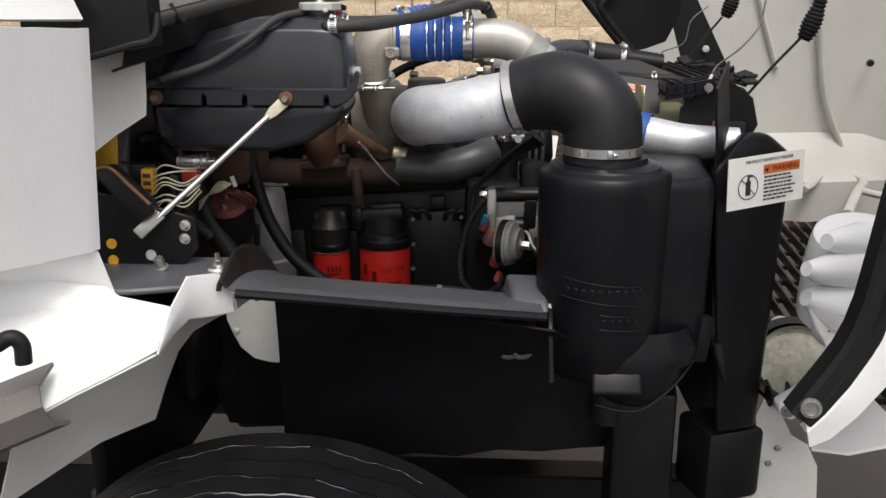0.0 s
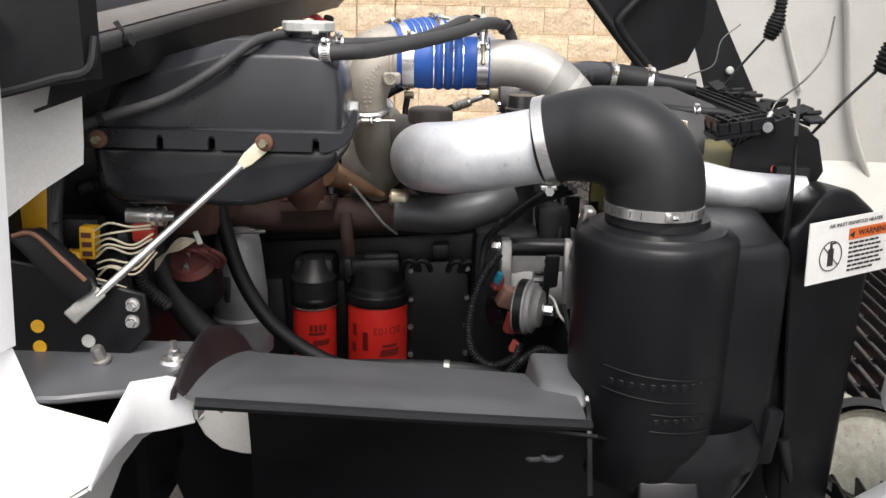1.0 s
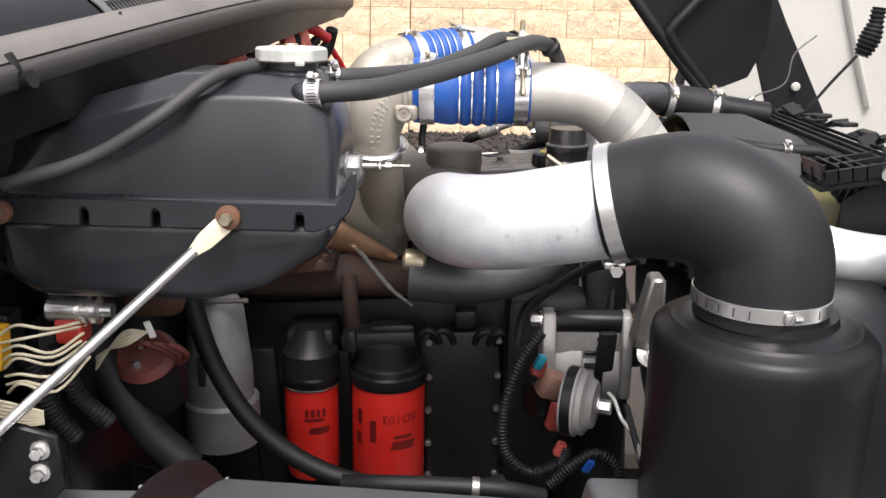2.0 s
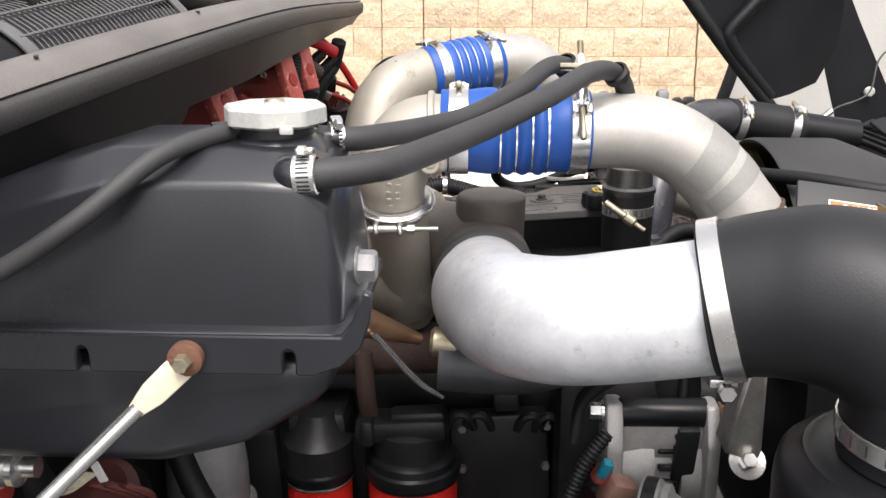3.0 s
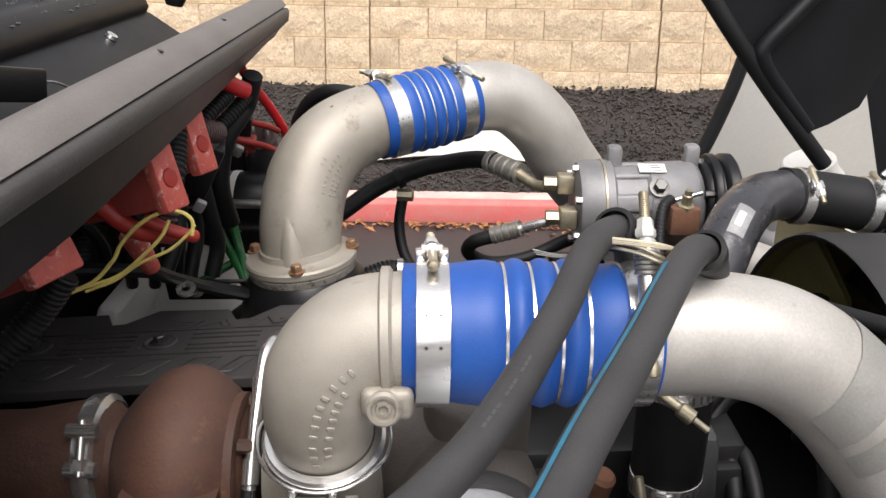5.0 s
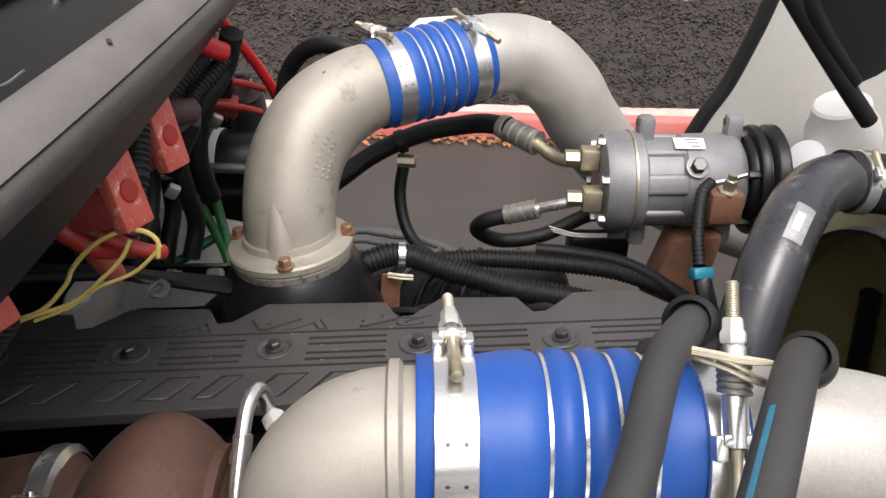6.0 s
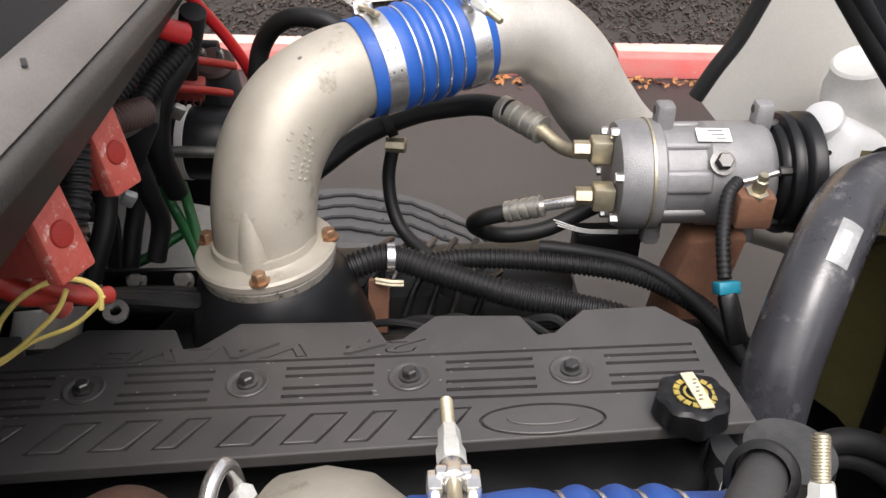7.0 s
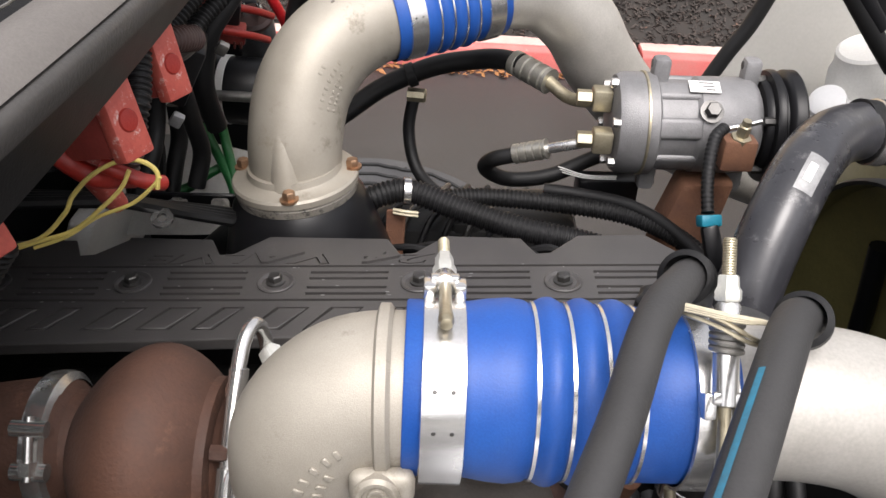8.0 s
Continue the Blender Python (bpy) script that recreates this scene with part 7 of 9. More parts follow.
corr("wire_conduit", [(-0.475, 2.34, 1.52), (-0.459, 2.36, 1.541), (-0.448, 2.38, 1.551), (-0.436, 2.40, 1.566), (-0.420, 2.43, 1.582)], 0.0095, "black corrugated conduit under the cowl end", None, "conduits")
corr("wire_conduit", [(-0.455, 2.38, 1.515), (-0.438, 2.40, 1.533), (-0.429, 2.42, 1.546), (-0.415, 2.44, 1.560), (-0.402, 2.465, 1.576)], 0.0098, "black corrugated conduit beside the red boot", None, "conduits")
single("conduit_clamp", tube(B(), [(-0.408, 2.312, 1.572), (-0.406, 2.318, 1.560), (-0.412, 2.326, 1.550), (-0.424, 2.33, 1.538), (-0.437, 2.33, 1.531)], 0.0042, 8, 5), DULL, "dull plated clamp at the end of the brown conduit", "clamp")
hose("engine_cable", [(-0.395, 2.455, 1.600), (-0.399, 2.46, 1.588), (-0.409, 2.47, 1.560), (-0.419, 2.46, 1.543), (-0.435, 2.45, 1.515), (-0.445, 2.45, 1.46), (-0.44, 2.47, 1.40)], 0.0125, "thick black cable under the red boot", RUBBER, "cable", 12, 6, group="engine cables")
for pts in ([(-0.498, 2.505, 1.41), (-0.496, 2.50, 1.369), (-0.499, 2.48, 1.34), (-0.504, 2.46, 1.30)], [(-0.486, 2.41, 1.46), (-0.488, 2.40, 1.425), (-0.490, 2.38, 1.401), (-0.503, 2.36, 1.36)], [(-0.46, 2.42, 1.47), (-0.455, 2.43, 1.42), (-0.452, 2.44, 1.38), (-0.46, 2.43, 1.34)]):
    hose("engine_cable", pts, 0.0105, "black hose dropping behind the elbow", RUBBER, "cable", 10, 6, group="engine cables")
corr("wire_conduit", [(-0.62, 1.92, 1.36), (-0.55, 1.98, 1.42), (-0.5, 2.02, 1.47), (-0.47, 2.03, 1.51)], 0.013, "black corrugated conduit rising beside the turbo", None, "conduits")
hose("battery_cable", [(-0.432, 2.118, 1.528), (-0.413, 2.12, 1.518), (-0.399, 2.124, 1.511), (-0.392, 2.135, 1.505)], 0.0062, "short dusty red battery cable", REDRUB, "cable", group="battery cables")
hose("battery_cable", [(-0.478, 2.115, 1.548), (-0.466, 2.118, 1.537), (-0.455, 2.12, 1.525), (-0.438, 2.122, 1.514), (-0.42, 2.15, 1.50)], 0.0085, "dusty red battery cable at the lower junction", REDRUB, "cable", group="battery cables")
hose("battery_cable", [(-0.437, 2.585, 1.585), (-0.424, 2.60, 1.558), (-0.402, 2.62, 1.516), (-0.384, 2.64, 1.468), (-0.38, 2.66, 1.42)], 0.0068, "bright red battery cable behind the elbow", REDCABLE, "cable", group="battery cables")
hose("battery_cable", [(-0.440, 2.405, 1.606), (-0.421, 2.42, 1.598), (-0.412, 2.43, 1.590), (-0.402, 2.442, 1.583)], 0.0105, "bright red cable boot at the cowl end", REDCABLE, "cable", group="battery cables")
for p, r in (([(-0.53, 2.09, 1.458), (-0.482, 2.095, 1.471), (-0.458, 2.098, 1.493), (-0.449, 2.10, 1.509), (-0.431, 2.10, 1.528), (-0.41, 2.10, 1.540), (-0.393, 2.10, 1.541), (-0.383, 2.10, 1.533), (-0.384, 2.10, 1.519)], 0.0030),
             ([(-0.53, 2.085, 1.454), (-0.482, 2.093, 1.470), (-0.452, 2.096, 1.481), (-0.429, 2.098, 1.500), (-0.412, 2.10, 1.517), (-0.404, 2.102, 1.532)], 0.0028),
             ([(-0.482, 2.09, 1.467), (-0.457, 2.095, 1.476), (-0.434, 2.10, 1.491), (-0.405, 2.10, 1.505), (-0.388, 2.10, 1.520), (-0.381, 2.10, 1.529)], 0.0025)):
    hose("yellow_wire", p, r * 0.62, "looping yellow wire below the junction blocks", YWIRE, "wire", 8, 8, group="yellow wires")
for pts in ([(-0.475, 2.53, 1.375), (-0.460, 2.52, 1.347), (-0.445, 2.50, 1.333), (-0.431, 2.48, 1.318), (-0.42, 2.46, 1.29)], [(-0.452, 2.53, 1.38), (-0.444, 2.52, 1.349), (-0.435, 2.50, 1.334), (-0.427, 2.48, 1.318), (-0.41, 2.46, 1.29)], [(-0.50, 2.47, 1.308), (-0.482, 2.48, 1.313), (-0.467, 2.50, 1.319), (-0.451, 2.51, 1.326)]):
    hose("green_cable", pts, 0.0062, "green insulated cable beside the elbow", GREEN, "cable", 10, 6, group="green cables")
# solenoid cans behind the elbow
t = thing("relay_solenoid", (-0.43, 2.69, 1.42), "brown-topped cylindrical relay with two studs", "relay")
part("can", lathe(B(), [(0.026, -0.03), (0.0275, -0.02), (0.0275, 0.05), (0.026, 0.056)], (-0.441, 2.725, 1.405), (0.0, -0.45, 0.9), 28), PIPEDARK, t)
part("top", lathe(B(), [(0.026, 0), (0.0265, 0.006), (0.022, 0.010), (0.0, 0.010)], V((-0.441, 2.725, 1.405)) + V((0.0, -0.45, 0.9)).normalized() * 0.055, (0.0, -0.45, 0.9), 24), BROWNCON, t)
for s in (-0.012, 0.012):
    part("stud", lathe(B(), [(0.005, 0), (0.005, 0.014), (0.003, 0.02)], V((-0.441 + s * 0.9, 2.725, 1.405)) + V((0.0, -0.45, 0.9)).normalized() * 0.065, (0.0, -0.45, 0.9), 8), STEEL, t)
t = thing("starter_relay", (-0.50, 2.62, 1.36), "black cylindrical motor with a white tape mark", "motor")
part("body", lathe(B(), [(0.034, 0), (0.046, 0.005), (0.046, 0.10), (0.036, 0.115), (0.032, 0.14)], (-0.520, 2.655, 1.372), (0.99, -0.08, 0.0), 32), SATIN, t)
part("tape", band(B(), V((-0.520, 2.655, 1.372)) + V((0.99, -0.08, 0.0)).normalized() * 0.05, (0.99, -0.08, 0.0), 0.0462, 0.011, 0.0008), PAPER, t, "white paper tape")
part("shaft", lathe(B(), [(0.007, 0), (0.007, 0.12)], (-0.505, 2.60, 1.384), (1, 0.0, 0), 12), DULL, t)
# lower clutter: brackets and looms at the firewall foot
t = thing("cable_bracket", (-0.45, 2.4, 1.3), "dark steel bracket with two plated nuts", "bracket")
part("plate", box(B(), (-0.463, 2.414, 1.327), (0.105, 0.006, 0.034), (20, 0, 3), 0.003), SATIN, t)
for x in (-0.476, -0.427):
    part("nut", hexbolt(B(), (x, 2.408, 1.330), (0, -0.9, 0.35), 0.008, 0.01, 0.011), DULL, t)
for k in range(5):
    o = 0.008 * k
    hose("engine_cable", [(-0.56, 2.20 + o, 1.44 - o * 0.3), (-0.479, 2.23 + o, 1.430 - o * 0.5), (-0.463, 2.262 + o, 1.410 - o * 0.6), (-0.435, 2.30 + o, 1.380 - o * 0.4), (-0.393, 2.325 + o, 1.358 - o * 0.3)], 0.006 + 0.001 * (k % 3), "black cable lying behind the valve cover", RUBBER, "cable", 8, 6, group="engine cables")
single("cable_lug", lathe(B(), [(0.011, -0.002), (0.011, 0.002), (0.005, 0.002), (0.005, -0.002)], (-0.446, 2.268, 1.392), (0.1, -0.5, 1), 18, cap=False), STEEL, "plated ring cable lug", "lug")
for k in range(4):
    x = -0.64 + 0.03 * k
    hose("engine_cable", [(x, 2.3 + 0.03 * k, 1.52), (x + 0.02, 2.36 + 0.02 * k, 1.46), (x + 0.05, 2.40 + 0.01 * k, 1.40), (x + 0.04, 2.44, 1.32)], 0.008, "black cable hanging in front of the firewall", RUBBER, "cable", 8, 6, group="engine cables")

# looms and hoses crowding the space behind the elbow
tr = random.Random(21)
for k in range(9):
    x, y = tr.uniform(-0.62, -0.50), tr.uniform(2.40, 2.54)
    p = [(x - 0.06, y - 0.02, 1.60 - tr.uniform(0, 0.05)), (x + tr.uniform(-0.02, 0.02), y + tr.uniform(0, 0.05), 1.53), (x + tr.uniform(-0.03, 0.02), y + tr.uniform(-0.02, 0.04), 1.45), (x + tr.uniform(-0.04, 0.02), y + tr.uniform(-0.04, 0.04), 1.37)]
    if k % 3 == 0:
        corr("wire_conduit", p, tr.uniform(0.010, 0.013), "black corrugated conduit in the loom behind the elbow", None, "conduits")
    else:
        hose("engine_cable", p, tr.uniform(0.003, 0.007), "black cable in the loom behind the elbow", RUBBER, "cable", 8, 6, group="engine cables")
t = thing("loom_connector", (-0.425, 2.46, 1.49), "brown-red ribbed connector with black plug", "connector")
part("body", box(B(), (-0.431, 2.525, 1.496), (0.040, 0.02, 0.022), (10, 8, 10), 0.003), REDBODY, t)
for k in range(5):
    part("rib", box(B(), (-0.446 + 0.0075 * k, 2.515 + 0.001 * k, 1.483), (0.003, 0.006, 0.009), (10, 8, 10), 0.001, 1), REDDIRT, t)
part("plug", box(B(), (-0.434, 2.528, 1.520), (0.036, 0.022, 0.03), (10, 8, 10), 0.004), SATIN, t)
single("cable_boot", tube(B(), [(-0.468, 2.18, 1.49), (-0.462, 2.19, 1.465), (-0.458, 2.2, 1.445)], lambda f: 0.013 - 0.004 * f, 14, 5), PINK, "dusty pink cable boot below the junction block", "boot")
t = thing("far_inner_fender", (-0.42, 2.66, 1.2), "pale inner fender panel on the far side", "fender")
part("panel", sheet(B(), [[(-0.64, 2.62, 1.31), (-0.54, 2.63, 1.31), (-0.42, 2.64, 1.28)], [(-0.64, 2.60, 1.26), (-0.53, 2.60, 1.25), (-0.41, 2.62, 1.23)], [(-0.64, 2.57, 1.18), (-0.52, 2.58, 1.18), (-0.40, 2.60, 1.18)]], 0.004), WHITEIN, t)
for k, y in enumerate((2.50, 2.47)):
    hose("battery_cable", [(-0.47, y, 1.535 - 0.02 * k), (-0.44, y + 0.02, 1.53 - 0.02 * k), (-0.405, y + 0.05, 1.515 - 0.02 * k), (-0.39, y + 0.08, 1.50 - 0.02 * k)], 0.0045, "thin red cable to the round relay", REDRUB, "cable", group="battery cables")
single("loom_bracket", box(B(), (-0.45, 2.40, 1.50), (0.03, 0.05, 0.07), (10, 25, 15), 0.004), SATIN, "black steel loom bracket below the cowl", "bracket")
for p, m_, lab in (((-0.43, 2.37, 1.535), REDDIRT, "grimy red terminal boot in the loom"), ((-0.415, 2.43, 1.51), DULL, "plated terminal in the loom"), ((-0.44, 2.33, 1.47), PAPERGREY, "grey tag in the loom")):
    single("wire_terminal", box(B(), p, (0.012, 0.008, 0.016), (20, 30, 15), 0.002), m_, lab, "connector", "wire terminals")


# ---- air conditioning compressor ----
def build_compressor():
    t = thing("ac_compressor", (0.1, 2.455, 1.37), "grey alloy air conditioning compressor on a rusty bracket", "compressor")
    c = V((0.014, 2.455, 1.438))
    ax = V((1, 0.0, 0.03)).normalized()
    part("rear_head", lathe(B(), [(0.040, 0), (0.054, 0.004), (0.0575, 0.012), (0.0575, 0.033)], c, ax, 48), COMP, t)
    part("gasket", lathe(B(), [(0.057, 0.033), (0.059, 0.0335), (0.059, 0.036), (0.057, 0.0365)], c, ax, 48, cap=False), ZINC, t, "thin brass-coloured gasket")
    bm = lathe(B(), [(0.0575, 0.0365), (0.0575, 0.046), (0.050, 0.050), (0.050, 0.088), (0.054, 0.093), (0.0545, 0.15), (0.049, 0.158), (0.04, 0.163)], c, ax, 48)
    part("body", bm, COMP, t, "grey cast alloy body")
    u, w, d = basis(ax)
    for k in range(7):
        bm = B()
        a = k * math.tau / 7 + 0.3
        p = c + d * 0.070 + (u * math.cos(a) + w * math.sin(a)) * 0.0475
        m = Matrix((d, u * math.cos(a) + w * math.sin(a), d.cross(u * math.cos(a) + w * math.sin(a)))).transposed()
        box(bm, p, (0.05, 0.012, 0.024), m, 0.005, 3)
        part("body_rib", bm, COMP, t)
    for x in (0.05, 0.15):
        for s in (1, -1):
            bm = box(B(), c + d * x + V((0, 0.010 * s, 0.058 * s)), (0.020, 0.022, 0.036), None, 0.006)
            ear = part("ear", bm, COMP, t)
            part("ear_hole", lathe(B(), [(0.0045, -0.0105), (0.0045, 0.0105)], c + d * x + V((0, 0.011 * s, 0.067 * s)), (1, 0, 0), 16), INK, ear)
    for k in range(6):
        a = k * math.tau / 6 + 0.4
        p = c + (u * math.cos(a) + w * math.sin(a)) * 0.05
        part("head_bolt", hexbolt(B(), p + d * 0.004, -d, 0.0055, 0.008), STEEL, t)
    part("oil_plug", hexbolt(B(), (0.114, 2.412, 1.4745), (0, -0.7, 0.65), 0.0085, 0.009, 0.013), BOLT, t)
    m = Matrix.Rotation(radians(45), 3, 'X')
    part("maker_plate", box(B(), (0.108, 2.4355, 1.4935), (0.034, 0.018, 0.001), (20, 0, 0)), PAPER, t, "white printed maker's label")
    bm = B()
    for k in range(3):
        box(bm, (0.110 + 0.002 * k, 2.4405 - 0.005 * k, 1.4961 - 0.0018 * k), (0.016 - 0.003 * k, 0.0013, 0.0006), (20, 0, 0))
    part("label_bar", bm, BOLT, t)
    # clutch and pulley
    bm = lathe(B(), [(0.03, 0.160), (0.05, 0.163), (0.053, 0.167), (0.053, 0.171)], c, ax, 48)
    part("clutch_coil", bm, SATIN, t)
    bm = lathe(B(), [(0.05, 0.170), (0.062, 0.171), (0.0635, 0.174), (0.0635, 0.179), (0.055, 0.183), (0.055, 0.185), (0.0625, 0.189), (0.0635, 0.191), (0.0635, 0.201), (0.060, 0.204), (0.052, 0.2045), (0.050, 0.202), (0.03, 0.203)], c, ax, 56)
    part("pulley", bm, SATIN, t, "black grooved belt pulley")
    part("hub", lathe(B(), [(0.026, 0.200), (0.026, 0.210), (0.012, 0.212), (0.012, 0.218), (0, 0.219)], c, ax, 30, cap=False), DULL, t)
    for k in range(5):
        a = k * math.tau / 5 + 0.5
        part("coil_bolt", hexbolt(B(), c + d * 0.158 + (u * math.cos(a) + w * math.sin(a)) * 0.0525, d, 0.005, 0.012), BOLT, t)
    # fittings
    for (y, z) in ((2.455, 1.466), (2.418, 1.432)):
        bm = box(B(), (0.002, y, z), (0.022, 0.022, 0.026), None, 0.003)
        lathe(bm, [(0.0095, -0.016), (0.0095, 0.0)], (-0.01, y, z), (1, 0, 0), 6)
        part("port_nut", bm, ZINC, t, "brass-coloured port nut")
    bm = box(B(), (0.136, 2.372, 1.447), (0.036, 0.026, 0.035), None, 0.004)
    part("valve_block", bm, RUST, t, "rust-brown valve block")
    bm = lathe(B(), [(0.011, 0), (0.011, 0.007), (0.0065, 0.008), (0.0065, 0.02), (0.0048, 0.021), (0.0048, 0.027)], (0.136, 2.370, 1.460), (0.05, -0.2, 1), 6)
    part("valve", bm, ZINC, t)
    part("arm", tube(B(), [(0.118, 2.388, 1.464), (0.14, 2.388, 1.470), (0.162, 2.392, 1.475)], 0.003, 10, 4), STEEL, t)
    bm = prism(B(), [(0.075, 1.25), (0.085, 1.33), (0.10, 1.385), (0.16, 1.39), (0.15, 1.33), (0.17, 1.25)], 2.41, 2.46, "xz", 0.008, 2)
    part("mounting_bracket", bm, RUST, t, "rusty cast bracket")
    return t


build_compressor()


def crimped(name, pts, r, a, b, label):
    """A pressure hose with a crimped ferrule from a to b."""
    h = hose(name, pts, r, label, RUBBER, "hose", 16, 8, group="refrigerant hoses")
    a, b = V(a), V(b)
    L = (b - a).length
    prof = [(r * 0.9, 0)]
    for k in range(4):
        s = L * (0.05 + 0.9 * k / 4)
        w = L * 0.9 / 4
        prof += [(r * 1.22, s), (r * 1.22, s + w * 0.62), (r * 1.06, s + w * 0.72), (r * 1.06, s + w * 0.92)]
    prof += [(r * 1.25, L * 0.96), (r * 1.25, L), (r * 0.7, L)]
    part("ferrule", lathe(B(), prof, a, b - a, 24), FERRULE, h, "dull crimped steel ferrule")
    return h


h = crimped("refrigerant_hose", [(-0.36, 2.50, 1.36), (-0.30, 2.55, 1.39), (-0.25, 2.575, 1.42), (-0.19, 2.58, 1.447), (-0.14, 2.575, 1.46), (-0.11, 2.56, 1.468), (-0.083, 2.535, 1.472)], 0.0125, (-0.095, 2.548, 1.471), (-0.052, 2.506, 1.463), "thick black refrigerant hose arching behind the elbow")
part("metal_end", tube(B(), [(-0.055, 2.509, 1.464), (-0.035, 2.485, 1.455), (-0.018, 2.465, 1.458), (0.0, 2.455, 1.466)], 0.0075, 14, 6), ZINC, h, "bent plated tube end")
h = crimped("refrigerant_hose", [(0.06, 2.53, 1.37), (0.02, 2.52, 1.363), (-0.04, 2.50, 1.343), (-0.09, 2.495, 1.338), (-0.12, 2.48, 1.358), (-0.115, 2.455, 1.383), (-0.085, 2.445, 1.397)], 0.0095, (-0.092, 2.447, 1.395), (-0.055, 2.435, 1.41), "thin black refrigerant hose looping under the compressor")
part("metal_end", tube(B(), [(-0.057, 2.436, 1.409), (-0.03, 2.425, 1.421), (0.0, 2.418, 1.432)], 0.006, 14, 5), STEEL, h, "straight plated tube end")
h = hose("drain_hose", [(-0.213, 2.585, 1.41), (-0.219, 2.575, 1.36), (-0.205, 2.55, 1.315), (-0.165, 2.51, 1.295), (-0.11, 2.47, 1.285)], 0.008, "thin black hose hanging from the refrigerant line", RUBBER)
bm = lathe(B(), [(0.0095, 0), (0.0095, 0.022), (0.007, 0.024)], (-0.222, 2.58, 1.408), (1, -0.1, 0), 8)
part("tee", bm, ZINC, h, "brass tee fitting")
part("strap", band(B(), (-0.218, 2.579, 1.4345), (0.9, 0.1, 0.35), 0.0135, 0.012, 0.002, 24), RUBBER, h)

# looms across the far side
corr("wire_conduit", [(-0.30, 2.39, 1.33), (-0.25, 2.405, 1.352), (-0.21, 2.415, 1.357), (-0.15, 2.40, 1.345), (-0.08, 2.38, 1.335), (0.01, 2.36, 1.328), (0.1, 2.33, 1.31)], 0.0145, "thick black corrugated conduit along the valve cover", None, "conduits")
corr("wire_conduit", [(-0.18, 2.43, 1.34), (-0.12, 2.445, 1.338), (-0.03, 2.445, 1.334), (0.05, 2.42, 1.336), (0.10, 2.37, 1.336), (0.135, 2.31, 1.325)], 0.0115, "black corrugated conduit below the compressor", None, "conduits")
h = hose("engine_cable", [(-0.05, 2.46, 1.345), (0.0, 2.45, 1.345), (0.05, 2.425, 1.347), (0.09, 2.38, 1.343), (0.12, 2.31, 1.335), (0.14, 2.25, 1.31)], 0.0075, "smooth black cable curving below the compressor", RUBBER, "cable", group="engine cables")
part("clamp", band(B(), (-0.212, 2.415, 1.357), (0.95, 0.1, -0.05), 0.015, 0.009, 0.0012, 24), STEEL, single("conduit_bracket", prism(B(), [(-0.236, 1.27), (-0.214, 1.27), (-0.212, 1.34), (-0.234, 1.34)], 2.398, 2.402, "xz", 0.001, 1), RUST, "rusty strap bracket holding the conduit", "bracket"), "steel band")
for k in range(2):
    hose("yellow_wire", [(-0.226, 2.395, 1.343 - 0.004 * k), (-0.212, 2.388, 1.345 - 0.004 * k), (-0.198, 2.392, 1.342 - 0.004 * k)], 0.0018, "short pale tie round the conduit", CREAM, "wire", 6, 4, group="ties")
corr("sensor_conduit", [(0.122, 2.385, 1.468), (0.109, 2.368, 1.463), (0.102, 2.345, 1.442), (0.099, 2.325, 1.425), (0.099, 2.308, 1.408)], 0.0068, "thin corrugated conduit to the compressor switch")
t = thing("sensor_connector", (0.1, 2.29, 1.38), "black plug with a teal lock", "connector")
part("lock", box(B(), (0.100, 2.302, 1.402), (0.022, 0.016, 0.012), (-30, 0, 10), 0.002), TEAL, t)
part("plug", box(B(), (0.106, 2.288, 1.378), (0.018, 0.017, 0.05), (-30, -15, 0), 0.005), SATIN, t)
for k in range(8):
    hose("engine_cable", [(-0.24 + 0.03 * k, 2.36, 1.31), (-0.2 + 0.03 * k, 2.345, 1.325 + 0.004 * (k % 3)), (-0.15 + 0.025 * k, 2.335, 1.318), (-0.08 + 0.02 * k, 2.33, 1.29)], 0.004 + 0.001 * (k % 2), "thin black wire tucked behind the valve cover", RUBBER, "cable", 7, 5, group="engine cables")
single("relay_box", box(B(), (0.03, 2.49, 1.335), (0.075, 0.03, 0.035), (0, 0, 5), 0.004), SATIN, "black relay box below the compressor", "relay box")
for k in range(3):
    hose("zip_tie", [(-0.03, 2.50, 1.35 + 0.003 * k), (0.0, 2.475, 1.355 + 0.002 * k), (0.035, 2.462, 1.362 + 0.002 * k)], 0.0008, "white cable tie tail", PAPER, "cable tie", 6, 4, group="cable ties")
# backing sheet added only to keep the gap behind the motor dark
single("inner_fender_panel", box(B(), (-0.70, 2.80, 1.15), (0.50, 0.02, 0.62), (4, 0, 0), 0.006), PLASTIC, "added black backing panel that darkens the gap behind the motor", "fender panel")
single("far_tray", box(B(), (-0.2, 2.62, 1.0), (0.9, 0.02, 0.3), (6, 0, 0), 0.006), SATIN, "black far side splash panel beside the wheel", "splash panel")

# ---- upper radiator hose ----
t = thing("radiator_hose", (0.1, 2.17, 1.3), "shiny thick black upper radiator hose", "hose")
RAD = [(0.102, 2.165, 1.31), (0.102, 2.170, 1.355), (0.112, 2.190, 1.405), (0.136, 2.225, 1.455), (0.165, 2.266, 1.484), (0.198, 2.31, 1.491), (0.23, 2.342, 1.488), (0.262, 2.362, 1.484)]
part("tube", tube(B(), RAD, 0.0295, 32, 8), BIGHOSE, t)
part("sleeve", tube(B(), [(0.245, 2.357, 1.486), (0.30, 2.366, 1.478), (0.37, 2.368, 1.468)], 0.032, 32, 6), RUBBER, t, "matt rubber sleeve")
part("neck", tube(B(), [(0.36, 2.368, 1.469), (0.46, 2.37, 1.455)], 0.026, 24, 3), SATIN, t)
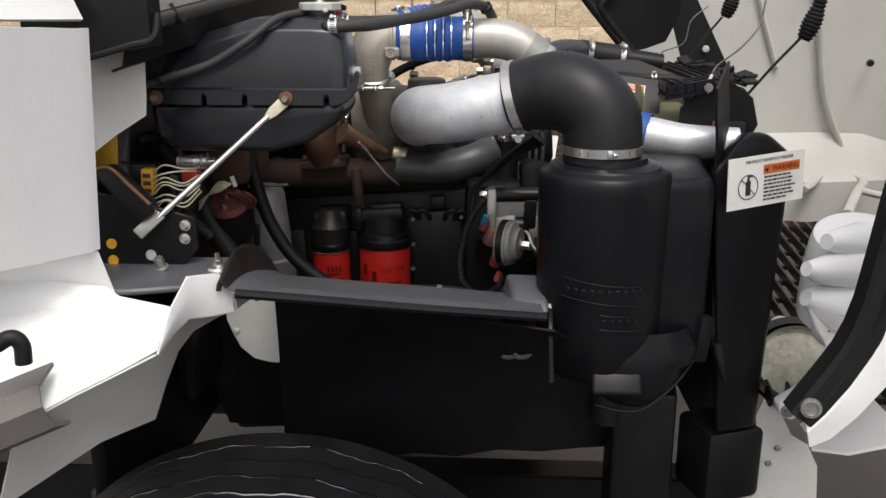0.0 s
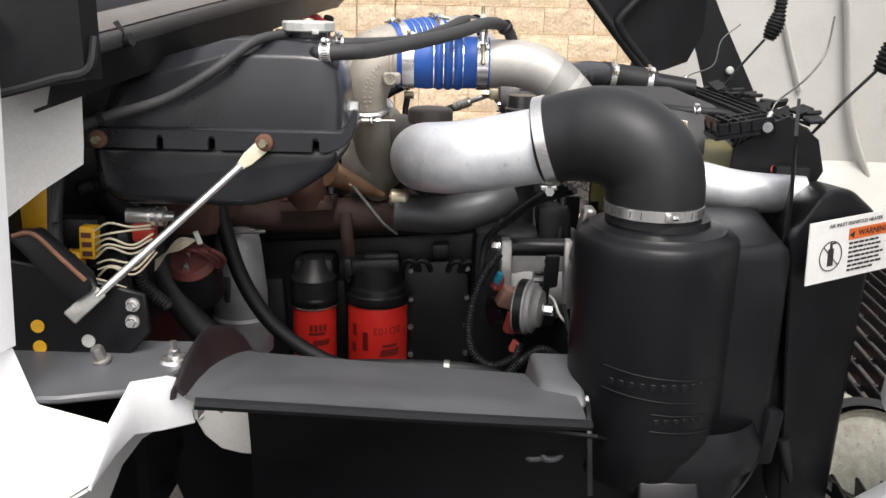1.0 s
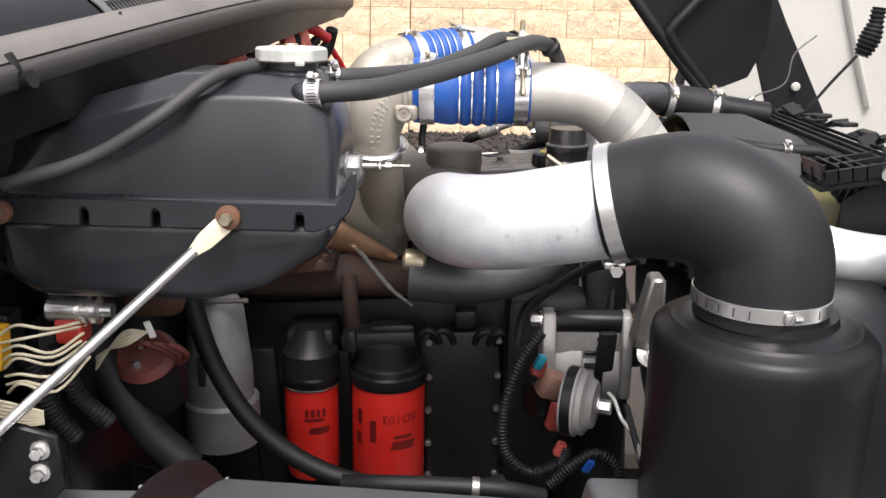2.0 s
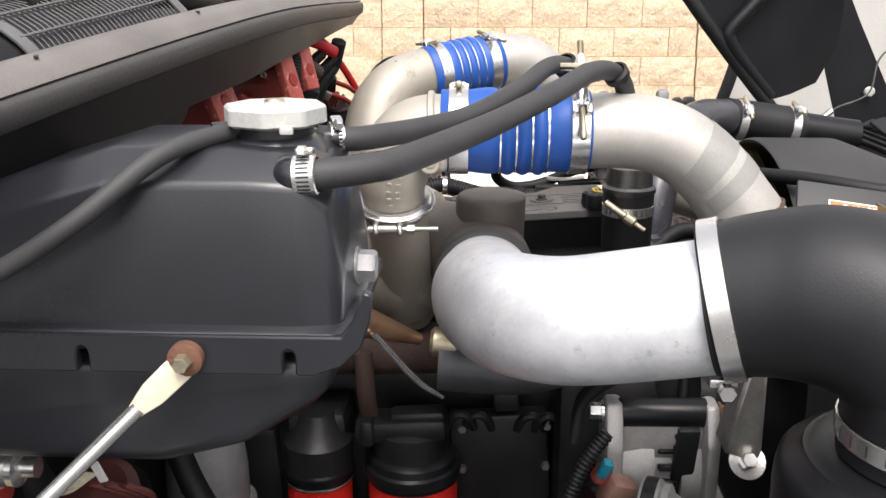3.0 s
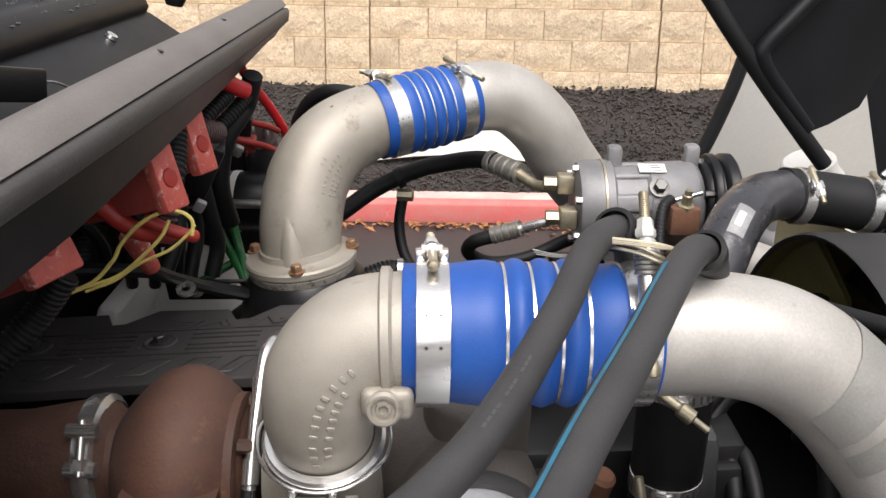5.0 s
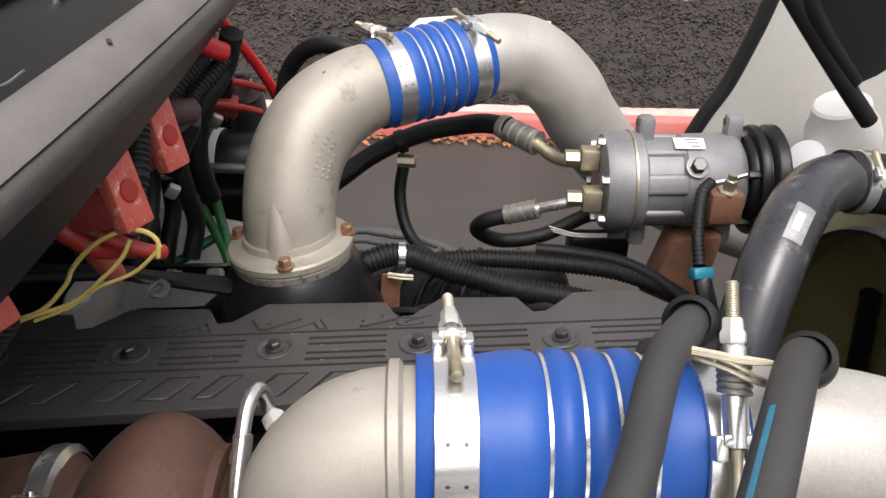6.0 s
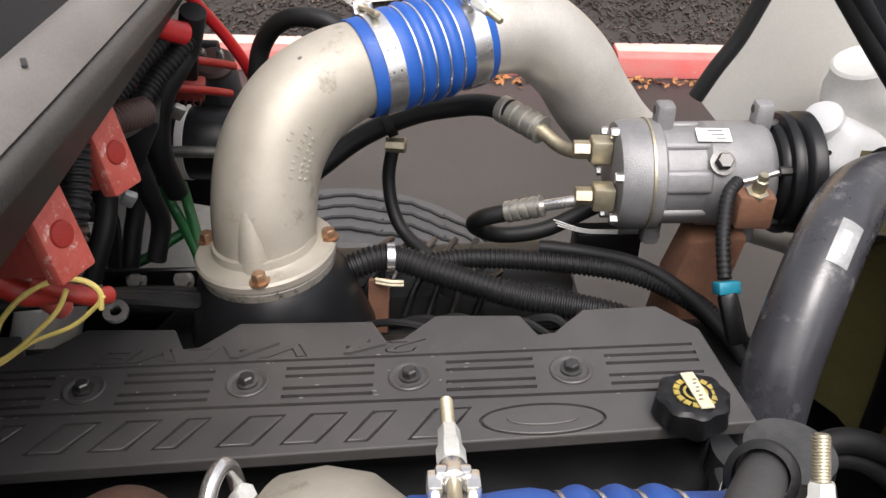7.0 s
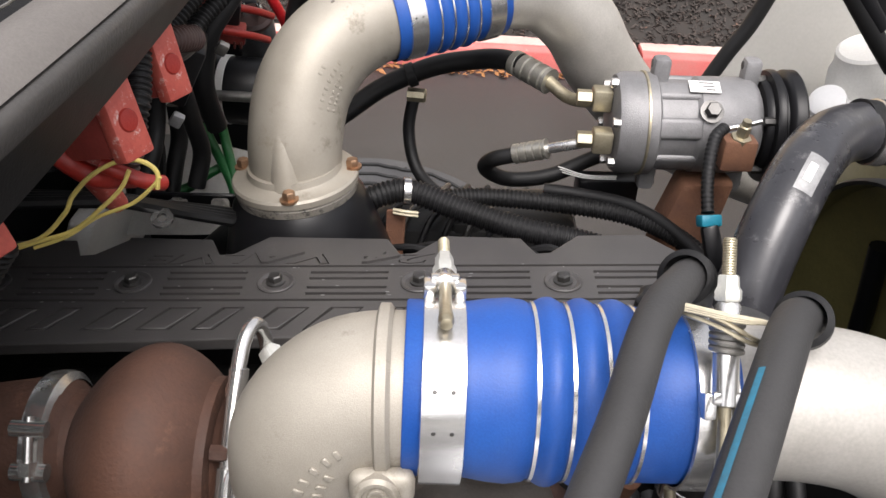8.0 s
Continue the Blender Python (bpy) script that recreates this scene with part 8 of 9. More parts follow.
part("paper_tag", patch(RAD, 0.0295, 0.50, 0.60, 8, 44, 0.0006), PAPERGREY, t, "torn silver paper tag", recalc=False)
part("paper_tag", patch(RAD, 0.0295, 0.525, 0.575, 16, 30, 0.0011), PAPER, t, "white printed tag", recalc=False)
for q, a in (((0.268, 2.3605, 1.4825), (0, -0.5, 0.87)), ((0.352, 2.3678, 1.4706), (0, -0.2, 0.98))):
    c = t_bolt_clamp(t, q, (0.99, 0.08, -0.12), 0.0325, a, 0.014, span=(-0.012, 0.044), grip=0.016, nut=(0.026, 0.035))
for k in range(2):
    hose("bypass_hose", [(0.09 + 0.012 * k, 2.11, 1.33 - 0.02 * k), (0.14, 2.15, 1.352 - 0.02 * k), (0.19, 2.16, 1.345 - 0.02 * k), (0.24, 2.15, 1.31 - 0.03 * k), (0.25, 2.12, 1.22)], 0.011 - 0.002 * k, "black coolant bypass hose in front of the engine", RUBBER, "hose", group="bypass hoses")
for k in range(3):
    hose("bypass_hose", [(0.095 + 0.014 * k, 2.15 - 0.02 * k, 1.30), (0.105 + 0.014 * k, 2.11 - 0.02 * k, 1.31), (0.105 + 0.014 * k, 2.06 - 0.02 * k, 1.27), (0.1 + 0.012 * k, 2.02 - 0.02 * k, 1.17)], 0.0075 + 0.001 * (k % 2), "black hose dropping in front of the engine", RUBBER, "hose", group="bypass hoses")

# ---- radiator, shroud and fan ----
def build_radiator():
    t = thing("radiator", (0.5, CY, 0.7), "black radiator with a ribbed plastic top tank", "radiator")
    part("core", box(B(), (0.5, CY, 1.05), (0.06, 0.80, 0.66), None, 0.004), SATIN, t)
    bm = prism(B(), [(0.445, 1.38), (0.45, 1.425), (0.47, 1.445), (0.53, 1.445), (0.55, 1.42), (0.55, 1.38)], 1.84, 2.58, "xz", 0.008, 2)
    top = part("top_tank", bm, PLASTIC, t, "black moulded tank")
    for k in range(30):
        y = 1.87 + 0.68 * k / 29
        part("tank_rib", box(B(), (0.458, y, 1.408), (0.02, 0.006, 0.05), (0, 25, 0), 0.001, 1), PLASTIC, top)
    for k in range(4):
        part("top_rib", box(B(), (0.47 + 0.022 * k, CY, 1.447), (0.004, 0.70, 0.006), None, 0.001, 1), PLASTIC, top)
    # near end grid and mounting plate
    for k in range(6):
        bm = B()
        box(bm, (0.368 + 0.019 * k, 1.862, 1.445), (0.004, 0.08, 0.022), (0, -10, 0), 0.001, 1)
        part("grid_bar", bm, PLASTIC, top)
    for k in range(3):
        bm = B()
        box(bm, (0.415, 1.824 + 0.038 * k, 1.445), (0.10, 0.004, 0.022), (0, -10, 0), 0.001, 1)
        part("grid_bar", bm, PLASTIC, top)
    part("grid_floor", box(B(), (0.415, 1.862, 1.432), (0.10, 0.08, 0.008), (0, -10, 0)), PLASTIC, top)
    poly = [(0.395, 1.30), (0.40, 1.405), (0.455, 1.45), (0.49, 1.465), (0.545, 1.425), (0.56, 1.37), (0.53, 1.31), (0.48, 1.28)]
    pl = part("side_plate", prism(B(), poly, 1.828, 1.834, "xz", 0.001, 1), SATIN, t, "black bent steel side plate")
    part("plate_hole", lathe(B(), [(0.008, 0), (0.008, 0.002)], (0.475, 1.8265, 1.372), (0, -1, 0), 16), PINK, pl)
    bm = lathe(B(), [(0.0125, 0), (0.0125, 0.004), (0.009, 0.005), (0.009, 0.012)], (0.451, 1.829, 1.446), (0, -1, 0), 20)
    part("stay_bolt", bm, STEEL, pl)
    # frayed rubber edge on top
    for k in range(16):
        bm = B()
        y = 1.86 + 0.045 * k
        box(bm, (0.545 + rng.uniform(-0.01, 0.015), y, 1.452 + rng.uniform(-0.004, 0.012)), (0.03, 0.04, 0.008), (rng.uniform(-25, 25), rng.uniform(-30, 10), rng.uniform(-20, 20)), 0.002, 1)
        part("seal_flap", bm, RUBBER, t, "ragged black rubber seal")
    hb = tube(B(), [(0.36, 1.975, 1.452), (0.42, 1.975, 1.448), (0.46, 1.98, 1.43)], 0.009, 14, 5)
    sh = part("overflow_neck", hb, RUBBER, t)
    worm_clamp(sh, (0.368, 1.975, 1.452), (1, 0, 0), 0.0095, 80, 0.012)
    # shroud ring
    c = V((0.30, 2.2, 1.18))
    bm = lathe(B(), [(0.289, -0.042), (0.293, -0.045), (0.296, -0.04), (0.296, 0.07), (0.262, 0.16)], c, (1, 0, 0), 72, cap=False)
    sh = part("fan_shroud", bm, DUSTY, t, "dusty black plastic fan shroud")
    # one lining in two colours: its lower half is darkened to replace the olive
    for sgn, m_, words in ((-1, OLIVE, "olive plastic inside of the shroud"), (1, SATIN, "lower half of the lining, coloured dark")):
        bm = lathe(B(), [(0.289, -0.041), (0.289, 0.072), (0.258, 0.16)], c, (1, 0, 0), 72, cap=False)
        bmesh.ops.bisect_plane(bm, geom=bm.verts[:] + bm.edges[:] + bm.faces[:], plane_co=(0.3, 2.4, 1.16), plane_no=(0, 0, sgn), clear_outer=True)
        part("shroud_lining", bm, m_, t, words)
    # dish added in the ring to stand for the lit lining, with a dark strip
    bm = lathe(B(), [(0.0, 0.045), (0.12, 0.038), (0.22, 0.02), (0.288, -0.02), (0.289, -0.012), (0.22, 0.026), (0.0, 0.052)], c, (1, 0, 0), 72, cap=False)
    bmesh.ops.bisect_plane(bm, geom=bm.verts[:] + bm.edges[:] + bm.faces[:], plane_co=(0.3, 2.26, 1.2), plane_no=(0, -1, 0.25), clear_outer=True)
    bmesh.ops.bisect_plane(bm, geom=bm.verts[:] + bm.edges[:] + bm.faces[:], plane_co=(0.3, 2.4, 1.14), plane_no=(0, 0, -1), clear_outer=True)
    gd = part("fan_guard", bm, OLIVE, t, "added olive dish standing for the lit shroud lining")
    part("seam", tube(B(), [(0.30 + 0.004, 2.34, 1.36), (0.316, 2.345, 1.25), (0.32, 2.35, 1.15)], 0.012, 10, 5), SATIN, gd, "dark upright strip on the dish")
    # flat olive panel round the ring
    rows = []
    for q in range(73):
        a = q * math.tau / 72
        ca, sa = math.cos(a), math.sin(a)
        k = min(0.35 / max(abs(ca), 1e-6), 0.262 / max(abs(sa), 1e-6) if sa > 0 else 0.36 / max(abs(sa), 1e-6))
        k = max(k, 0.292)
        rows.append([(0.325, 2.2 + 0.29 * ca, 1.18 + 0.29 * sa), (0.33, 2.2 + k * ca, 1.18 + k * sa)])
    part("shroud_panel", sheet(B(), rows, 0.004), OLIVE, t, "olive plastic shroud panel")
    part("shroud_top", prism(B(), [(1.92, 1.37), (2.05, 1.42), (2.2, 1.435), (2.35, 1.42), (2.5, 1.37), (2.5, 1.34), (1.92, 1.34)], 0.38, 0.45, "yz", 0.006, 1), DUSTY, t)
    part("shroud_cheek", prism(B(), [(1.86, 0.95), (1.86, 1.37), (2.0, 1.40), (1.95, 1.2), (1.93, 0.95)], 0.33, 0.44, "yz", 0.01, 2), OLIVE, t, "olive plastic shroud cheek")
    return t


build_radiator()

t = thing("coolant_line", (0.3, 2.05, 1.4), "black pipe crossing above the fan shroud", "pipe")
part("pipe", tube(B(), [(0.20, 2.12, 1.445), (0.27, 2.03, 1.455), (0.34, 1.98, 1.452), (0.40, 1.975, 1.45)], 0.0095, 16, 6), RUBBER, t)
t = thing("danger_label", (0.40, 2.0, 1.41), "white and red fan hazard label on the shroud", "label")
right, up = V((1, -0.1, -0.12)).normalized(), V((0.0, 0.62, 0.78))
up = (up - right * up.dot(right)).normalized()
out = right.cross(up)
m = Matrix((right, up, out)).transposed()
at = V((0.305, 1.940, 1.4195))
part("sheet", box(B(), at, (0.078, 0.056, 0.0012), m), PAPER, t)
part("red_band", box(B(), at + up * 0.019 + out * 0.001, (0.074, 0.014, 0.0008), m), ORANGE, t)
part("letters", placed(text_mesh("DANGER", 0.0115, 0.0002), at + up * 0.019 + out * 0.0018, right, up), PAPER, t)
for w, h, y in ((0.05, 0.004, 0.004), (0.058, 0.003, -0.004), (0.044, 0.003, -0.010)):
    part("text_bar", box(B(), at + up * y + right * 0.004 + out * 0.001, (w, h, 0.0008), m), INK, t)
part("symbol", box(B(), at - up * 0.019 + out * 0.001, (0.03, 0.009, 0.0008), m), INK, t)
t = thing("shroud_guard", (0.31, 1.95, 1.35), "dark moulded guard plate on the fan shroud", "guard")
part("plate", box(B(), at - out * 0.005, (0.15, 0.10, 0.007), m, 0.002), DUSTY, t)
part("plate", sheet(B(), [[at - out * 0.006 - up * 0.05 + right * s, at - out * 0.006 - up * 0.05 + right * s + V((0, -0.012, -0.12))] for s in (-0.075, 0.0, 0.075)], 0.005), DUSTY, t)

# ---- alternator and bracket ----
def build_alternator():
    t = thing("alternator", (0.08, 1.86, 1.08), "grey cast alternator with a black mounting tube", "alternator")
    for x, w in ((0.015, 0.02), (0.128, 0.016)):
        bm = prism(B(), [(1.83, 1.10), (1.83, 1.18), (1.85, 1.225), (1.88, 1.225), (1.905, 1.19), (1.92, 1.10)], x - w / 2, x + w / 2, "yz", 0.005, 2)
        part("end_frame", bm, ALTALLOY, t, "grey cast end frame")
    part("mount_tube", lathe(B(), [(0.017, 0.02), (0.0175, 0.022), (0.0175, 0.121), (0.017, 0.123)], (0, 1.866, 1.207), (1, 0, 0.02), 28), SATIN, t, "black mounting tube")
    for x, s in ((0.004, -1), (0.137, 1)):
        part("through_bolt", hexbolt(B(), (x, 1.866, 1.209), (s, 0, 0), 0.010, 0.014, 0.0135), STEEL if s < 0 else RUST, t)
    bm = lathe(B(), [(0.045, 0.0), (0.062, 0.006), (0.066, 0.03), (0.066, 0.045), (0.058, 0.047), (0.058, 0.075), (0.066, 0.077), (0.066, 0.10), (0.05, 0.115)], (0.02, 1.91, 1.125), (1, 0, 0), 44)
    part("housing", bm, ALTALLOY, t)
    part("body", box(B(), (0.072, 1.884, 1.155), (0.105, 0.05, 0.105), (8, 0, 0), 0.010, 3), ALTALLOY, t, "grey cast body")
    part("drive_belt", box(B(), (0.098, 1.852, 1.13), (0.026, 0.010, 0.15), (12, 0, 4), 0.003), RUBBER, t, "black ribbed drive belt")
    for k in range(7):
        part("belt_tooth", box(B(), (0.098, 1.8545 + 0.0033 * k - 0.012, 1.19 - 0.0165 * k), (0.027, 0.006, 0.007), (12, 0, 4), 0.0015, 1), DULL if k == 2 else SATIN, t)
    bm = B()
    for k in range(20):
        a = k * math.tau / 20
        box(bm, (0.081, 1.91 + 0.0605 * math.cos(a), 1.125 + 0.0605 * math.sin(a)), (0.024, 0.012, 0.008), (math.degrees(a), 0, 0), 0.002, 1)
    part("stator", bm, SATIN, t, "black stator stack")
    c = V((0.032, 1.765, 1.130))
    ax = V((0.93, -0.33, 0.0)).normalized()
    part("idler", lathe(B(), [(0.02, 0), (0.046, 0.002), (0.048, 0.01), (0.048, 0.022), (0.044, 0.025), (0.045, 0.032), (0.04, 0.035), (0.036, 0.037), (0.032, 0.045), (0.016, 0.048)], c, ax, 40), ALTALLOY, t, "machined idler drum with dark bands")
    part("idler_band", band(B(), c + ax * 0.012, ax, 0.0482, 0.014, 0.0006), SATIN, t)
    part("idler_nut", hexbolt(B(), c + ax * 0.046, ax, 0.010, 0.018, 0.013), STEEL, t)
    part("lead", tube(B(), [(0.082, 1.70, 1.172), (0.088, 1.686, 1.168), (0.096, 1.67, 1.15), (0.108, 1.65, 1.14), (0.111, 1.62, 1.134)], 0.0024, 8, 6), CAP, t, "pale sensor lead")
    part("regulator", box(B(), (0.018, 1.825, 1.125), (0.034, 0.03, 0.040), (10, 20, 20), 0.007, 2), ALTRUST, t, "tan rust-stained regulator")
    part("boot", lathe(B(), [(0.008, -0.012), (0.011, -0.008), (0.010, 0.008), (0.006, 0.016)], (0.000, 1.825, 1.150), (0.4, 0.0, 0.9), 14), REDBODY, t, "grimy red cable boot")
    part("terminal_block", box(B(), (0.026, 1.805, 1.083), (0.020, 0.02, 0.040), (0, 15, 20), 0.004, 2), REDBODY, t, "grimy red terminal block")
    part("end_cover", lathe(B(), [(0.026, 0), (0.03, 0.006), (0.028, 0.018), (0.014, 0.022)], (0.008, 1.86, 1.085), (-0.9, -0.4, 0), 24), SATIN, t, "black end cover")
    bm = prism(B(), [(0.125, 1.20), (0.145, 1.30), (0.165, 1.30), (0.168, 1.18)], 1.79, 1.83, "xz", 0.004, 1)
    part("stay", bm, DULL, t, "brushed flat steel stay")
    part("stay_bolt", hexbolt(B(), (0.152, 1.79, 1.19), (0, -0.8, 0.6), 0.009, 0.012, 0.02), STEEL, t)
    return t


build_alternator()
corr("wire_conduit", [(0.0, 1.80, 1.215), (-0.03, 1.79, 1.17), (-0.05, 1.78, 1.10), (-0.045, 1.775, 1.04), (-0.01, 1.77, 1.012), (0.03, 1.765, 1.03), (0.04, 1.76, 1.06)], 0.0085, "black corrugated conduit beside the alternator", None, "conduits")
corr("wire_conduit", [(0.02, 1.76, 1.0), (0.05, 1.755, 1.035), (0.08, 1.76, 1.05), (0.11, 1.76, 1.03), (0.12, 1.75, 0.98)], 0.009, "black corrugated conduit below the alternator", None, "conduits")
for p, m_, lab in (((0.03, 1.762, 1.055), PINK, "small pink wire terminal"), ((0.07, 1.755, 1.035), BLUE, "small blue wire terminal"), ((0.0, 1.805, 1.168), TEAL, "teal connector at the alternator")):
    single("wire_terminal", box(B(), p, (0.012, 0.012, 0.022), (15, 20, 10), 0.002), m_, lab, "connector", "wire terminals")
for k in range(3):
    hose("sensor_hose", [(0.10 + 0.008 * k, 1.72, 1.36 - 0.006 * k), (0.06, 1.78 + 0.012 * k, 1.32 - 0.006 * k), (0.015, 1.83 + 0.012 * k, 1.27 - 0.006 * k), (-0.02, 1.86 + 0.01 * k, 1.22), (-0.03, 1.86, 1.17)], 0.006, "thin black hose behind the rubber elbow", RUBBER, "hose", 10, 6, group="sensor hoses")
h = hose("drain_hose", [(-0.26, 1.66, 1.050), (-0.20, 1.642, 1.062), (-0.10, 1.642, 1.062), (-0.05, 1.645, 1.058), (0.0, 1.66, 1.04)], 0.0115, "black rubber hose lying behind the splash ledge", RUBBER, "hose", 14, 6)
part("clamp", band(B(), (-0.088, 1.642, 1.0615), (1, 0, -0.05), 0.0122, 0.010, 0.001, 24), DULL, h, "dull steel clamp")
single("front_cover", box(B(), (0.02, 1.98, 1.05), (0.13, 0.1, 0.34), None, 0.02), ENGINE, "grimy black engine casting behind the alternator", "engine casting")
t = thing("lower_engine_panel", (0.1, 1.9, 0.8), "black drive belt tensioner casting", "casting")
part("casting", box(B(), (0.1, 1.95, 1.0), (0.1, 0.1, 0.28), None, 0.02), SATIN, t)

# ---- starter, heater line and rear clutter ----
t = thing("starter_motor", (-0.495, 1.87, 1.0), "dull grey cylindrical oil breather can", "canister")
part("can", lathe(B(), [(0.05, 1.0), (0.052, 1.02), (0.052, 1.10), (0.042, 1.20), (0.036, 1.215), (0.03, 1.218)], (-0.492, 1.90, 0), (0.0, 0, 1), 36), COMP, t)
part("foot", lathe(B(), [(0.058, 0.98), (0.058, 1.05), (0.053, 1.055)], (-0.49, 1.90, 0), (0, 0, 1), 36), COMP, t)
part("slot", box(B(), (-0.503, 1.853, 1.115), (0.014, 0.01, 0.05), None, 0.003), INK, t)
part("rod", tube(B(), [(-0.52, 1.86, 1.222), (-0.43, 1.86, 1.228)], 0.004, 8, 3), STEEL, t)
hose("coolant_line", [(-0.475, 1.72, 1.36), (-0.468, 1.72, 1.28), (-0.44, 1.72, 1.18), (-0.385, 1.71, 1.10), (-0.30, 1.70, 1.045), (-0.2, 1.70, 1.02), (-0.09, 1.72, 1.012), (-0.05, 1.74, 1.01)], 0.0135, "black coolant line sagging below the filters", RUBBER, segs=20)
hose("coolant_line", [(-0.60, 1.58, 1.36), (-0.56, 1.59, 1.30), (-0.53, 1.60, 1.22), (-0.49, 1.60, 1.15), (-0.44, 1.60, 1.10)], 0.021, "thick black coolant line behind the strut", RUBBER, segs=20)
t = thing("ecm_connector", (-0.58, 1.45, 1.25), "yellow locked wiring connector block", "connector")
for k, (x, z, h) in enumerate(((-0.577, 1.318, 0.045), (-0.600, 1.285, 0.04))):
    b_ = part("shell", box(B(), (x, 1.45, z), (0.022, 0.02, h), (0, 4, 0), 0.002), YELLOW, t)
    bm = B()
    for q in range(int(h / 0.013)):
        box(bm, (x, 1.439, z - h / 2 + 0.008 + 0.013 * q), (0.013, 0.002, 0.007))
    part("cavity", bm, REDDIRT, b_)
part("grey_body", box(B(), (-0.60, 1.48, 1.31), (0.06, 0.03, 0.07), None, 0.004), SATIN, t)
single("yellow_cover", box(B(), (-0.647, 1.45, 1.366), (0.052, 0.012, 0.074), (0, 6, 0), 0.003), YELLOW, "yellow plastic cover plate beside the cab", "cover")
wr = random.Random(3)
for k in range(8):
    z = 1.335 - 0.009 * k
    hose("cream_wire", [(-0.565, 1.44, z), (-0.54, 1.43 - 0.01 * wr.random(), z + 0.01 + 0.01 * wr.random()), (-0.515, 1.44, z + 0.012 - 0.012 * wr.random()), (-0.50, 1.47 + 0.02 * wr.random(), 1.335 - 0.006 * k)], 0.0016, "cream coloured wire from the yellow connector", CREAM, "wire", 6, 5, group="cream wires")
for k in range(7):
    hose("cream_wire", [(-0.60, 1.42, 1.30 - 0.004 * k), (-0.57, 1.405, 1.285 - 0.004 * k), (-0.545, 1.41, 1.275 - 0.004 * k), (-0.52, 1.42, 1.262 - 0.002 * k)], 0.0017, "cream coloured wire gathered with a tie", CREAM, "wire", 6, 5, group="cream wires")
for k in range(5):
    hose("cream_wire", [(-0.47, 1.57, 1.29), (-0.49, 1.56, 1.278 + 0.004 * k), (-0.515, 1.57, 1.268), (-0.54, 1.58, 1.25 - 0.004 * k)], 0.0017, "cream coloured wire with a paper flag", CREAM, "wire", 6, 5, group="cream wires")
single("wire_flag", box(B(), (-0.464, 1.565, 1.295), (0.008, 0.003, 0.022), (10, -15, 0), 0.001, 1), PAPER, "white paper flag round the wires", "tag")
t = thing("fuel_fitting", (-0.52, 1.48, 1.33), "stacked steel fitting with red seal", "fitting")
part("fitting", lathe(B(), [(0.013, 0), (0.013, 0.03), (0.011, 0.032), (0.015, 0.036), (0.015, 0.041), (0.011, 0.043), (0.015, 0.047), (0.015, 0.052), (0.008, 0.055), (0.008, 0.066)], (-0.535, 1.485, 1.347), (1, 0, 0), 20), STEEL, t)
part("seal", box(B(), (-0.515, 1.49, 1.325), (0.03, 0.03, 0.03), None, 0.006), REDRUB, t, "dusty red seal")
t = thing("magnetic_switch", (-0.495, 1.63, 1.19), "round relay with grimy red cap and studs", "relay")
part("body", lathe(B(), [(0.04, 0), (0.042, 0.006), (0.042, 0.06)], (-0.49, 1.64, 1.18), (0, -0.4, 1), 30), SATIN, t)
part("cap", lathe(B(), [(0.036, 0), (0.038, 0.01), (0.03, 0.02)], (-0.49, 1.615, 1.235), (0, -0.6, 0.8), 28), REDDIRT, t)
for s in (-0.012, 0.012):
    part("stud", lathe(B(), [(0.006, 0), (0.006, 0.012), (0.003, 0.018)], (-0.492, 1.60 + s * 0.6, 1.245 + s), (0, -0.6, 0.8), 8), STEEL, t)
for k in range(3):
    hose("red_wire", [(-0.505 + 0.02 * k, 1.60, 1.26), (-0.48 + 0.015 * k, 1.585, 1.27), (-0.455 + 0.01 * k, 1.60, 1.25), (-0.46, 1.62, 1.225)], 0.0035, "red wire at the grimy relay", REDDIRT, "wire", 8, 5, group="red wires")
for k, p in enumerate(([(-0.54, 1.50, 1.30), (-0.53, 1.51, 1.24), (-0.50, 1.52, 1.20)], [(-0.56, 1.48, 1.29), (-0.55, 1.49, 1.23), (-0.53, 1.50, 1.19)], [(-0.61, 1.50, 1.38), (-0.58, 1.52, 1.385), (-0.52, 1.56, 1.38)])):
    corr("wire_conduit", p, 0.011, "black corrugated conduit behind the strut", None, "conduits")
hose("coolant_line", [(-0.66, 1.38, 1.50), (-0.60, 1.385, 1.46), (-0.585, 1.38, 1.42), (-0.58, 1.36, 1.36), (-0.575, 1.34, 1.30)], 0.009, "thin black line beside the cab corner", RUBBER)
hose("coolant_line", [(-0.53, 1.39, 1.57), (-0.55, 1.38, 1.50), (-0.57, 1.37, 1.43), (-0.575, 1.35, 1.37)], 0.007, "thin black line hanging from the cowl", RUBBER)
single("rear_cover", box(B(), (-0.56, 1.75, 1.1), (0.04, 0.5, 0.45), None, 0.02), SATIN, "black bell housing panel behind the clutter", "panel")
single("side_cover", box(B(), (-0.53, 1.78, 1.32), (0.12, 0.2, 0.12), None, 0.02), BROWN, "brown heat-stained casting under the tank", "casting")


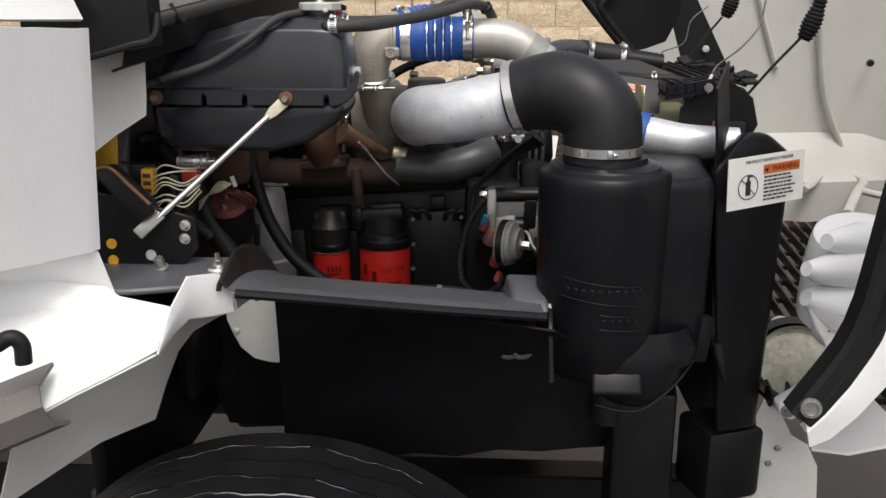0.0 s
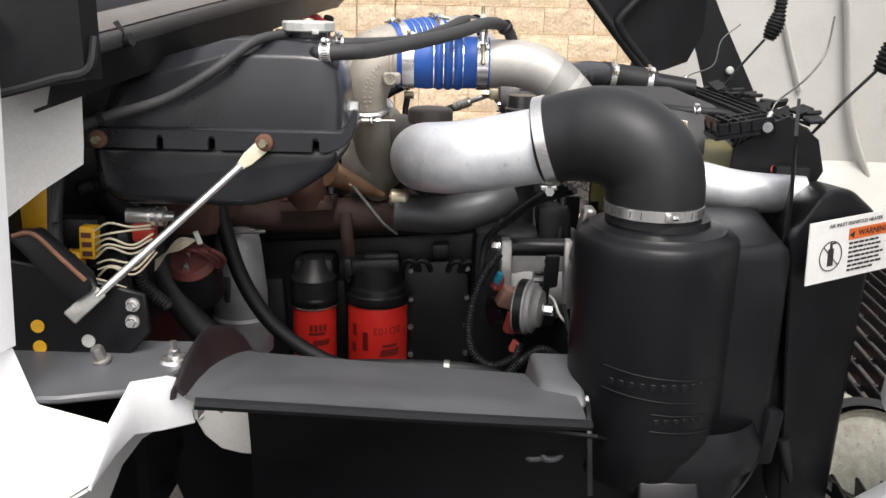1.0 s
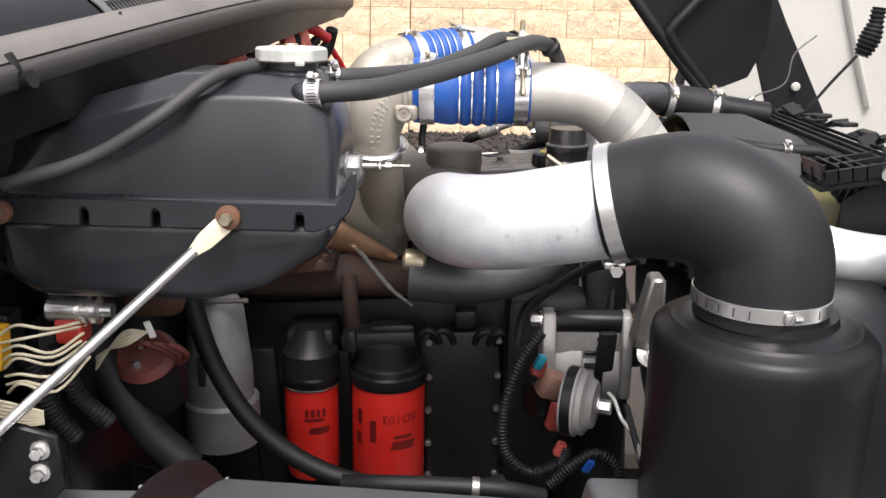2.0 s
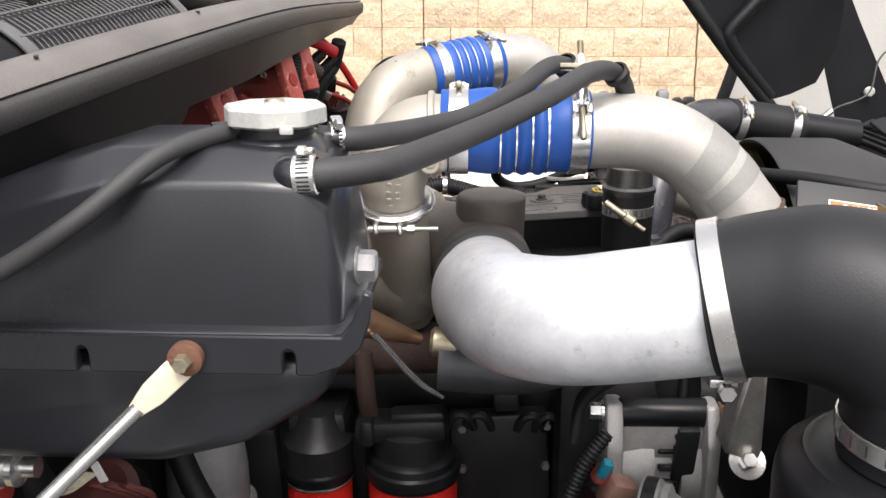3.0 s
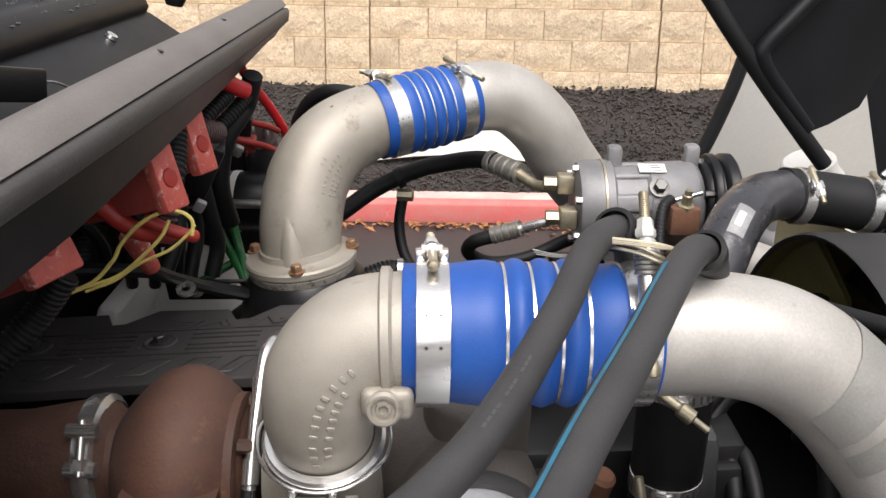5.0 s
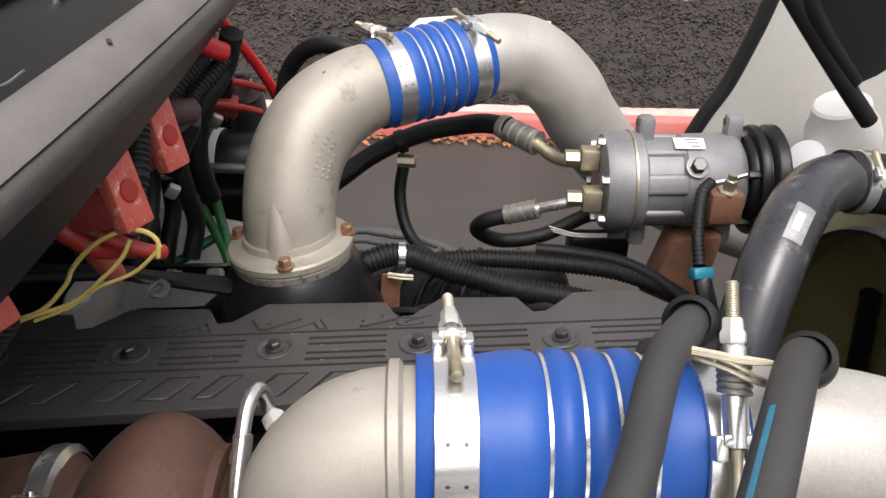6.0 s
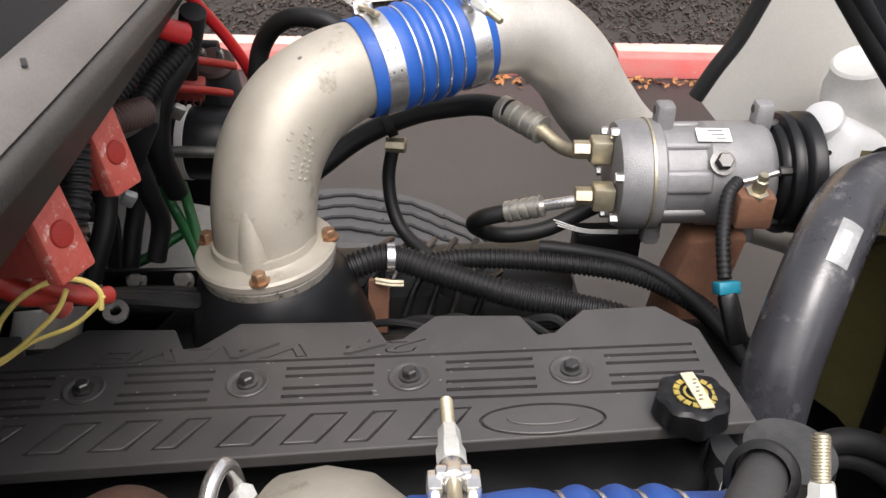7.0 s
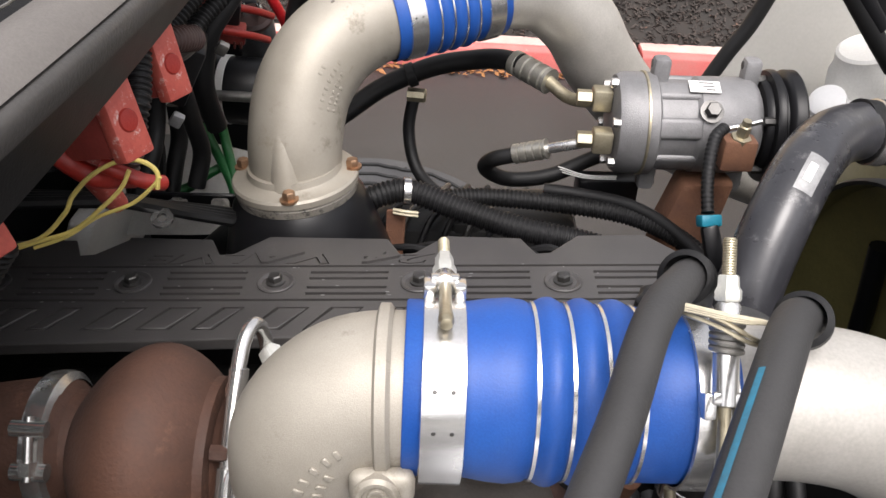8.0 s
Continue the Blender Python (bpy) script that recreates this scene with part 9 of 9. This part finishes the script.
# ---- hood, tipped forward ----
def build_hood():
    t = thing("tilted_hood", (1.0, CY, 0.7), "white fibreglass hood tipped forward, pale inside", "hood")
    # skin: section swept across, rounded into the two side walls
    yo, yn = 2 * CY - 1.06, 1.06
    edge = [(0.40, 1.06), (0.43, 1.13), (0.465, 1.20), (0.495, 1.29), (0.52, 1.38), (0.545, 1.5), (0.58, 1.7), (0.64, 1.95), (0.72, 2.25)]
    rows = []
    for x, z in edge:
        k = (z - 1.06) / 1.2
        xb = 1.55 + 0.1 * k
        row = [(x, yo, z + 0.1 * (1 - k))]
        row += [(x + 0.10, yo - 0.02, z - 0.005), (x + 0.35, yo - 0.04, z - 0.05), (xb - 0.25, yo - 0.06, max(z - 0.1, 0.9)), (xb - 0.08, yo - 0.12, max(z - 0.12, 0.9)), (xb, yo - 0.3, max(z - 0.12, 0.9))]
        row += [(xb + 0.03, CY, max(z - 0.12, 0.9)), (xb, yn + 0.3, max(z - 0.12, 0.9)), (xb - 0.08, yn + 0.12, max(z - 0.12, 0.9)), (xb - 0.25, yn + 0.06, max(z - 0.1, 0.9))]
        rows.append(row)
    part("skin", sheet(B(), rows, 0.008), HOODIN, t, "pale grey-white fibreglass inner skin", 55)
    # raised stiffening ribs on the far inner wall
    for pts in ([(0.93, yo - 0.052, 1.75), (0.99, yo - 0.055, 1.55), (1.05, yo - 0.06, 1.38)], [(1.12, yo - 0.075, 1.9), (1.17, yo - 0.085, 1.6), (1.22, yo - 0.09, 1.3), (1.3, yo - 0.1, 1.1)]):
        part("rib", tube(B(), pts, 0.02, 12, 8, flat=0.5), HOODIN, t)
    bm = lathe(B(), [(0.014, 0), (0.01, 0.02)], (1.36, yo - 0.12, 1.40), (-0.3, -1, 0), 10)
    part("clip", bm, SATIN, t)
    # ledge and grille surround
    rows = [[(0.62, yo - 0.05, 1.13), (0.9, yo - 0.05, 1.13), (1.2, yo - 0.06, 1.14), (1.5, yo - 0.1, 1.14)],
            [(0.66, yo - 0.10, 1.06), (0.9, yo - 0.11, 1.065), (1.2, yo - 0.12, 1.075), (1.5, yo - 0.15, 1.075)],
            [(0.68, yo - 0.18, 1.04), (0.9, yo - 0.20, 1.045), (1.2, yo - 0.22, 1.05), (1.5, yo - 0.24, 1.05)],
            [(0.70, yo - 0.24, 1.02), (0.9, yo - 0.30, 1.015), (1.1, yo - 0.36, 1.01), (1.5, yo - 0.27, 1.01)],
            [(0.70, yo - 0.25, 0.88), (0.9, yo - 0.31, 0.88), (1.1, yo - 0.37, 0.88), (1.5, yo - 0.28, 0.88)]]
    part("grille_surround", sheet(B(), rows, 0.008), HOODIN, t)
    for pts in ([(1.05, 2.88, 1.015), (1.085, 2.92, 1.02), (1.15, 3.03, 1.022), (1.215, 3.085, 1.022), (1.274, 3.085, 1.022), (1.30, 3.03, 1.02), (1.27, 2.95, 1.02), (1.225, 2.87, 1.02), (1.148, 2.72, 1.015), (1.09, 2.61, 1.0)], [(1.225, 2.86, 1.02), (1.24, 2.80, 1.02), (1.30, 2.755, 1.018), (1.42, 2.72, 1.015)]):
        part("opening_frame", tube(B(), pts, 0.016, 10, 6, flat=0.7), HOODIN, t, "moulded pale opening frame")
    g = part("grille", box(B(), (1.08, 3.06, 0.885), (0.95, 0.03, 0.03), None, 0.006), SATIN, t, "black plastic grille seen from behind")
    for k in range(24):
        x = 0.64 + 0.039 * k
        part("grille_slat", box(B(), (x, 2.32, 0.87), (0.008, 1.50, 0.026), (0, 15, -6), 0.002, 1), SATIN, g)
    for k in range(10):
        part("grille_bar", box(B(), (1.08, 1.62 + 0.15 * k, 0.855), (0.95, 0.012, 0.016), None, 0.002, 1), SATIN, g)
    # lamp housings
    for s, y0, x0, dz in ((1, yo - 0.17, 0.645, 0.065),):
        b_ = part("lamp_housing", lathe(B(), [(0.055, -0.12), (0.075, -0.03), (0.07, 0.0), (0.06, 0.02), (0.056, 0.045), (0.05, 0.05), (0.0, 0.051)], (x0, y0, 1.20 + dz), (-0.3, -0.15 * s, 0.9), 36), WHITEIN, t, "white moulded lamp bucket")
        bm = box(B(), (x0 - 0.03, y0 - 0.03 * s, 1.09 + dz), (0.12, 0.16, 0.11), (0, 25, 10), 0.035, 4)
        box(bm, (x0 - 0.01, y0 + 0.02 * s, 1.0), (0.12, 0.16, 0.14), (0, 30, -10), 0.03, 4)
        lathe(bm, [(0.04, -0.05), (0.035, 0.02), (0.02, 0.03)], (x0 - 0.075, y0 - 0.05 * s, 1.14 + dz), (-0.5, -0.4 * s, 0.7), 24)
        part("bucket_base", bm, WHITE, b_)
        for k in range(4):
            part("wire_hole", lathe(B(), [(0.005, 0), (0.005, 0.002)], (x0 - 0.085 + 0.02 * k, y0 - 0.115 * s + 0.012 * k * s, 1.11 + dz - 0.015 * k), (-0.6, -0.8, 0.2), 10), INK, b_)
    # near side wall and mating seals
    rows = []
    far_edge = edge
    edge = [(0.418, 1.085), (0.44, 1.12), (0.462, 1.16), (0.482, 1.21), (0.495, 1.26), (0.508, 1.36), (0.55, 1.6), (0.64, 1.95), (0.72, 2.25)]
    low = [(0.429, 1.055), (0.455, 1.068), (0.485, 1.10), (0.52, 1.15), (0.57, 1.2), (0.66, 1.3), (0.78, 1.6), (0.85, 1.9), (0.9, 2.25)]
    for (x, z), (x2, z2) in zip(edge, low):
        rows.append([(x, yn, z + 0.02), (x * 0.6 + x2 * 0.4, yn - 0.015, z * 0.6 + z2 * 0.4 + 0.005), (x2, yn - 0.01, z2), (x2 + 0.03, yn + 0.05, z2 - 0.01)])
    part("near_wall", sheet(B(), rows, 0.006), WHITE, t)
    part("near_foot", sheet(B(), [[(0.555, 1.60, 0.862), (0.57, 1.59, 0.852), (0.585, 1.59, 0.84)], [(0.547, 1.61, 0.825), (0.585, 1.59, 0.812), (0.612, 1.59, 0.79)], [(0.553, 1.62, 0.78), (0.60, 1.60, 0.778), (0.65, 1.60, 0.765)], [(0.545, 1.63, 0.73), (0.61, 1.60, 0.73), (0.672, 1.60, 0.72)], [(0.49, 1.64, 0.62), (0.60, 1.61, 0.62), (0.685, 1.61, 0.62)]], 0.005), WHITEIN, t, "", 60)
    for x, z in ((0.592, 0.757), (0.576, 0.722)):
        part("rivet", lathe(B(), [(0.007, 0), (0.005, 0.003), (0, 0.004)], (x, 1.598, z), (0, -1, 0.1), 14, cap=False), DULL, t)
    # lamp bucket on the near side with its lobes and drain marks
    b_ = part("lamp_housing", lathe(B(), [(0.085, -0.16), (0.082, -0.06), (0.074, -0.01), (0.070, 0.004), (0.060, 0.010), (0.0, 0.012)], (0.628, 1.45, 1.235), (-0.12, -0.30, 0.9), 40), WHITE, t, "white moulded lamp bucket")
    bm = tube(B(), [(0.548, 1.376, 1.246), (0.575, 1.392, 1.242), (0.62, 1.42, 1.235)], lambda f: 0.013 + 0.02 * f, 16, 6)
    tube(bm, [(0.512, 1.352, 1.207), (0.545, 1.368, 1.200), (0.60, 1.40, 1.195), (0.66, 1.43, 1.19)], lambda f: 0.012 + 0.034 * f, 18, 6)
    tube(bm, [(0.523, 1.370, 1.153), (0.555, 1.38, 1.142), (0.61, 1.40, 1.12), (0.68, 1.43, 1.10)], lambda f: 0.014 + 0.05 * f, 18, 6)
    box(bm, (0.64, 1.42, 1.09), (0.13, 0.10, 0.12), (0, 25, 20), 0.03, 4)
    part("bucket_base", bm, WHITE, b_)
    for x, y, z, s in ((0.60, 1.349, 1.147, 0.010), (0.606, 1.350, 1.126, 0.012), (0.58, 1.358, 1.115, 0.004), (0.562, 1.357, 1.10, 0.004), (0.577, 1.352, 1.13, 0.003), (0.63, 1.352, 1.12, 0.003)):
        part("wire_hole", box(B(), (x, y, z), (s, 0.004, s * 0.5), (30, 20, 30), 0.001, 1), INK, b_)
    part("bucket_fin", sheet(B(), [[(0.522, 1.372, 1.150), (0.60, 1.40, 1.10)], [(0.537, 1.35, 1.11), (0.61, 1.39, 1.06)], [(0.556, 1.322, 1.072), (0.62, 1.38, 1.0)]], 0.004), WHITEIN, t)
    # lamp carrier: cream ring plate, black gasket, white arm
    part("lamp_plate", lathe(B(), [(0.0, 0.0), (0.080, 0.0), (0.085, 0.006), (0.085, 0.02)], (0.64, 1.66, 0.905), (-0.15, -0.62, 0.75), 40, cap=False), CREAMPLATE, t, "dirty cream lamp plate")
    part("lamp_gasket", lathe(B(), [(0.085, -0.012), (0.100, -0.01), (0.103, 0.016), (0.086, 0.018)], (0.64, 1.675, 0.905), (-0.15, -0.62, 0.75), 40, cap=False), RUBBER, t, "black lamp gasket")
    part("grille_eye", lathe(B(), [(0.011, 0), (0.022, 0.0), (0.022, 0.005), (0.011, 0.005)], (0.634, 1.775, 0.952), (-0.1, -0.5, 0.85), 24, cap=False), CREAMPLATE, t, "dirty cream mounting eye")
    bm = prism(B(), [(0.556, 0.885), (0.563, 0.860), (0.585, 0.850), (0.64, 0.880), (0.76, 0.955), (0.76, 1.0), (0.64, 0.945)], 1.530, 1.562, "xz", 0.006, 2)
    arm = part("lamp_arm", bm, WHITE, t, "white lamp carrier arm")
    part("arm_bolt", lathe(B(), [(0.013, 0), (0.013, 0.003), (0.007, 0.004), (0.007, 0.010)], (0.576, 1.529, 0.873), (0, -1, 0), 20), DULL, arm)
    part("arm_cheek", sheet(B(), [[(0.590, 1.50, 0.86), (0.60, 1.46, 0.90), (0.66, 1.42, 0.97)], [(0.583, 1.42, 0.87), (0.60, 1.38, 0.90), (0.66, 1.34, 0.97)], [(0.53, 1.29, 0.925), (0.57, 1.25, 0.94), (0.65, 1.22, 0.98)]], 0.005), WHITE, arm)
    for k in range(4):
        part("wire_hole", box(B(), (0.665 + 0.016 * (k % 2), 1.70 - 0.012 * k, 0.93 - 0.008 * k), (0.010, 0.006, 0.004), (35, 20 * k, 15), 0.001, 1), INK, t)
    pts = [(x - 0.006, yo, z + 0.1 * (1 - (z - 1.06) / 1.2)) for x, z in far_edge]
    part("edge_seal", tube(B(), pts, 0.017, 12, 6), RUBBER, t, "fat black rubber edge seal")
    mid = [(0.419, 1.09), (0.436, 1.118), (0.456, 1.15), (0.474, 1.182), (0.486, 1.213), (0.495, 1.25), (0.502, 1.30), (0.512, 1.38), (0.53, 1.5), (0.57, 1.7), (0.64, 1.95), (0.72, 2.25)]
    rows = []
    for k, (x, z) in enumerate(mid):
        a, b = V((*mid[max(k - 1, 0)], 0)), V((*mid[min(k + 1, len(mid) - 1)], 0))
        d = (b - a).normalized()
        n = V((d.y, -d.x, 0))
        rows.append([(x + n.x * s * 0.019, yn + o, z + n.y * s * 0.019) for s, o in ((-1, 0.03), (-1.0, -0.002), (-0.7, -0.008), (0.0, -0.009), (0.15, -0.014), (0.8, -0.013), (1, -0.004), (1, 0.03))])
    part("edge_seal", sheet(B(), rows, 0.004), RUBBER, t, "flat black rubber edge seal", 30)
    bm = lathe(B(), [(0.014, 0), (0.013, 0.003), (0.009, 0.0035), (0.008, 0.001), (0.0, 0.001)], (0.424, yn - 0.012, 1.112), (-0.2, -1, 0.1), 24, cap=False)
    part("seal_button", bm, DULL, t, "grey button rivet")
    # black liner panel with its tube frame on the far side
    rows = [[(0.24, 2.75, 1.69), (0.40, 2.78, 1.78), (0.60, 2.84, 1.80)], [(0.31, 2.76, 1.60), (0.44, 2.80, 1.66), (0.60, 2.86, 1.67)], [(0.345, 2.77, 1.545), (0.46, 2.80, 1.57), (0.60, 2.87, 1.57)], [(0.43, 2.77, 1.46), (0.49, 2.81, 1.47), (0.56, 2.86, 1.49)]]
    part("liner", sheet(B(), rows, 0.005), PLASTIC, t, "black fibre liner panel")
    part("liner_edge", tube(B(), [(0.17, 2.74, 1.78), (0.24, 2.745, 1.69), (0.30, 2.75, 1.615), (0.36, 2.76, 1.545), (0.43, 2.765, 1.465), (0.48, 2.77, 1.41)], 0.014, 12, 6), RUBBER, t)
    part("liner_edge", tube(B(), [(0.45, 2.77, 1.72), (0.38, 2.755, 1.645), (0.345, 2.75, 1.605), (0.345, 2.75, 1.585), (0.37, 2.755, 1.55), (0.44, 2.765, 1.47)], 0.013, 12, 6), PLASTIC, t)
    rows = [[(0.50, 2.93, 1.78), (0.58, 2.95, 1.80)], [(0.575, 2.93, 1.60), (0.67, 2.95, 1.62)], [(0.634, 2.93, 1.42), (0.79, 2.95, 1.40)], [(0.66, 2.93, 1.34), (0.82, 2.95, 1.32)]]
    part("liner_strip", sheet(B(), rows, 0.005), PLASTIC, t, "black strip beside the pale skin")
    for p in ((0.706, 2.925, 1.463), (0.575, 2.925, 1.70)):
        part("push_rivet", lathe(B(), [(0.012, 0), (0.009, 0.006), (0, 0.008)], p, (-0.1, -1, 0), 18, cap=False), CAP, t)
    return t


build_hood()

# hood stay cables with their boots
def stay(pts, boot, label):
    t = thing("hood_stay_cable", pts[0], label, "cable", "hood stay cables")
    part("cable", tube(B(), pts, 0.003 if boot else 0.0018, 8, 8), SATIN if boot else BOLT, t)
    if boot:
        part("boot", tube(B(), boot, lambda f: 0.014 + 0.006 * math.sin(math.pi * min(1, f * 1.4)), 14, 8, rings=(0.008, 0.003)), RUBBER, t, "ribbed black rubber boot")
    return t


stay([(0.543, 1.86, 1.43), (0.585, 1.85, 1.487), (0.632, 1.84, 1.545)], [(0.637, 1.84, 1.54), (0.652, 1.835, 1.585), (0.662, 1.83, 1.63)], "black hood stay cable with a ribbed boot")
stay([(0.519, 2.32, 1.474), (0.55, 2.315, 1.52), (0.592, 2.31, 1.575)], [(0.60, 2.31, 1.575), (0.615, 2.31, 1.62), (0.62, 2.31, 1.66)], "black hood stay cable beside the radiator")
h = stay([(0.449, 1.826, 1.446), (0.458, 1.83, 1.47), (0.472, 1.84, 1.49), (0.525, 1.87, 1.525), (0.565, 1.9, 1.568), (0.58, 1.92, 1.63)], None, "thin steel hood stay cable from the side plate")
part("ferrule", tube(B(), [(0.449, 1.826, 1.447), (0.459, 1.831, 1.471)], 0.0045, 10, 3), STEEL, h)
h = stay([(0.47, 2.56, 1.452), (0.50, 2.565, 1.475), (0.56, 2.58, 1.50), (0.58, 2.6, 1.56), (0.63, 2.62, 1.6)], None, "thin steel hood stay cable at the far side")
part("ferrule", tube(B(), [(0.47, 2.56, 1.452), (0.492, 2.563, 1.470)], 0.006, 10, 3), STEEL, h)

hose("vacuum_hose", [(-0.378, 2.62, 1.43), (-0.372, 2.62, 1.48), (-0.364, 2.62, 1.511), (-0.342, 2.605, 1.541), (-0.31, 2.585, 1.556), (-0.27, 2.57, 1.548), (-0.24, 2.57, 1.50)], 0.011, "black hose looping behind the cast elbow", RUBBER)


build_wall()
